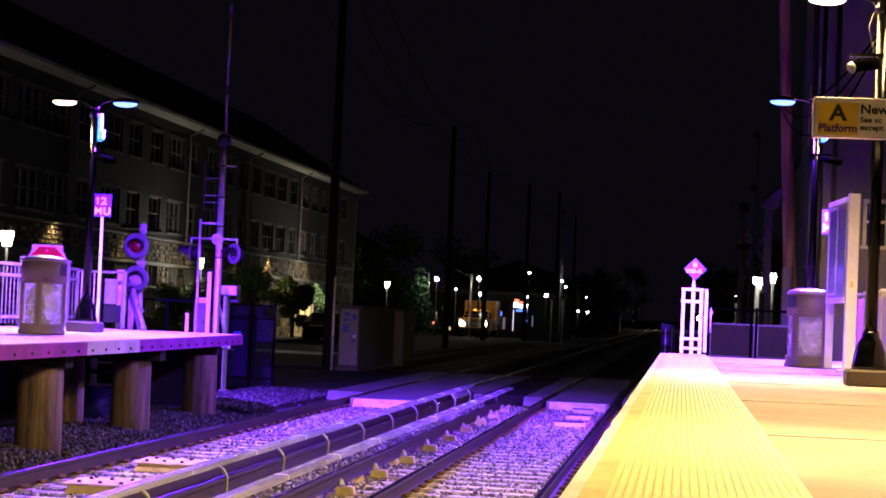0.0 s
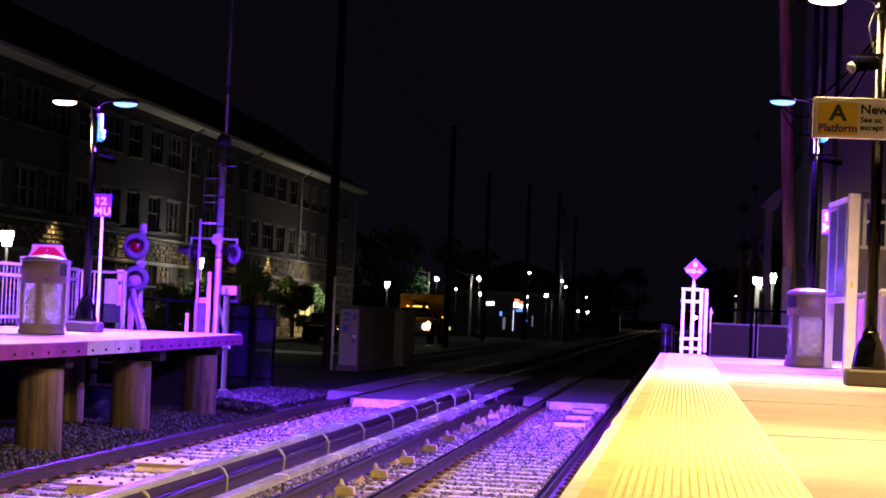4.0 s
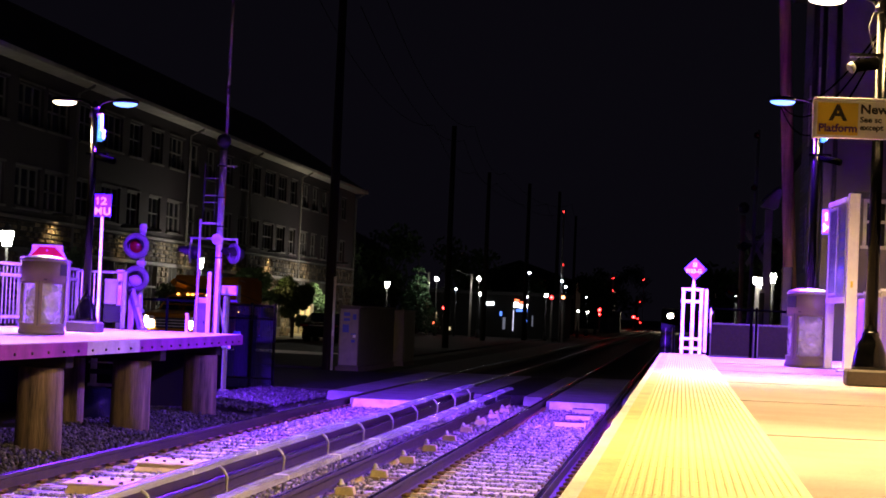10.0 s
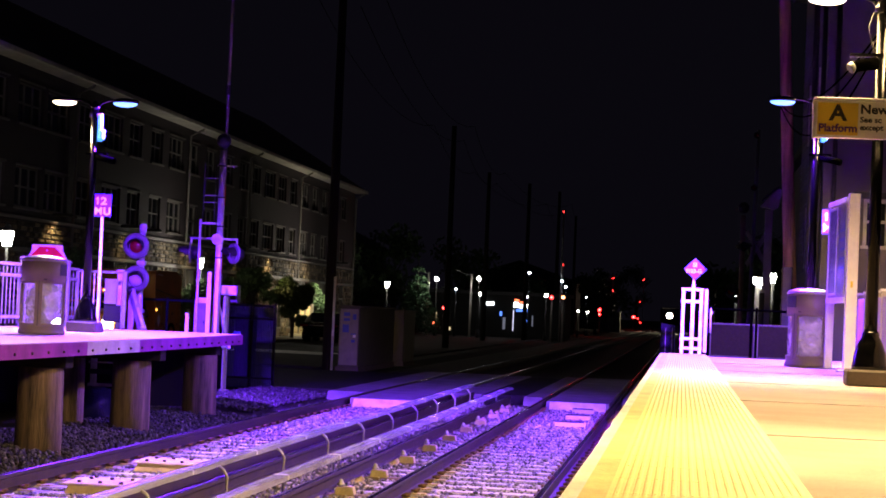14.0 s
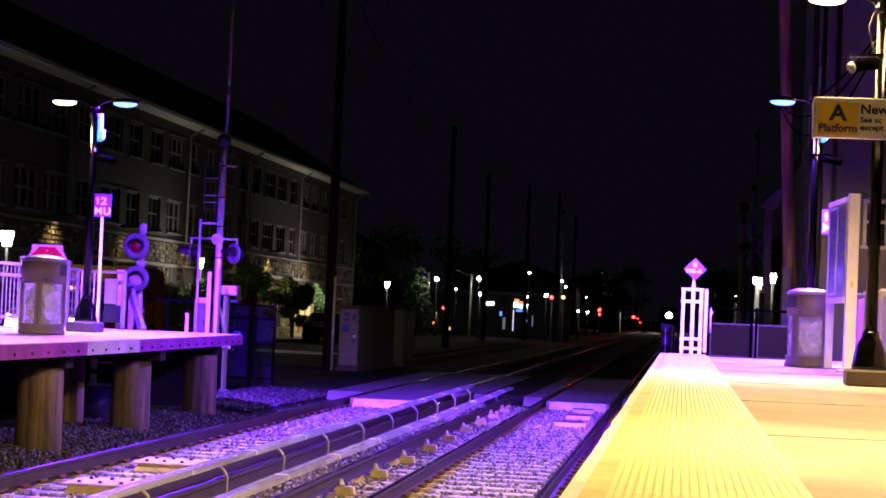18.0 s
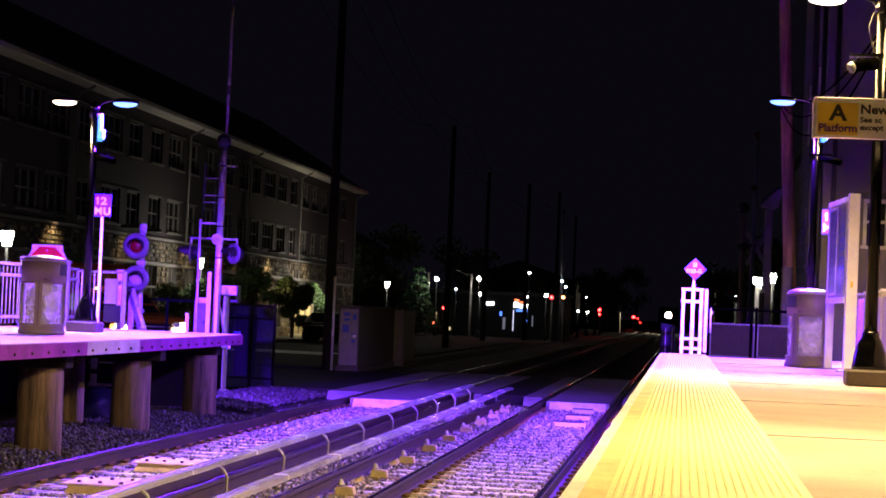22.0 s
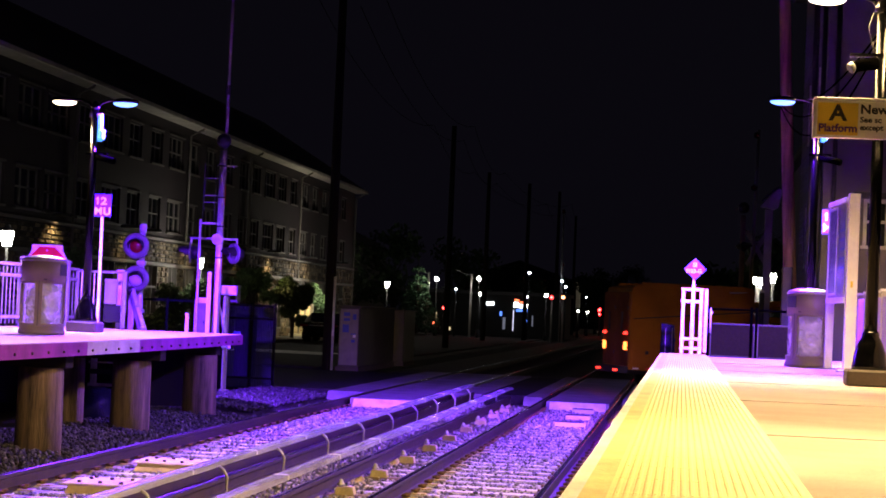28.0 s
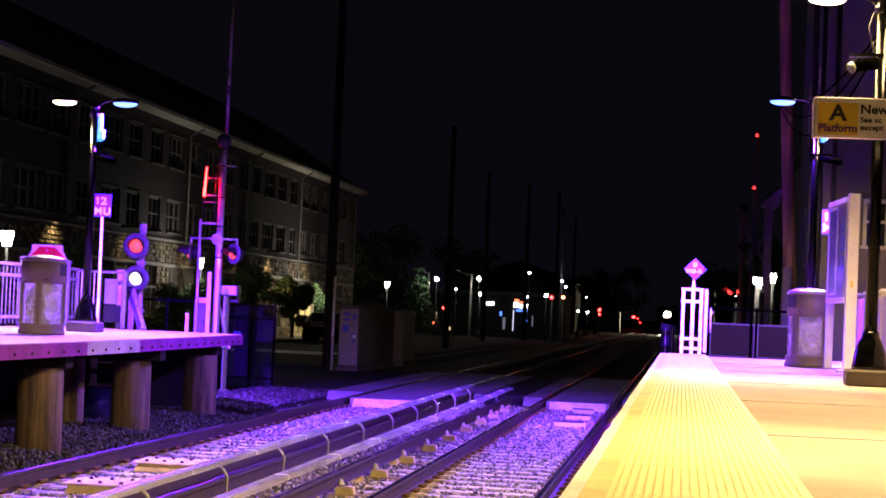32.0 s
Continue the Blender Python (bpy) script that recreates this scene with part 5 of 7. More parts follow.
def conifer(x, y, h, w, label, seed, n=3000):
    rng = random.Random(seed)
    t = thing("conifer", (x, y, -0.05), label, "tree", "trees")
    bm = bmesh.new()
    tube(bm, (0, 0, 0), (0, 0, h), 0.14, 0.02, 8)
    blobs = []
    for k in range(8):
        z = h * (0.18 + 0.1 * k)
        reach = w * (1.0 - 0.105 * k)
        for j in range(6):
            a = j * 1.05 + k * 0.4 + rng.uniform(-0.2, 0.2)
            p = (math.cos(a) * reach * 0.8, math.sin(a) * reach * 0.8, z - 0.15 * reach)
            tube(bm, (0, 0, z + 0.1), p, 0.03, 0.008, 4)
            blobs.append((p[0] * 0.8, p[1] * 0.8, p[2], 0.26 * reach + 0.08))
            blobs.append((p[0] * 0.4, p[1] * 0.4, p[2] + 0.15, 0.22 * reach + 0.06))
    part("trunk", bm, BARK, t)
    leaves("crown", blobs, n, 0.13, PINE, t, seed)
    return t


tree(-19.69, 83.1, 2.89, 0.86, "small street shrub, its leaves lit green by a lantern", 4, n=2600, leaf=0.09, low=0.45)
tree(-19.69, 79.7, 2.43, 0.97, "dark clipped street shrub beside a lit one", 3, n=2400, leaf=0.09, low=0.4)
tree(-19.6, 93.5, 3.3, 1.45, "dark round street tree before the building", 5, n=5200, leaf=0.12, low=0.1)
tree(-19.65, 104.6, 3.3, 1.2, "dark street tree before the lit stone wall", 6, n=4600, leaf=0.12, low=0.1)
tree(-19.81, 112.9, 3.06, 1.15, "small street tree with pale lit leaves behind the utility pole", 7, n=3000, leaf=0.10, low=0.35)
tree(-19.69, 65.8, 3.41, 1.03, "small dark street tree beside a lantern", 8, n=1800, leaf=0.10)
conifer(-18.9, 148.6, 5.4, 2.0, "conifer lit green by a street lamp", 11)
for i, (x, y, h, w) in enumerate(((-26, 150, 8, 3.4), (-23, 165, 9, 3.6), (-19, 180, 8, 3.4), (-30, 190, 9, 4), (-11.0, 500, 15, 4.6), (4.5, 300, 10, 3.6), (2.6, 225, 9, 3.0), (-14, 420, 12, 5), (-12.5, 320, 9, 3.5), (-14, 205, 6, 3), (-9.5, 230, 6.5, 3), (6, 170, 9, 4), (4.6, 120, 7, 2.4))):
    tree(x, y, h, w, "dark distant tree against the night sky", 20 + i, n=1500, leaf=0.26)
hedge = thing("hedge", (-19.75, 83, 0.10), "low dark clipped hedge along the pavement", "hedge")
leaves("hedge_leaves", [(0, k * 0.8 - 10, 0.7, 0.55) for k in range(26)], 4200, 0.09, LEAF, hedge, 50)
part("core", boxes((-0.2, 0.2, -10, 10.6, 0, 0.6)), BARK, hedge)
rail_fence = thing("street_fence", (-11.5, 43.6, -0.05), "dark steel railing running up to the picket fence", "fence")
for k in range(4):
    part("post", boxes((k * 0.6 - 0.025, k * 0.6 + 0.025, -0.025, 0.025, 0, 1.86), bev=0.005), NAVY, rail_fence)
for z in (0.9, 1.78):
    part("rail", boxes((0, 1.88, -0.02, 0.02, z, z + 0.05)), NAVY, rail_fence)

# ---- far shops and lights down the line ----
shop = thing("shop_row", (-12.2, 158.0, 0), "dark low shops with glowing white, blue and red signs", "shop")
part("wall", boxes((-9, 3.4, 0, 8, 0, 3.2)), DARKWALL, shop)
part("roof", boxes((-9.2, 3.6, -0.2, 8.2, 3.2, 3.45)), ROOF, shop)
for x0, x1, z0, z1, m, lab in ((-0.50, -0.15, 2.30, 2.70, G_SHOPW, "glowing white sign"), (-0.1, 0.22, 2.25, 2.55, G_SHOPW, "glowing white sign"), (-0.30, 0.62, 1.98, 2.16, G_SHOPB, "glowing blue sign"),
                               (-0.45, -0.12, 2.80, 2.90, G_SHOPR, "glowing red sign"), (-0.05, 0.2, 2.66, 2.74, G_SHOPR, "glowing orange-red sign"), (-0.55, -0.47, 0.5, 2.1, G_DOOR, "lit shop doorway"),
                               (-2.85, -2.0, 2.38, 2.64, G_SHOPW, "glowing white sign"), (0.45, 0.6, 1.25, 1.4, G_SHOPB, "small blue light"), (-1.55, -1.38, 1.6, 1.95, G_SHOPB, "small blue lit window"),
                               (-1.3, -1.1, 0.6, 1.5, G_DIM, "dim lit window"), (0.9, 1.0, 0.9, 1.7, G_DIM, "dim lit window"), (3.0, 3.1, 0.8, 1.5, G_DIM, "dim lit window"), (-6.5, -6.35, 1.0, 1.7, G_WINDOW, "small warm lit window"), (-6.62, -6.45, 0.7, 0.95, G_SHOPR, "small red light"), (-5.45, -5.25, 0.35, 0.6, G_WINDOW, "small warm lit window")):
    part("lit_sign", boxes((x0, x1, -0.10, -0.02, z0, z1), bev=0.01), m, shop, lab)
for x, y, w, d, h, lab in ((-31, 165, 9, 20, 7, "dark distant house behind the trees"), (-16, 330, 10, 12, 6, "dark distant house beside the tracks"), (9, 260, 10, 14, 7, "dark distant house beside the tracks"), (-20, 255, 14, 12, 6, "dark distant building down the street")):
    b = thing("distant_house", (x, y, 0), lab, "house", "distant houses")
    part("wall", boxes((-w / 2, w / 2, 0, d, 0, h)), DARKWALL, b)
    bm = bmesh.new()
    prism(bm, [(-w / 2 - 0.3, h), (w / 2 + 0.3, h), (0, h + 2.4)], -0.3, d + 0.3)
    part("roof", bm, ROOF, b)
    for k in range(3):
        wn2 = part("window", boxes((-w / 2 + 1 + k * 2.4, -w / 2 + 2.1 + k * 2.4, -0.05, 0.02, 1.2, 2.6)), DARKGLASS, b)
        part("frame", boxes((-w / 2 + 0.95 + k * 2.4, -w / 2 + 2.15 + k * 2.4, -0.07, -0.055, 2.6, 2.68)), TRIM, wn2)
hut = thing("signal_hut", (-9.4, 275, -0.05), "grey trackside signal hut far down the line", "hut")
part("body", boxes((-1.3, 1.3, 0, 2.4, 0, 2.6), bev=0.03), GREYMETAL, hut)
part("roof", boxes((-1.4, 1.4, -0.1, 2.5, 2.6, 2.75), bev=0.02), GREYMETAL, hut)
part("door", boxes((-0.35, 0.35, -0.03, -0.002, 0.1, 1.9)), CONCRETE, hut)


def far_signal(x, y, z, r, label, pattern, lit=G_RED, extra=(), small=0.7):
    t = thing("far_signal", (x, y, -0.1), label, "railway signal", "far signals")
    part("mast", tubes(((0, 0.3, 0), (0, 0.3, z + 0.3), 0.06), n=8), GREYMETAL, t)
    flasher(t, (0, 0, z + 0.1), r, 0, pattern, hood=False, lit=lit)
    for dx, dz in extra:
        flasher(t, (dx, 0, z + dz + 0.1), r * small, 0, pattern, hood=False, lit=lit)
    return t


far_signal(-8.5, 216, 2.60, 0.30, "far crossing signal with red lamps", "far", extra=((0.0, -0.46),))
far_signal(-8.9, 385, 2.20, 0.50, "far crossing signal with red lamps", "far", extra=((0.75, -0.3), (1.25, -0.95)), small=0.35)
far_signal(-9.05, 270, 6.95, 0.12, "tall far gate mast with small red lamps", "mid", extra=((0.05, -1.6),))
far_signal(-9.0, 475, 10.8, 0.19, "tall far gate mast with small red lamps", "mid", extra=((-0.6, -5.0),))
far_signal(-9.3, 149.0, 3.09, 0.22, "far street signal showing red", "far7")
far_signal(-8.49, 149.0, 3.12, 0.24, "far street signal showing red and amber", "far7", lit=glow("glow_signal_amber", (1.0, 0.35, 0.15), 8))
far_signal(-8.73, 151.0, 5.5, 0.16, "tall far mast with red lamps", "mid", lit=G_FLASH)
far_signal(-8.75, 150.0, 9.28, 0.14, "very tall far mast with a red lamp", "mid", lit=G_FLASH)
far_signal(-17.0, 149.0, 2.0, 0.2, "small far street signal showing red", "late")

# ---- right platform: gate, fences, board, signs ----
lamp_post(1.80, 20.4, PZ, 4.88, "black platform lamp post on a concrete plinth with warm lamp heads", heads=((-0.53, "warm"), (0.53, "warm")), camera_box=False, horn=False)
lamp_post(1.85, 31.0, PZ, 5.00, "black platform lamp post with a violet and a warm lamp head", heads=((-0.51, "violet"), (0.51, "warm")))
lamp_post(1.80, 9.5, PZ, 4.88, "black platform lamp post with warm lamp heads", heads=((-0.53, "warm"), (0.53, "warm")), camera_box=False, horn=False)

cctv = thing("security_camera", (1.80, 20.32, 4.32), "black security camera on a bracket with a looped cable", "security camera")
part("bracket", boxes((-0.30, 0.02, -0.05, 0.05, 0.06, 0.09)), BLACK, cctv)
bm = bmesh.new()
tube(bm, (-0.05, -0.05, 0.0), (-0.27, -0.13, -0.05), 0.062, 0.055, 12)
part("housing", bm, POLEBLACK, cctv)
bm = bmesh.new()
tube(bm, (-0.27, -0.13, -0.05), (-0.31, -0.145, -0.075), 0.052, 0.05, 12)
part("visor", bm, MATTEBLACK, cctv, "dark camera visor")
bm = bmesh.new()
bent(bm, [(-0.05, 0, 0.08), (-0.10, 0, 0.20), (-0.13, 0, 0.36), (-0.09, 0, 0.48), (0.0, 0, 0.50)], 0.008, 6)
part("cable", bm, MATTEBLACK, cctv)

sign = thing("platform_sign", (1.145, 19.6, 3.53), "yellow and white hanging platform sign with black letters", "sign")
part("back_panel", boxes((0, 1.5, 0.0, 0.08, 0, 0.385), bev=0.006), SIGNWHITE, sign)
part("top_channel", boxes((-0.01, 1.51, -0.02, 0.10, 0.385, 0.42), bev=0.004), SILVER, sign)
part("gold_field", boxes((0.03, 0.445, -0.008, -0.002, 0.03, 0.365)), SIGNGOLD, sign, "gold field")
lettering("letter", "A", 0.165, sign, pose(0.155, -0.011, 0.185) @ FACE, INK, "black letter", 1.1)
lettering("letter", "Platform", 0.082, sign, pose(0.04, -0.011, 0.065) @ FACE, mat("sign_violet_ink", (0.10, 0.03, 0.22), 0.5, bump=0), "dark letter", 1.02)
lettering("letter", "New", 0.095, sign, pose(0.465, -0.006, 0.262) @ FACE, INK, "black letter", 1.1)
lettering("letter", "See sc", 0.058, sign, pose(0.465, -0.006, 0.170) @ FACE, INK, "black letter", 1.1)
lettering("letter", "except", 0.058, sign, pose(0.465, -0.006, 0.090) @ FACE, INK, "black letter", 1.1)
part("side_frame", boxes((-0.02, 0.012, -0.02, 0.10, -0.01, 0.40), bev=0.004), SILVER, sign)
part("bracket", boxes((0.70, 0.78, 0.08, 0.85, 0.10, 0.15), (0.70, 0.78, 0.08, 0.85, 0.26, 0.31)), BLACK, sign)
sign.scale = (0.891, 0.891, 0.891)

board = thing("notice_board", (2.005, 27.43, PZ), "white-framed notice board on two posts, seen edge-on", "notice board", turn=4.2)
part("post", boxes((-0.05, 0.09, -0.89, -0.77, 0, 2.24), bev=0.008), WHITE, board)
part("post", boxes((-0.05, 0.05, 0.77, 0.87, 0, 2.16), bev=0.008), WHITE, board)
case = part("case", boxes((-0.045, 0.045, -0.765, 0.765, 0.94, 2.14), bev=0.006), GREYMETAL, board, "grey display case")
part("top_trim", boxes((-0.075, 0.05, -0.765, 0.765, 2.14, 2.20), bev=0.006), WHITE, board)
part("bottom_trim", boxes((-0.07, 0.05, -0.765, 0.765, 0.87, 0.94), bev=0.006), WHITE, board)
POSTER = mat("poster_pale", (0.10, 0.085, 0.20), 0.35, vary=0.55, scale=3.5, fine=18, bump=0.02, stretch=(1, 1, 0.5))
POSTERDARK = mat("poster_dark", (0.018, 0.014, 0.05), 0.3, vary=0.3, scale=4, fine=30, bump=0.02)
for y0, y1, m2, lab in ((-0.72, -0.06, POSTER, "pale violet framed poster"), (0.04, 0.70, POSTERDARK, "dark framed poster")):
    ps = part("poster", boxes((-0.050, -0.046, y0, y1, 1.00, 2.08)), m2, case, lab)
    part("poster_frame", boxes((-0.062, -0.051, y0 - 0.03, y0, 0.97, 2.11), (-0.062, -0.051, y1, y1 + 0.03, 0.97, 2.11), (-0.062, -0.051, y0, y1, 2.08, 2.11), (-0.062, -0.051, y0, y1, 0.97, 1.00)), WHITE if m2 is POSTERDARK else GREYMETAL, case, "poster frame")
    for k in range(5):
        part("poster_bar", boxes((-0.0525, -0.0505, y0 + 0.08, y1 - 0.10 - 0.05 * (k % 3), 1.30 + k * 0.12, 1.33 + k * 0.12)), SIGNBLUE if m2 is POSTER else GREYMETAL, case)
part("glass", boxes((-0.068, -0.065, -0.76, 0.76, 0.98, 2.10)), glass("case_glass", (0.6, 0.6, 0.7), 0.06, 0.10), board, "scratched glass front")
part("label", boxes((0.0, 0.03, -0.893, -0.8905, 1.06, 1.14)), SIGNGOLD, board, "small orange label")
part("base_plate", boxes((-0.12, 0.16, -0.98, -0.70, 0, 0.012)), GREYMETAL, board)
part("base_plate", boxes((-0.12, 0.12, 0.68, 0.96, 0, 0.012)), GREYMETAL, board)

cables = thing("service_cables", (0, 0, 0), "dark service cables sagging from the wooden pole to the lamp post", "cables")
for dx, dz, sag in ((0.0, 0.0, 0.55), (0.02, 0.10, 0.40), (0.05, -0.12, 0.75)):
    bm = bmesh.new()
    bent(bm, [(1.72 + dx + (1.80 - 1.72 - dx) * f, 41.85 + (20.42 - 41.85) * f, 6.25 + dz + (4.62 + dz * 0.5 - 6.25 - dz) * f - sag * 4 * f * (1 - f)) for f in [k / 14 for k in range(15)]], 0.012, 5)
    part("cable", bm, POLEBLACK, cables)

swing = thing("platform_end_gate", (0.18, 35.0, PZ), "white barred gate at the platform end carrying a diamond sign", "gate")
for x in (-0.175, 0.122):
    part("post", boxes((x - 0.028, x + 0.028, -0.03, 0.03, 0.0, 1.10), bev=0.004), WHITE, swing)
part("middle_bar", boxes((-0.045, 0.017, -0.025, 0.025, 0, 1.16), bev=0.004), WHITE, swing)
for z in (0.08, 0.24, 0.86, 1.06):
    part("crossbar", boxes((-0.212, 0.158, -0.035, -0.005, z, z + 0.05), bev=0.004), WHITE, swing)
part("hinge_post", boxes((0.178, 0.232, -0.03, 0.03, 0.05, 1.10), bev=0.004), WHITE, swing)
for z in (0.40, 0.70):
    part("latch", boxes((0.225, 0.32, -0.02, 0.02, z, z + 0.03)), WHITE, swing)
bm = bmesh.new()
prism(bm, [(0.0, 1.23), (0.19, 1.42), (0.0, 1.61), (-0.19, 1.42)], -0.05, -0.038)
dia = part("diamond_rim", bm, SIGNBLUE, swing, "blue diamond rim")
bm = bmesh.new()
prism(bm, [(0.0, 1.254), (0.166, 1.42), (0.0, 1.586), (-0.166, 1.42)], -0.055, -0.0505)
part("diamond_face", bm, PINK, dia, "magenta diamond face")
lettering("letter", "SI", 0.075, dia, pose(-0.04, -0.058, 1.46) @ FACE, SIGNWHITE, "white letter")
for x in (-0.150, -0.115):
    numeral_one("numeral", 0.072, dia, x, -0.060, 1.355, SIGNWHITE)
lettering("letter", "03-G", 0.072, dia, pose(-0.076, -0.058, 1.355) @ FACE, SIGNWHITE, "white letter", 0.92)
part("sign_post", boxes((-0.034, 0.006, -0.036, -0.026, 1.0, 1.5)), WHITE, swing)
tarp = thing("covered_post", (-0.25, 36.2, -0.2), "dark blue leaning cover beside the platform end", "cover")
bm = bmesh.new()
prism(bm, [(-0.12, 1.2), (0.16, 1.15), (0.12, 1.90), (-0.10, 1.93)], -0.1, 0.1)
part("sheet", bm, mat("blue_tarp", (0.0015, 0.0015, 0.004), 0.8, bump=0.3, spec=0.1), tarp)
part("stand", boxes((-0.1, 0.1, -0.08, 0.08, 0, 1.2)), MATTEBLACK, tarp)
for x in (-0.03, 0.08):
    part("strap", boxes((x, x + 0.012, -0.108, -0.102, 1.25, 1.85)), CABINET, tarp)

mesh_fence = thing("mesh_fence", (0.42, 33.85, PZ), "black-framed mesh panel fence across the platform end", "fence")
MESHGREY = mat("mesh_grey", (0.011, 0.010, 0.007), 0.9, spec=0.0, vary=0.25, scale=30, fine=120, bump=0.4)
for x0, x1 in ((0.05, 0.72), (0.80, 1.30)):
    pn = part("mesh_panel", boxes((x0, x1, -0.008, 0.008, 0.03, 0.52)), MESHGREY, mesh_fence, "fine grey mesh panel")
    part("frame", boxes((x0 - 0.02, x1 + 0.02, -0.02, 0.02, 0.0, 0.03), (x0 - 0.02, x1 + 0.02, -0.02, 0.02, 0.52, 0.55), (x0 - 0.02, x0, -0.02, 0.02, 0.03, 0.52), (x1, x1 + 0.02, -0.02, 0.02, 0.03, 0.52)), MATTEBLACK, pn)
    part("top_rail", tubes(((x0 - 0.05, 0, 0.77), (x1 + 0.05, 0, 0.77), 0.018), n=8), POLEBLACK, mesh_fence)
for x in (0.0, 0.68, 0.76, 1.32):
    part("post", boxes((x - 0.02, x + 0.02, -0.025, 0.025, 0, 0.82), bev=0.004), POLEBLACK, mesh_fence)
part("handle", tubes(((0.03, -0.05, 0.38), (0.03, -0.05, 0.78), 0.014), n=8), SILVER, mesh_fence)

back_wall = thing("panel_wall", (2.45, 0, PZ), "beige panelled wall along the back of the platform", "wall", "", "structure")
y = -10.0
while y < 31.5:
    part("panel", boxes((-0.03, 0.03, y + 0.04, y + 1.14, 0.05, 0.96), bev=0.006), mat("panel_beige", (0.40, 0.36, 0.31), 0.7, vary=0.15, scale=4, fine=40, bump=0.06) if y < -9 else bpy.data.materials["panel_beige"], back_wall)
    ps = part("post", boxes((-0.05, 0.05, y - 0.05, y + 0.03, 0, 1.02), bev=0.006), bpy.data.materials["panel_beige"], back_wall)
    part("cap", boxes((-0.06, 0.06, y - 0.06, y + 0.04, 1.02, 1.05)), WHITE, ps)
    y += 1.2

utility_pole(2.24, 42.0, 13.0, 0.14, label="tall reddish-brown wooden pole leaning over the platform end", lean=-0.055, arms=0)
hpost = thing("steel_channel_post", (1.98, 40.5, -0.1), "violet-lit steel channel post beside the wooden pole", "post")
part("web", boxes((-0.10, 0.06, -0.01, 0.01, 0, 3.0)), mat("indigo_paint", (0.07, 0.035, 0.22), 0.6, vary=0.3, scale=5, fine=40, bump=0.1), hpost)
part("flange", boxes((-0.12, -0.10, -0.05, 0.05, 0, 3.0)), NAVY, hpost)
part("flange", boxes((0.06, 0.08, -0.05, 0.05, 0, 3.0)), NAVY, hpost)
for x, y, h in ((1.66, 45.0, 2.55), (2.2, 38.0, 9.5)):
    p = thing("steel_post", (x, y, -0.1), "slim dark steel post near the crossing", "post", "steel posts")
    part("shaft", tubes(((0, 0, 0), (0, 0, h), 0.055), n=10), MATTEBLACK, p)
    part("cap", made(lathe, [(0.06, h), (0.05, h + 0.04), (0.01, h + 0.06)], n=10), GREYMETAL, p)

gate2 = thing("crossing_gate", (1.48, 55.0, -0.1), "crossing gate across the street with its arm raised", "crossing gate")
part("mast", tubes(((0, 0, 0), (0, 0, 4.7), 0.07, 0.065), n=12), mat("rusty_mast", (0.36, 0.24, 0.17), 0.6, 0.2, vary=0.35, scale=8, fine=40, bump=0.15), gate2)
part("bell", made(lathe, [(0.05, -0.06), (0.14, -0.04), (0.15, 0), (0.14, 0.05)], (0, 0, 4.9), 14, "Y"), DARKSTEEL, gate2)
part("arm", tubes(((0.22, 0, 1.2), (0.32, 0, 6.95), 0.06, 0.035), n=8), GREYMETAL, gate2, "raised gate arm")
for a in (-42, 42):
    bm = bmesh.new()
    box(bm, -0.075, 0.075, -0.012, 0.012, -0.60, 0.60, 0.01)
    ob = part("crossbuck_board", bm, FENCEWHITE, gate2, "slanted warning board")
    ob.matrix_basis = pose(0.36, -0.02, 3.86, 0, 0, -50) @ pose(0, 0.03 if a > 0 else 0.0, 0, 0, a, 0)
part("platform_arm", boxes((-0.1, 0.5, -0.03, 0.03, 4.0, 4.05)), GREYMETAL, gate2)
flasher(gate2, (-0.26, -0.05, 2.72), 0.19, -40, "a")
flasher(gate2, (-0.10, -0.05, 2.70), 0.10, 20, "a", hood=False)
flasher(gate2, (0.04, -0.26, 3.88), 0.13, 48, "e", lit=glow("glow_flasher_strong", (1.0, 0.06, 0.02), 60))
for z in (6.80, 5.43):
    flasher(gate2, (0.22 + 0.0174 * (z - 1.2) - 0.05, -0.05, z), 0.085, 0, "g", hood=False)
part("machine", boxes((-0.2, 0.3, -0.2, 0.2, 0, 1.2), bev=0.03), GREYMETAL, gate2)

pil = thing("porch_column", (1.95, 50.0, -0.05), "pale square column with a projecting capital beyond the platform", "column")
PALEPOST = mat("pale_post_paint", (0.42, 0.40, 0.36), 0.7, vary=0.3, scale=3, fine=30, bump=0.1)
part("shaft", boxes((-0.10, 0.08, -0.09, 0.09, 0, 4.55), bev=0.01), PALEPOST, pil)
bm = bmesh.new()
prism(bm, [(-0.22, 4.62), (0.12, 4.55), (0.20, 4.62), (0.30, 5.02), (0.16, 5.06)], -0.16, 0.16)
part("capital", bm, PALEPOST, pil)
part("capital_cap", tubes(((-0.20, -0.17, 4.74), (0.20, -0.17, 5.10), 0.03), n=6), DARKSTEEL, pil)

# building behind the right platform: boarded side to the tracks, plain end wall to the platform
STUCCO = mat("grey_stucco", (0.12, 0.108, 0.104), 0.9, vary=0.25, scale=1.2, fine=40, bump=0.25)
BOARDING = mat("weathered_boarding", (0.13, 0.122, 0.12), 0.8, vary=0.25, scale=2, fine=30, bump=0.12, per_piece=0.15)
rb = thing("station_side_building", (2.50, 38.9, 0), "grey building with white-framed windows behind the platform", "building")
part("end_wall", boxes((0.0, 0.72, 0.0, 0.3, 0, 9), (0.72, 1.62, 0.0, 0.3, 0, 3.30), (0.72, 1.62, 0.0, 0.3, 4.16, 9), (1.62, 8, 0.0, 0.3, 0, 9)), STUCCO, rb, "grey stucco end wall")
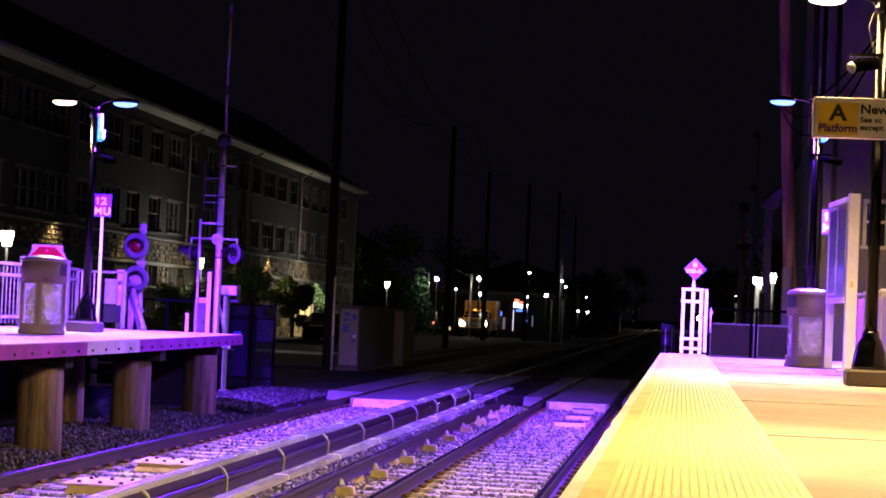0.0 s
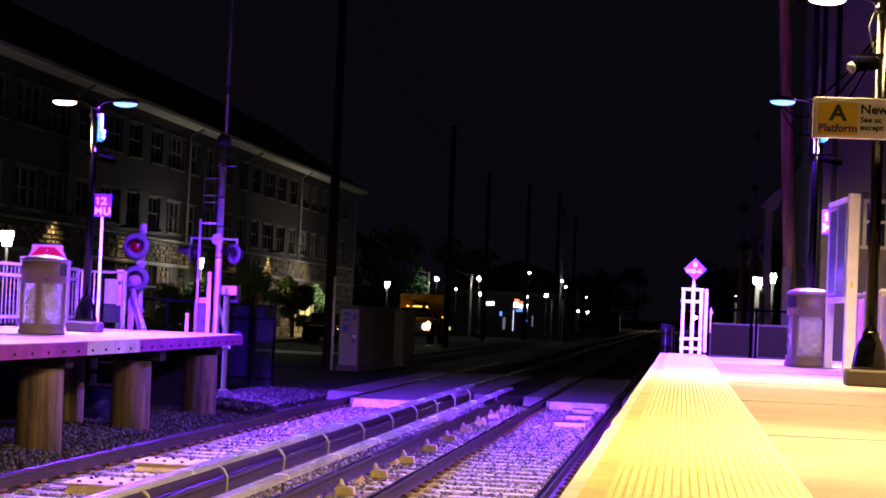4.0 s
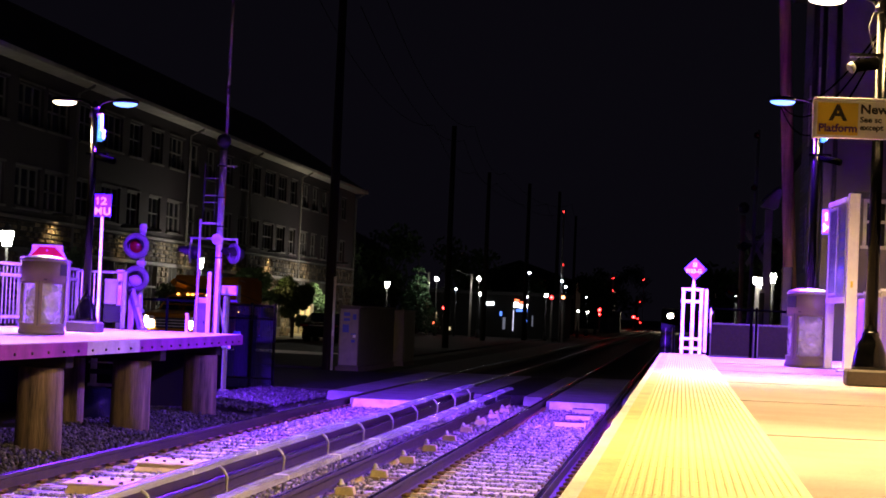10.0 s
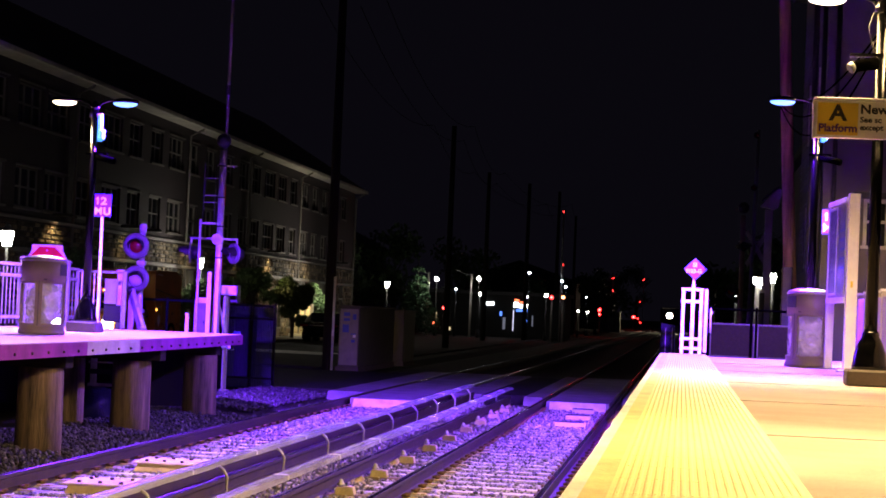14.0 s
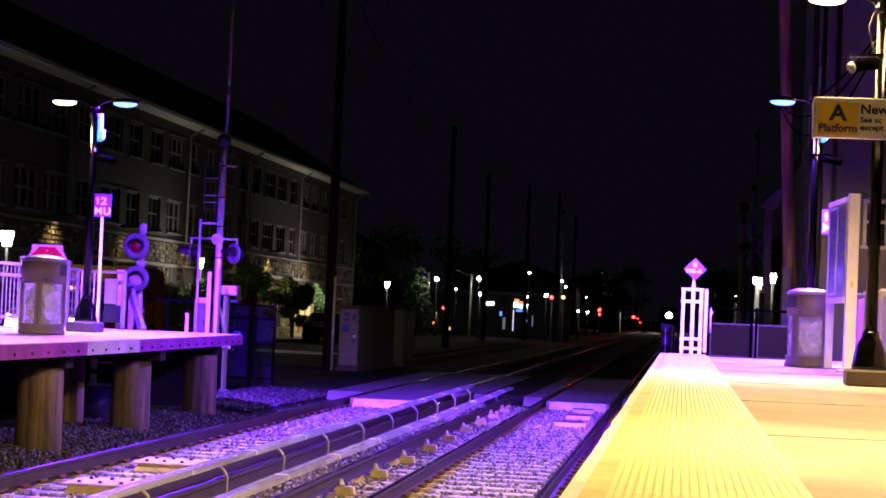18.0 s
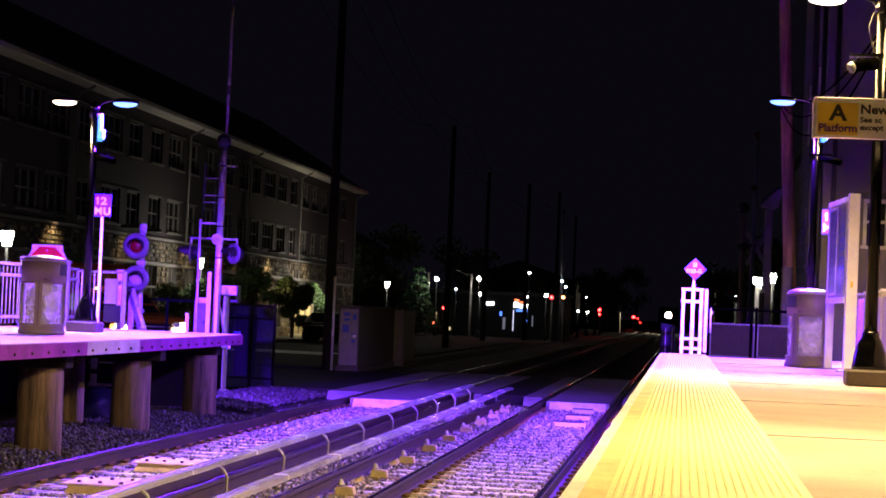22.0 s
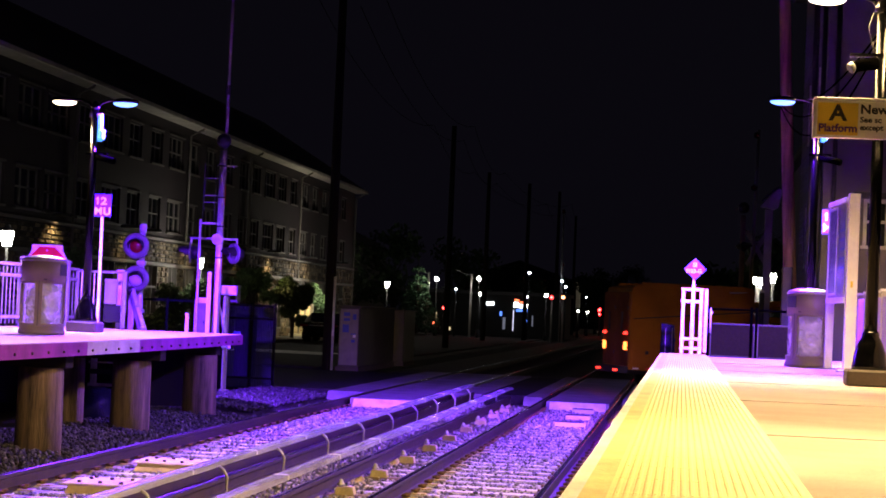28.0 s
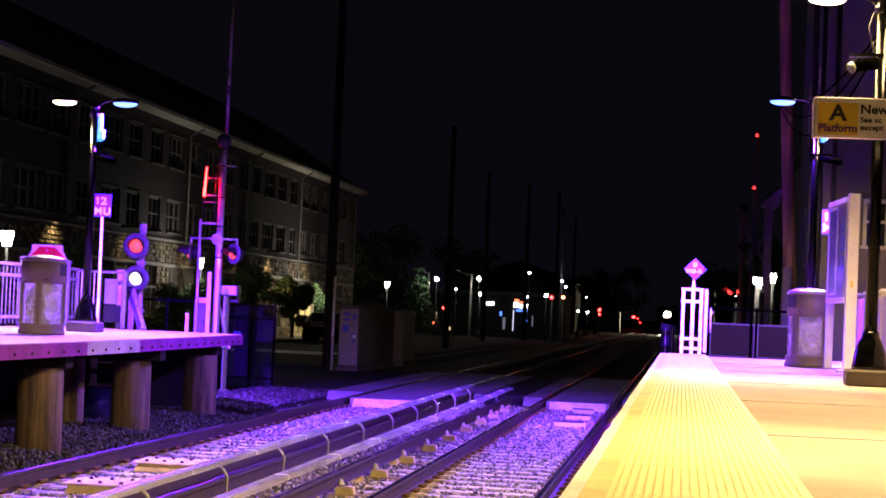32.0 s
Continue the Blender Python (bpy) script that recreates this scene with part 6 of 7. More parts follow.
win = part("window", boxes((0.72, 1.62, 0.14, 0.15, 3.30, 4.16)), DARKGLASS, rb)
part("frame", boxes((0.72, 0.79, 0.05, 0.14, 3.30, 4.16), (1.55, 1.62, 0.05, 0.14, 3.30, 4.16), (1.13, 1.21, 0.05, 0.14, 3.30, 4.16), (0.79, 1.55, 0.05, 0.14, 3.72, 3.77), (0.79, 1.55, 0.05, 0.14, 4.09, 4.16)), PALEPOST, win, "pale sash frame")
part("sill", boxes((0.68, 1.66, -0.06, 0.04, 3.24, 3.30)), PALEPOST, win)
part("head", boxes((0.50, 1.84, -0.08, 0.0, 4.17, 4.28), bev=0.01), MATTEBLACK, win, "dark projecting head")
for z0, z1 in ((0, 3.0), (4.3, 5.6), (6.9, 9.0)):
    part("side_wall", boxes((0.02, 0.3, 0.3, 8.0, z0, z1)), BOARDING, rb)
RW = [(2.0, 2.9), (5.2, 6.1)]
for z0, z1 in ((3.0, 4.3), (5.6, 6.9)):
    y = 0.3
    for a, b in RW + [(8.0, 8.0)]:
        part("side_pier", boxes((0.02, 0.3, y, a, z0, z1)), BOARDING, rb)
        y = b
    for a, b in RW:
        wd = part("window", boxes((0.12, 0.13, a, b, z0, z1)), DARKGLASS, rb)
        part("frame", boxes((0.0, 0.12, a, a + 0.08, z0, z1), (0.0, 0.12, b - 0.08, b, z0, z1), (0.0, 0.12, a + 0.08, b - 0.08, z0, z0 + 0.08), (0.02, 0.12, a + 0.08, b - 0.08, (z0 + z1) / 2, (z0 + z1) / 2 + 0.05)), PALEPOST, wd)
CLAP = {}
for k in range(68):
    z = 0.2 + k * 0.13
    y = 0.05
    holes = [r for r in RW if 2.9 < z < 4.3 or 5.5 < z < 6.9]
    for a, b in holes + [(8.0, 8.0)]:
        n = round(a - y, 3)
        if n not in CLAP:
            bm = bmesh.new()
            prism(bm, [(0.018, 0.0), (-0.022, 0.0), (-0.004, 0.135), (0.018, 0.135)], 0, n)
            CLAP[n] = mesh_of("board", bm, BOARDING)
        piece("board", CLAP[n], rb, pose(0, y, z))
        y = b
part("corner_board", boxes((-0.03, 0.10, -0.03, 0.05, 0, 9)), BOARDING, rb)
part("far_wall", boxes((0.3, 8, 7.7, 8.0, 0, 9)), BOARDING, rb)
part("roof", boxes((-0.3, 8.3, -0.3, 8.3, 9.0, 9.25), bev=0.03), ROOF, rb)
for x in (-0.10, 0.16):
    part("downpipe", tubes(((x, -0.08, 0), (x, -0.08, 9), 0.045), n=8), MATTEBLACK, rb, "dark downpipe")
rb2 = thing("shop_beyond_crossing", (4.3, 66.0, 0), "dark shop building beyond the crossing", "building")
part("wall", boxes((0, 9, 0, 22, 0, 8)), STUCCO, rb2)
part("roof", boxes((-0.3, 9.3, -0.3, 22.3, 8, 8.3)), ROOF, rb2)
for k in range(4):
    part("window", boxes((-0.04, 0.02, 2 + k * 5, 4 + k * 5, 1.0, 2.8)), DARKGLASS, rb2)
# ---- moving vehicles ----
def wheel(name, parent, at, r, w, side, rim_share=0.62, metal=RIM):
    """Wheel in its own space, so that it can roll; side: where its outer face looks."""
    q = rim_share
    o = part(name, made(lathe, [(r * q, -w / 2), (r * 0.93, -w / 2), (r, -w / 2 + 0.03), (r, w / 2 - 0.03), (r * 0.93, w / 2), (r * q, w / 2)], n=28, axis="Y"), TYRE, parent)
    o.matrix_basis = pose(*at)
    bm = bmesh.new()
    s = side
    lathe(bm, [(r * (q + 0.02), s * (w / 2 - 0.02)), (r * q, s * (w / 2 + 0.024)), (r * (q - 0.06), s * (w / 2 + 0.014)), (r * 0.24, s * (w / 2 + 0.006)), (r * 0.20, s * (w / 2 + 0.03)), (r * 0.05, s * (w / 2 + 0.035))], n=20, axis="Y")
    part("rim", bm, metal, o, "pale steel rim")
    part("hub", made(lathe, [(r * 0.21, s * (w / 2 + 0.034)), (r * 0.19, s * (w / 2 + 0.060)), (r * 0.03, s * (w / 2 + 0.066))], n=16, axis="Y"), MATTEBLACK, o, "dark hub cap")
    for k in range(8):
        a = k * math.pi / 4
        c = (math.cos(a) * r * (q - 0.17), s * (w / 2 + 0.006), math.sin(a) * r * (q - 0.17))
        part("wheel_hole", made(ball, c, 0.026, 0.02, 0.026, 6, 5), MATTEBLACK, o)
    return o


G_TAILAMBER = glow("glow_tail_orange", (1.0, 0.22, 0.04), 5)


def utility_truck(at, turn, label):
    """Orange crew-cab utility truck with a tall box body and a boom over the cab; forward is +x."""
    t = thing("utility_truck", at, label, "truck", turn=turn)
    W = 1.17
    # box body with wheel arches cut into its skirt
    bm = bmesh.new()
    arch = [(-2.58 + 0.50 * math.cos(math.radians(a)), 0.52 + 0.42 * math.sin(math.radians(a))) for a in range(180, -1, -20)]
    prism(bm, [(-3.80, 0.55), *arch, (-0.46, 0.55), (-0.46, 1.98), (-3.80, 1.98)], -W, W)
    body = part("box_body", bm, ORANGE, t, "orange service body")
    bm = bmesh.new()
    prism(bm, [(-3.78, 1.98), (-0.46, 1.98), (-0.47, 2.56), (-0.52, 2.63), (-0.62, 2.66), (-3.62, 2.60), (-3.74, 2.56), (-3.78, 2.44)], -W + 0.02, W - 0.02)
    part("upper_box", bm, ORANGE, t)
    for x0, x1 in ((-3.72, -3.22), (-1.92, -1.26), (-1.22, -0.52)):
        for s in (-1, 1):
            d = part("locker_door", boxes((x0, x1, s * W - 0.012, s * W + 0.012, 0.64, 1.74), bev=0.006), ORANGE, body)
            part("latch", boxes((x1 - 0.16, x1 - 0.06, s * (W + 0.012) - 0.008, s * (W + 0.012) + 0.008, 0.93, 1.01), bev=0.004), MATTEBLACK, d)
    for s in (-1, 1):
        d = part("locker_door", boxes((-3.18, -1.96, s * W - 0.012, s * W + 0.012, 1.06, 1.74), bev=0.006), ORANGE, body)
        part("latch", boxes((-2.72, -2.58, s * (W + 0.012) - 0.008, s * (W + 0.012) + 0.008, 1.27, 1.35)), MATTEBLACK, d)
        bm = bmesh.new()
        prism(bm, [(-0.92, 0.90), (-0.72, 1.10), (-0.92, 1.30), (-1.12, 1.10)], s * (W + 0.014), s * (W + 0.022))
        part("diamond_placard", bm, SIGNWHITE, body, "pale diamond placard")
        for k in range(9):
            x = -3.7 + k * 0.36
            if not -3.15 < x < -2.1:
                part("reflector_tape", boxes((x, x + 0.16, s * W + (0.001 if s > 0 else -0.006), s * W + (0.006 if s > 0 else -0.001), 0.56, 0.60)), RED if k % 2 else SIGNWHITE, body)
        part("marker_lamp", boxes((-0.66, -0.55, s * (W + 0.01) - 0.012, s * (W + 0.01) + 0.012, 1.40, 1.455)), G_AMBER, body, "amber marker lamp")
        bm = bmesh.new()
        prism(bm, [(-3.72, 1.775), (-0.50, 2.055), (-0.50, 2.085), (-3.72, 1.80)], s * (W + 0.008) - 0.007, s * (W + 0.008) + 0.007)
        part("side_groove", bm, MATTEBLACK, body)
        # Silver rail and strips stand in for highlight streaks on the box.
        part("grab_rail", tubes(((-1.15, s * (W + 0.03), 2.52), (-0.72, s * (W + 0.03), 2.54), 0.016), ((-1.15, s * (W - 0.03), 2.52), (-1.15, s * (W + 0.03), 2.52), 0.012), ((-0.72, s * (W - 0.03), 2.54), (-0.72, s * (W + 0.03), 2.54), 0.012), n=6), SILVER, body, "bright rail standing in for a highlight streak")
        part("hinge_strip", boxes((-1.10, -0.80, s * (W + 0.014) - 0.006, s * (W + 0.014) + 0.006, 1.50, 1.53)), SILVER, body)
        part("hinge_strip", boxes((-1.98, -1.72, s * (W + 0.014) - 0.006, s * (W + 0.014) + 0.006, 1.49, 1.52)), SILVER, body)
    # chassis
    part("chassis", boxes((-3.7, 3.1, -0.45, 0.45, 0.42, 0.66)), MATTEBLACK, t)
    dull = mat("truck_orange_dull", (0.22, 0.10, 0.02), 0.9, vary=0.4, scale=1.5, fine=50, bump=0.05, spec=0.0)
    for y0, y1 in ((-W + 0.01, -0.02), (0.02, W - 0.01)):
        rd = part("rear_door", boxes((-3.84, -3.802, y0, y1, 0.64, 2.44), bev=0.008), dull, t, "dull orange rear door")
        part("hinge", boxes((-3.85, -3.841, y0 + 0.04, y0 + 0.10, 0.9, 1.0), (-3.85, -3.841, y0 + 0.04, y0 + 0.10, 2.0, 2.1)), MATTEBLACK, rd)
        part("grip", boxes((-3.87, -3.841, (y0 + y1) / 2 - 0.03, (y0 + y1) / 2 + 0.03, 1.5, 1.95), bev=0.005), MATTEBLACK, rd)
    part("rear_bumper", boxes((-4.05, -3.78, -1.1, 1.1, 0.45, 0.62), bev=0.02), MATTEBLACK, t)
    for s in (-1, 1):
        part("tail_lamp", boxes((-3.88, -3.842, s * 0.98 - 0.10, s * 0.98 + 0.10, 1.02, 1.22), bev=0.01), G_TAILAMBER, t, "glowing orange-red tail lamp")
        part("tail_lamp", boxes((-3.88, -3.842, s * 0.98 - 0.12, s * 0.98 + 0.12, 1.40, 1.47), bev=0.01), G_TAIL, t, "glowing red marker lamp")
        part("reflector", boxes((-4.07, -4.05, s * 0.8 - 0.16, s * 0.8 + 0.16, 0.50, 0.55)), G_TAIL, t)
        part("mirror", boxes((1.80, 1.93, s * 1.24 - 0.10, s * 1.24 + 0.10, 1.02, 1.36), bev=0.03), GREYMETAL, t)
        part("mirror_arm", boxes((1.83, 1.90, min(s * 0.98, s * 1.2), max(s * 0.98, s * 1.2), 1.20, 1.24)), MATTEBLACK, t)
    # cab
    Wc = 1.0
    bm = bmesh.new()
    arch = [(2.58 + 0.60 * math.cos(math.radians(a)), 0.52 + 0.54 * math.sin(math.radians(a))) for a in range(180, -1, -20)]
    prism(bm, [(-0.34, 0.52), (1.85, 0.52), *arch, (3.36, 0.60), (3.42, 0.95), (3.38, 1.24), (3.30, 1.305), (3.1, 1.34), (2.10, 1.415), (1.98, 1.41), (1.94, 1.34), (-0.34, 1.34)], -Wc, Wc)
    bmesh.ops.bevel(bm, geom=[e for e in bm.edges if abs(e.verts[0].co.y - e.verts[1].co.y) < 0.01 and min(v.co.z for v in e.verts) > 1.2 and min(v.co.x for v in e.verts) > 1.97], offset=0.05, segments=2, affect="EDGES")
    cb = part("cab_body", bm, ORANGE, t, "orange crew cab and bonnet")
    bm = bmesh.new()
    ring = [(-0.34, 1.32), (2.06, 1.36), (1.78, 1.62), (1.44, 1.86), (1.26, 1.94), (0.95, 1.975), (0.0, 1.97), (-0.20, 1.93), (-0.30, 1.80)]
    v = [bm.verts.new((x, s * Wc * (0.985 - 0.165 * (z - 1.32) / 0.66 - (0.06 if z > 1.92 else 0.0)), z)) for x, z in ring for s in (-1, 1)]
    m = len(ring)
    bm.faces.new([v[2 * i] for i in range(m)])
    bm.faces.new([v[2 * i + 1] for i in range(m)])
    for i in range(m):
        j = (i + 1) % m
        bm.faces.new((v[2 * i], v[2 * j], v[2 * j + 1], v[2 * i + 1]))
    bmesh.ops.recalc_face_normals(bm, faces=bm.faces)
    part("cab_roof", bm, ORANGE, t)
    for s in (-1, 1):
        for pts in (((-0.16, 1.44), (-0.13, 1.39), (0.66, 1.39), (0.66, 1.82), (-0.08, 1.82), (-0.13, 1.79)), ((0.72, 1.39), (1.28, 1.38), (1.46, 1.325), (1.84, 1.33), (1.87, 1.37), (1.83, 1.45), (1.40, 1.79), (1.27, 1.83), (0.72, 1.82))):
            bm = bmesh.new()
            a = [bm.verts.new((x, s * (Wc * (0.98 - 0.165 * (z - 1.32) / 0.66) + 0.012), z)) for x, z in pts]
            b = [bm.verts.new((x, s * (Wc * (0.98 - 0.165 * (z - 1.32) / 0.66) - 0.01), z)) for x, z in pts]
            bm.faces.new(a)
            bm.faces.new(b[::-1])
            for i in range(len(pts)):
                bm.faces.new((a[i], b[i], b[(i + 1) % len(pts)], a[(i + 1) % len(pts)]))
            bmesh.ops.recalc_face_normals(bm, faces=bm.faces)
            part("side_window", bm, DARKGLASS, t)
        for x in (-0.16, 0.76):
            part("door_handle", boxes((x, x + 0.2, s * (Wc + 0.012) - 0.015, s * (Wc + 0.012) + 0.015, 1.18, 1.24), bev=0.008), MATTEBLACK, cb)
        for x in (-0.31, 0.69, 1.82):
            part("door_gap", boxes((x - 0.006, x + 0.006, s * Wc - 0.004, s * Wc + 0.004, 0.58, 1.30)), MATTEBLACK, cb)
        part("fender_badge", boxes((2.02, 2.26, s * (Wc + 0.004) - 0.006, s * (Wc + 0.004) + 0.006, 1.26, 1.31)), MATTEBLACK, cb)
        part("door_trim", boxes((0.04, 0.26, s * (Wc + 0.006) - 0.007, s * (Wc + 0.006) + 0.007, 1.195, 1.215), (0.38, 0.62, s * (Wc + 0.006) - 0.007, s * (Wc + 0.006) + 0.007, 1.18, 1.20)), SILVER, cb, "bright trim strip")
        part("step_bar", boxes((-0.35, 1.80, s * 0.95 - 0.08, s * 0.95 + 0.08, 0.40, 0.46), bev=0.01), MATTEBLACK, t)
        lampm = part("headlamp", boxes((3.22, 3.44, s * 0.80 - 0.17, s * 0.80 + 0.17, 0.79, 1.20), bev=0.03), SIGNWHITE, t, "large square headlamp")
        part("headlamp_lens", boxes((3.40, 3.455, s * 0.80 - 0.17, s * 0.80 + 0.17, 0.80, 1.06), (3.40, 3.455, s * 0.90 - 0.05, s * 0.90 + 0.05, 1.065, 1.19), bev=0.01), G_HEAD, lampm, "glowing headlamp lens")
        part("turn_lamp", boxes((3.24, 3.38, s * 0.985 - 0.02, s * 0.985 + 0.02, 0.98, 1.10), bev=0.01), G_AMBER, lampm)
        part("placard", boxes((3.30, 3.31, s * 0.99, s * 1.0, 0.7, 0.72)), SIGNWHITE, t)
    bm = bmesh.new()
    a = [bm.verts.new(p) for p in ((2.02, -0.90, 1.42), (2.02, 0.90, 1.42), (1.47, 0.78, 1.87), (1.47, -0.78, 1.87))]
    b = [bm.verts.new(p) for p in ((1.95, -0.90, 1.40), (1.95, 0.90, 1.40), (1.42, 0.78, 1.83), (1.42, -0.78, 1.83))]
    bm.faces.new(a)
    bm.faces.new(b[::-1])
    for i in range(4):
        bm.faces.new((a[i], b[i], b[(i + 1) % 4], a[(i + 1) % 4]))
    bmesh.ops.recalc_face_normals(bm, faces=bm.faces)
    part("windscreen", bm, DARKGLASS, t)
    part("grille", boxes((3.40, 3.45, -0.58, 0.58, 0.80, 1.16), bev=0.02), MATTEBLACK, t)
    for k in range(3):
        part("grille_bar", boxes((3.45, 3.465, -0.55, 0.55, 0.86 + k * 0.1, 0.89 + k * 0.1)), SILVER, t)
    part("front_bumper", boxes((3.40, 3.62, -1.0, 1.0, 0.46, 0.72), bev=0.04), MATTEBLACK, t, "dark front bumper")
    for yy in (-0.52, -0.17, 0.0, 0.17, 0.52):
        part("roof_marker", made(ball, (1.20, yy, 1.965), 0.055, 0.05, 0.045, 8, 6), G_AMBER, t, "amber roof marker lamp")
    part("light_bar", boxes((0.95, 1.10, -0.38, 0.38, 1.98, 2.05), bev=0.02), mat("amber_plastic", (0.55, 0.22, 0.02), 0.3, vary=0.1) if "amber_plastic" not in bpy.data.materials else bpy.data.materials["amber_plastic"], t, "unlit amber roof light bar")
    # boom and turret
    bm = bmesh.new()
    tube(bm, (-2.4, -0.40, 2.02), (2.15, -0.40, 2.385), 0.15, 0.13, 4)
    part("boom", bm, ORANGE, t, "orange boom lying over the cab")
    part("boom_rest", boxes((-0.52, -0.42, -0.4, 0.4, 0.66, 2.2)), MATTEBLACK, t)
    part("boom_saddle", boxes((-0.10, 0.06, -0.5, -0.3, 1.96, 2.10), bev=0.02), MATTEBLACK, t)
    part("roof_rail", boxes((-3.5, -0.65, W - 0.12, W - 0.08, 2.60, 2.68)), ORANGE, t)
    part("roof_rail", boxes((-3.5, -0.65, -W + 0.08, -W + 0.12, 2.60, 2.68)), ORANGE, t)
    for x, r in ((-2.58, 0.48), (2.58, 0.60)):
        for s in (-1, 1):
            yo = s * (W if x < 0 else Wc)
            pts = [(x + (r + e) * math.cos(math.radians(a)), 0.50 + (r - 0.06 + e) * math.sin(math.radians(a))) for e, rg in ((0.09, range(180, -1, -15)), (-0.01, range(0, 181, 15))) for a in rg]
            bm = bmesh.new()
            prism(bm, pts, min(yo, yo + s * 0.03), max(yo, yo + s * 0.03))
            part("arch_trim", bm, POLEBLACK, t, "black wheel-arch trim")
            part("arch_liner", boxes((x - r + 0.02, x + r - 0.02, min(yo - s * 0.42, yo - s * 0.36), max(yo - s * 0.42, yo - s * 0.36), 0.45, 0.90)), POLEBLACK, t)
    t_wheels = []
    # short rear body
    for ch in t.children_recursive:
        for v in ch.data.vertices:
            if v.co.x < 0:
                v.co.x *= 0.945
    for x in (-2.44, 2.58):
        for s in (-1, 1):
            t_wheels.append(wheel("wheel", t, (x, s * 0.93, 0.40), 0.40, 0.30 if x > 0 else 0.34, s, 0.52))
    return t, t_wheels, 0.40


def sedan(at, turn, parked=False):
    """Low black saloon; forward is +x."""
    t = thing("saloon_car", at, "dark parked saloon car beside the kerb" if parked else "low black saloon car with pale alloy wheels", "car", "cars", turn=turn)
    front, side, rear = (LENSWHITE, LENSRED, LENSRED) if parked else (G_CARHEAD, G_AMBER, G_TAIL)
    bm = bmesh.new()
    rings = []
    for x, top, w2, low in ((-2.42, 0.70, 0.62, 0.45), (-2.36, 0.86, 0.76, 0.36), (-2.15, 0.95, 0.85, 0.26), (-1.55, 0.99, 0.90, 0.22), (-0.6, 0.97, 0.915, 0.20), (0.4, 0.95, 0.915, 0.20), (1.1, 0.92, 0.90, 0.20), (1.75, 0.83, 0.86, 0.22), (2.15, 0.72, 0.78, 0.26), (2.34, 0.60, 0.62, 0.32), (2.38, 0.52, 0.50, 0.38)):
        h = top - low
        half = [(w2 * 0.80, low), (w2 * 0.94, low + 0.10 * h), (w2 * 0.985, low + 0.35 * h), (w2, low + 0.58 * h), (w2 * 0.975, low + 0.74 * h), (w2 * 0.92, low + 0.90 * h), (w2 * 0.80, low + 0.985 * h), (w2 * 0.45, low + 1.02 * h)]
        rings.append([bm.verts.new((x, -p, z)) for p, z in half] + [bm.verts.new((x, p, z)) for p, z in reversed(half)])
    for ra, rb2 in zip(rings, rings[1:]):
        for i in range(16):
            bm.faces.new((ra[i], ra[(i + 1) % 16], rb2[(i + 1) % 16], rb2[i])).smooth = True
    bm.faces.new(rings[0])
    bm.faces.new(rings[-1][::-1])
    bmesh.ops.recalc_face_normals(bm, faces=bm.faces)
    part("body", bm, CARPAINT, t)
    for x in (-1.42, 1.42):
        for q in (-1, 1):
            part("wheel_arch", made(lathe, [(0.385, q * 0.60), (0.385, q * 0.912), (0.34, q * 0.912)], (x, 0, 0.335), 22, "Y"), POLEBLACK, t, "dark wheel arch")
    bm = bmesh.new()
    rows = ((-1.95, 0.97, 0.84), (-1.05, 1.40, 0.64), (0.15, 1.42, 0.64), (1.15, 0.95, 0.84))
    a = [bm.verts.new((x, -w2, z)) for x, z, w2 in rows]
    b = [bm.verts.new((x, w2, z)) for x, z, w2 in rows]
    bm.faces.new(a)
    bm.faces.new(b[::-1])
    for i in range(4):
        bm.faces.new((a[i], b[i], b[(i + 1) % 4], a[(i + 1) % 4]))
    bmesh.ops.recalc_face_normals(bm, faces=bm.faces)
    part("cabin", bm, DARKGLASS, t, "dark glazed cabin")
    part("roof", boxes((-1.0, 0.12, -0.62, 0.62, 1.405, 1.435), bev=0.01), CARPAINT, t)
    for s in (-1, 1):
        part("headlamp", boxes((2.06, 2.34, s * 0.72 - 0.16, s * 0.72 + 0.16, 0.60, 0.72), bev=0.03), front, t, "white headlamp")
        part("side_marker", boxes((2.0, 2.3, s * 0.905 - 0.02, s * 0.905 + 0.02, 0.46, 0.52), bev=0.005), side, t, "side marker")
        part("tail_lamp", boxes((-2.41, -2.05, s * 0.74 - 0.19, s * 0.74 + 0.19, 0.76, 0.87), bev=0.02), rear, t, "red tail lamp")
        part("rear_reflector", boxes((-2.3, -2.1, s * 0.905 - 0.02, s * 0.905 + 0.02, 0.50, 0.55)), rear, t)
        part("door_handle", boxes((-0.75, -0.55, s * 0.92 - 0.015, s * 0.92 + 0.015, 0.80, 0.83)), SILVER, t)
        part("door_handle", boxes((0.3, 0.5, s * 0.92 - 0.015, s * 0.92 + 0.015, 0.79, 0.82)), SILVER, t)
        part("sill_trim", boxes((-1.0, 1.0, s * 0.915 - 0.008, s * 0.915 + 0.008, 0.28, 0.32)), SILVER, t)
        part("mirror", boxes((0.72, 0.9, s * 0.98 - 0.09, s * 0.98 + 0.09, 0.94, 1.06), bev=0.03), CARPAINT, t)
    part("boot_trim", boxes((-2.43, -2.41, -0.5, 0.5, 0.80, 0.83)), SILVER, t)
    wheels = []
    for x in (-1.42, 1.42):
        for s in (-1, 1):
            wheels.append(wheel("wheel", t, (x, s * 0.82, 0.33), 0.33, 0.22, s, metal=SIGNALGREY))
    return t, wheels, 0.33


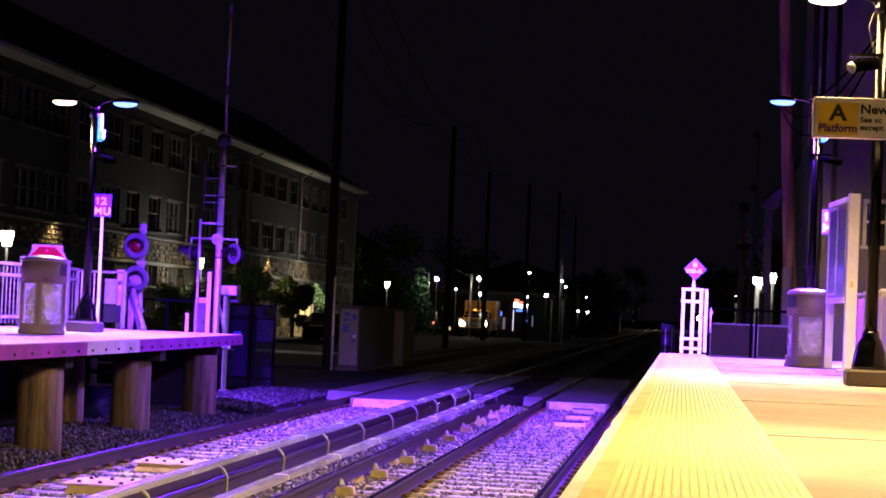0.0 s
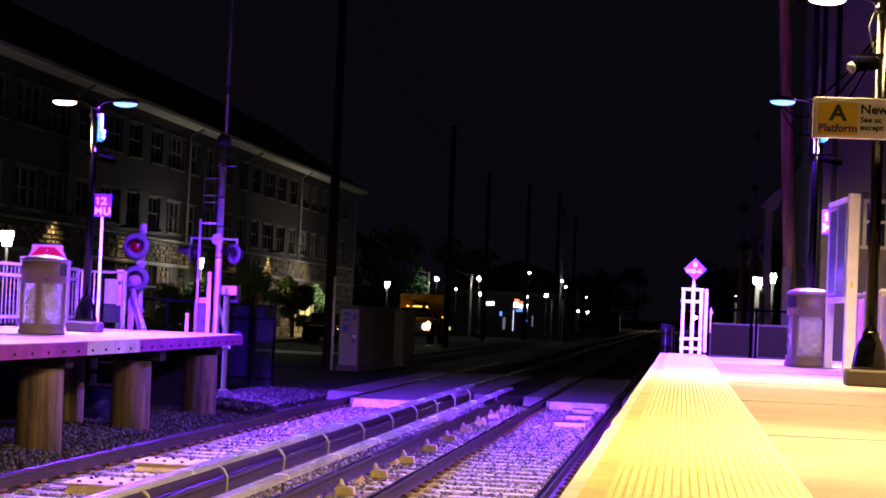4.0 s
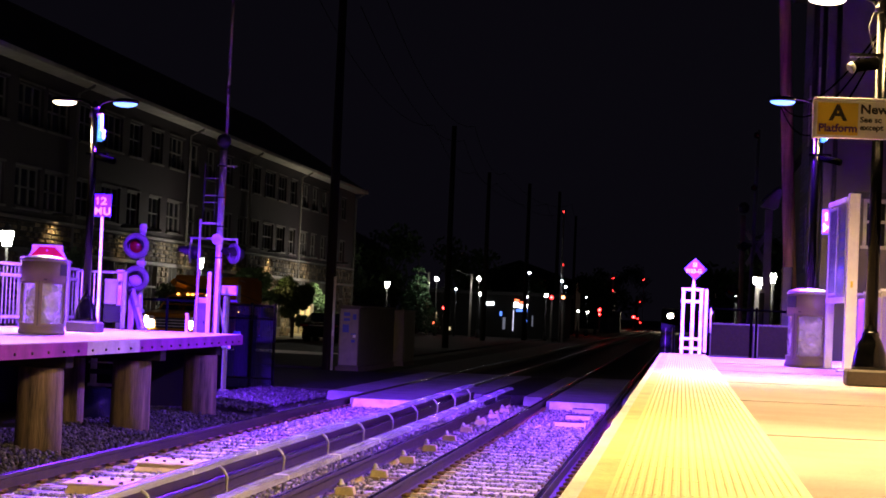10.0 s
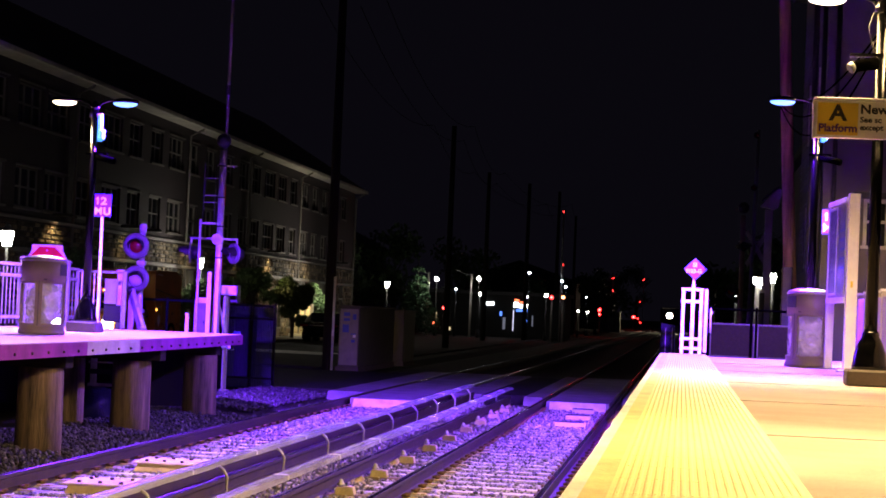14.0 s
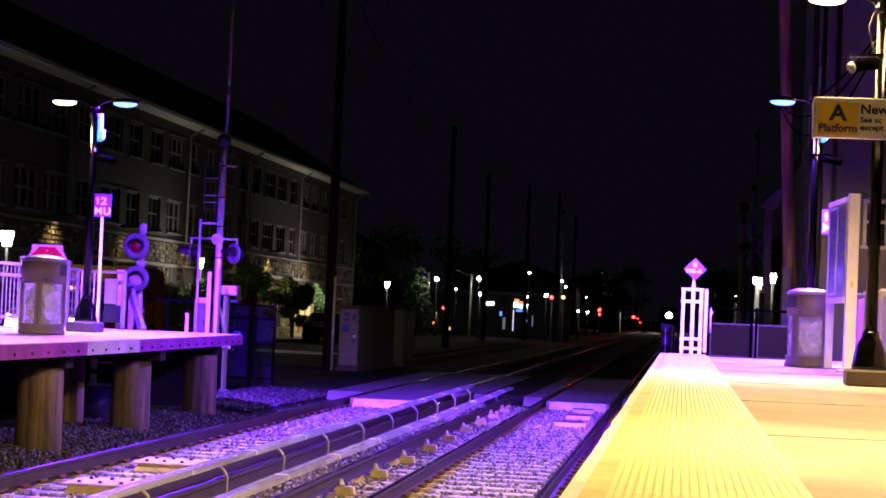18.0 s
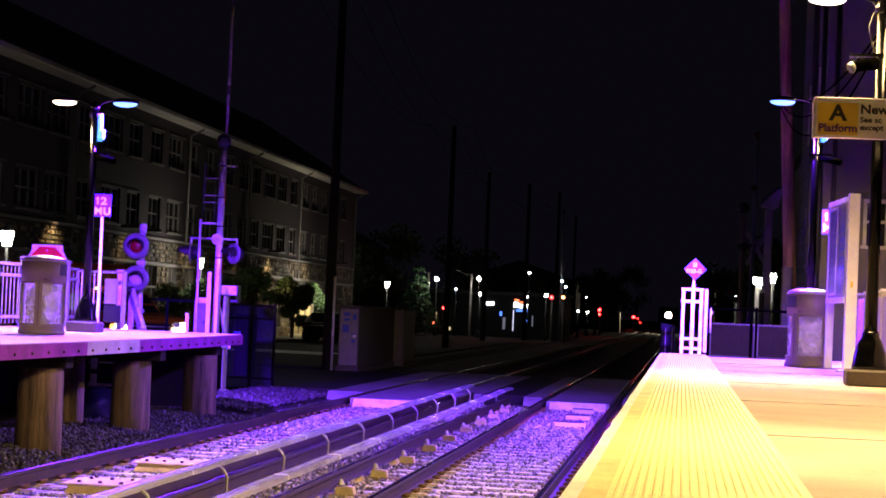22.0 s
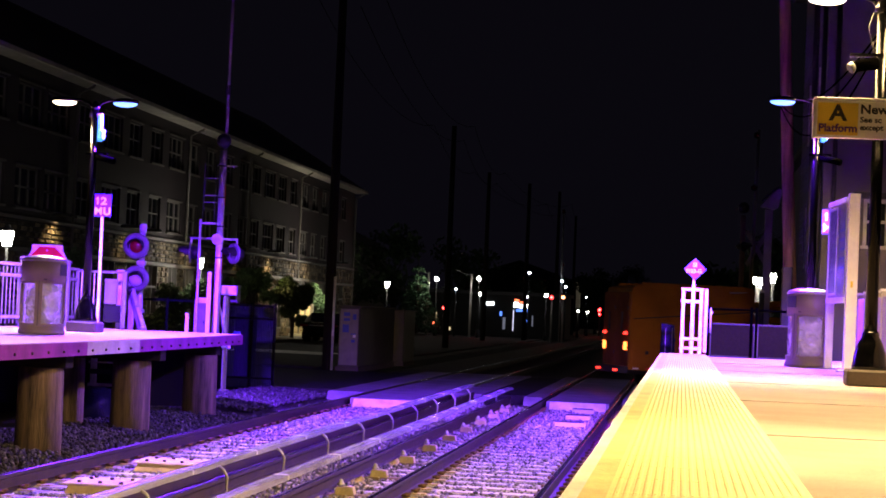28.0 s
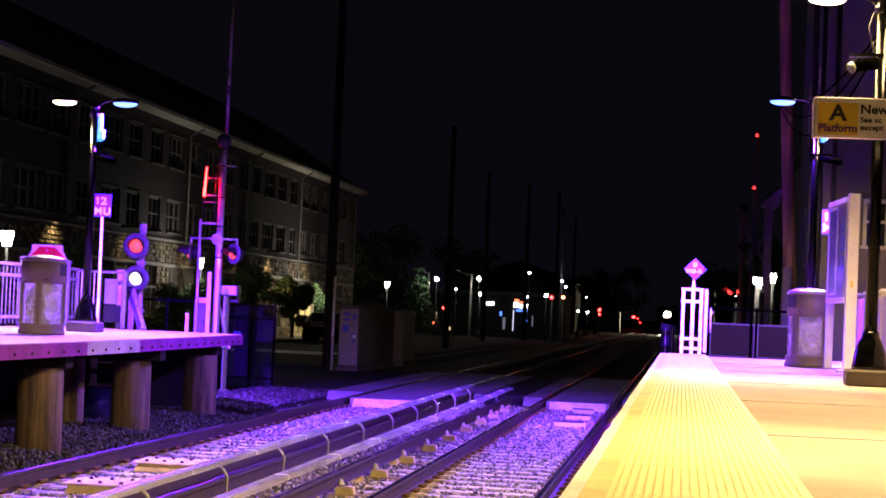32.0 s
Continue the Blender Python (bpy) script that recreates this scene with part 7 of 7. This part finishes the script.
def train_car(at):
    t = thing("train", at, "dark commuter train approaching with glowing headlamps", "train")
    part("body", boxes((-1.5, 1.5, 0, 25, 1.05, 3.75), bev=0.12), POLEBLACK, t)
    part("roof", boxes((-1.3, 1.3, 0.1, 24.9, 3.75, 3.95), bev=0.08), GREYMETAL, t)
    part("front_panel", boxes((-1.4, 1.4, -0.05, 0.0, 1.2, 2.2)), POLEBLACK, t)
    for x0, x1 in ((-1.3, -0.5), (-0.4, 0.4), (0.5, 1.3)):
        part("cab_window", boxes((x0, x1, -0.05, 0.0, 3.1, 3.6), bev=0.01), DARKGLASS, t)
    part("underframe", boxes((-1.3, 1.3, 0.5, 24.5, 0.35, 1.05)), MATTEBLACK, t)
    for x in (-0.10, 0.10):
        part("headlamp", made(ball, (x, -0.1, 2.62), 0.36, 0.12, 0.36), G_TRAIN, t, "glowing headlamp")
    # Light-blocking tube added so the lamps don't brighten the cab front.
    part("lamp_hood", made(lathe, [(0.60, 0.0), (0.60, -0.45), (0.58, -0.45), (0.58, 0.0)], (0, 0, 2.62), 24, "Y"), POLEBLACK, t, "added dark tube keeping the headlamp glow off the train front")
    for x in (-1.1, 1.1):
        part("tail_lamp", made(ball, (x, -0.06, 1.5), 0.07, 0.05, 0.07, 8, 6), MATTEBLACK, t)
    for y in (3.2, 21.8):
        b = part("bogie", boxes((-1.1, 1.1, y - 1.4, y + 1.4, 0.28, 0.62), bev=0.04), MATTEBLACK, t)
        for x in (-0.75, 0.75):
            for d in (-1.1, 1.1):
                part("wheel", made(lathe, [(0.40, x - 0.06), (0.40, x + 0.06)], (0, y + d, 0.402), 16, "X"), RAIL, b)
    return t


truck, truck_wheels, R1 = utility_truck((-15, 154, 0), -92, "orange utility truck with amber roof lamps and a boom")
car, car_wheels, R3 = sedan((-20, 46, 0), 17)
sedan((-17.85, 104.5, -0.02), 90, True)
train = train_car((-2.08, 420, 0))

# street line of the near lane, from the wheels nearest the platform
NEAR = (-8.6, 49.0)


def on_lane(s, off):
    """Point s metres along the near lane, off metres to the far side of the near wheels."""
    return NEAR[0] + UX * s - UY * off, NEAR[1] + UY * s + UX * off


def spread(knots, t):
    for (ta, *a), (tb, *b) in zip(knots, knots[1:]):
        if ta <= t <= tb:
            f = (t - ta) / (tb - ta)
            return [p + (q - p) * f for p, q in zip(a, b)]
    return list(knots[-1][1:])


def roll(wheels, knots, r, t0, t1):
    """Turn the wheels by the way that the vehicle has gone."""
    rows, angle, last = [], 0.0, None
    n0, n1 = round(t0 * FPS), round(t1 * FPS)
    for k in range(n0, n1 + 1):
        x, y = spread(knots, k / FPS)[:2]
        if last:
            angle += min(math.degrees(math.hypot(x - last[0], y - last[1]) / r), 80)
        last = (x, y)
        rows.append((k / FPS, angle))
    for wh in wheels:
        at = wh.matrix_basis.translation.copy()
        full = [(t, Matrix.Translation(at) @ Matrix.Rotation(math.radians(a), 4, "Y")) for t, a in rows]
        if t0 > 0:
            full.insert(0, (0.0, full[0][1]))
        if t1 < 32:
            full.append((32.0, full[-1][1]))
        walk(wh, full)


ON = {
    "a": [(30.42, 31.08), (31.42, 40)],
    "b": [(30.35, 30.95), (31.4, 40)],
    "b2": [(29.92, 40)],
    "c": [(29.92, 40)],
    "d": [(30.3, 30.75), (31.32, 40)],
    "e": [(29.92, 30.3), (30.76, 31.3)],
    "g": [(29.92, 40)],
    "steady": [(30.25, 40)],
    "far": [(k - 0.27, k + 0.27) for k in range(7, 33)],
    "far7": [(6.8, 40)],
    "mid": [(6.8, 14.5)],
    "late": [(7.8, 40)],
}


def switch_rows(off, on, spans):
    rows = [(0.0, off)]
    for a, b in spans:
        rows += [(a, off), (a + 0.04, on)]
        if b < 31.9:
            rows += [(b, on), (b + 0.04, off)]
    rows.append((32.0, on if spans[-1][1] > 31.9 else off))
    return rows


def motions():
    # black saloon crosses the tracks and goes on
    knots = [(t, *on_lane(s, 0.80)) for t, s in ((0.0, -8.2), (0.8, -2.6), (1.0, -1.19), (1.2, 0.22), (1.5, 2.22), (1.8, 4.22), (2.0, 5.57), (2.3, 7.51), (2.6, 9.51), (4.0, 19.3), (5.5, 30.5), (7.0, 40.0), (8.0, 43.5), (32.0, 43.5))]
    walk(car, [(t, pose(x, y, 0, 0, 0, 17)) for t, x, y in knots])
    roll(car_wheels, knots, R3, 0, 8)
    # truck comes down the street, swings wide, turns and crosses the tracks
    front = [(0.0, -14.96, 150.0, -91.5), (2.0, -14.4, 128.0, -91), (3.5, -14.1, 113.5, -90), (5.0, -14.1, 99.5, -90), (6.0, -14.3, 90.5, -91), (7.0, -14.85, 83.0, -93), (7.5, -15.2, 80.2, -94), (8.0, -15.7, 77.6, -95), (8.5, -16.1, 75.2, -95), (9.0, -16.3, 73.2, -95), (9.5, -16.98, 71.2, -95),
             (10.0, -17.14, 69.2, -94), (11.0, -17.43, 66.4, -92), (12.0, -17.65, 64.4, -91), (13.0, -17.72, 62.3, -91), (14.0, -17.75, 60.6, -91), (15.0, -17.7, 58.8, -92), (16.6, -17.45, 56.2, -93), (18.0, -17.15, 54.6, -94),
             (19.0, -17.15, 53.8, -93), (20.0, -16.8, 53.0, -86), (20.5, -16.4, 52.5, -81), (21.0, -15.6, 52.0, -73), (21.4, -14.8, 51.6, -65), (22.0, -13.2, 51.2, -50), (22.6, -10.85, 50.2, -38)]
    knots = [(t, x - 3.45 * math.cos(radians(a)), y - 3.45 * math.sin(radians(a)), a) for t, x, y, a in front]
    for t, s, a in ((23.0, -1.22, -26.0), (23.5, 0.45, -9.0), (24.0, 2.06, 4.0), (24.5, 3.73, 12.0), (25.0, 5.18, 16.0), (25.5, 6.66, 17.0), (26.5, 9.6, 17.0), (27.5, 12.1, 17.0), (28.0, 13.79, 17.0), (28.3, 14.6, 17.0), (28.6, 15.56, 17.0), (28.9, 16.6, 17.0), (29.2, 17.75, 17.0), (29.5, 18.9, 17.0),
                    (30.0, 21.0, 17.0), (31.0, 26.0, 17.0), (32.0, 32.0, 17.0)):
        x, y = on_lane(s, 0.95)
        knots.append((t, x - 2.58 * math.cos(radians(a)), y - 2.58 * math.sin(radians(a)), a))
    walk(truck, [(t, pose(x, y, 0, 0, 0, a)) for t, x, y, a in knots])
    roll(truck_wheels, knots, R1, 0.0, 32.0)
    # train far down the near track
    walk(train, [(0.0, pose(3.4, 430, 0, 0, 0, -5)), (5.0, pose(2.0, 398, 0, 0, 0, -5)), (7.0, pose(0.2, 382, 0, 0, 0, -4)), (7.9, pose(-1.6, 374, 0, 0, 0, -2)), (9.5, pose(-2.08, 364, 0)), (16.0, pose(-2.08, 335, 0)), (24.0, pose(-2.08, 310, 0)), (32.0, pose(-2.08, 292, 0))])
    # the raised gate arm sways a little
    walk(gate, [(t, pose(-8.80, 39.15, 1.0, 0, d, 0)) for t, d in ((0.0, -0.25), (4.0, -0.1), (8.0, 0.05), (14.0, 0.0), (20.0, 0.08), (26.0, 0.0), (32.0, 0.05))])
    for face, off, on, pattern in LIT:
        walk(face, switch_rows(off, on, ON[pattern]))


motions()
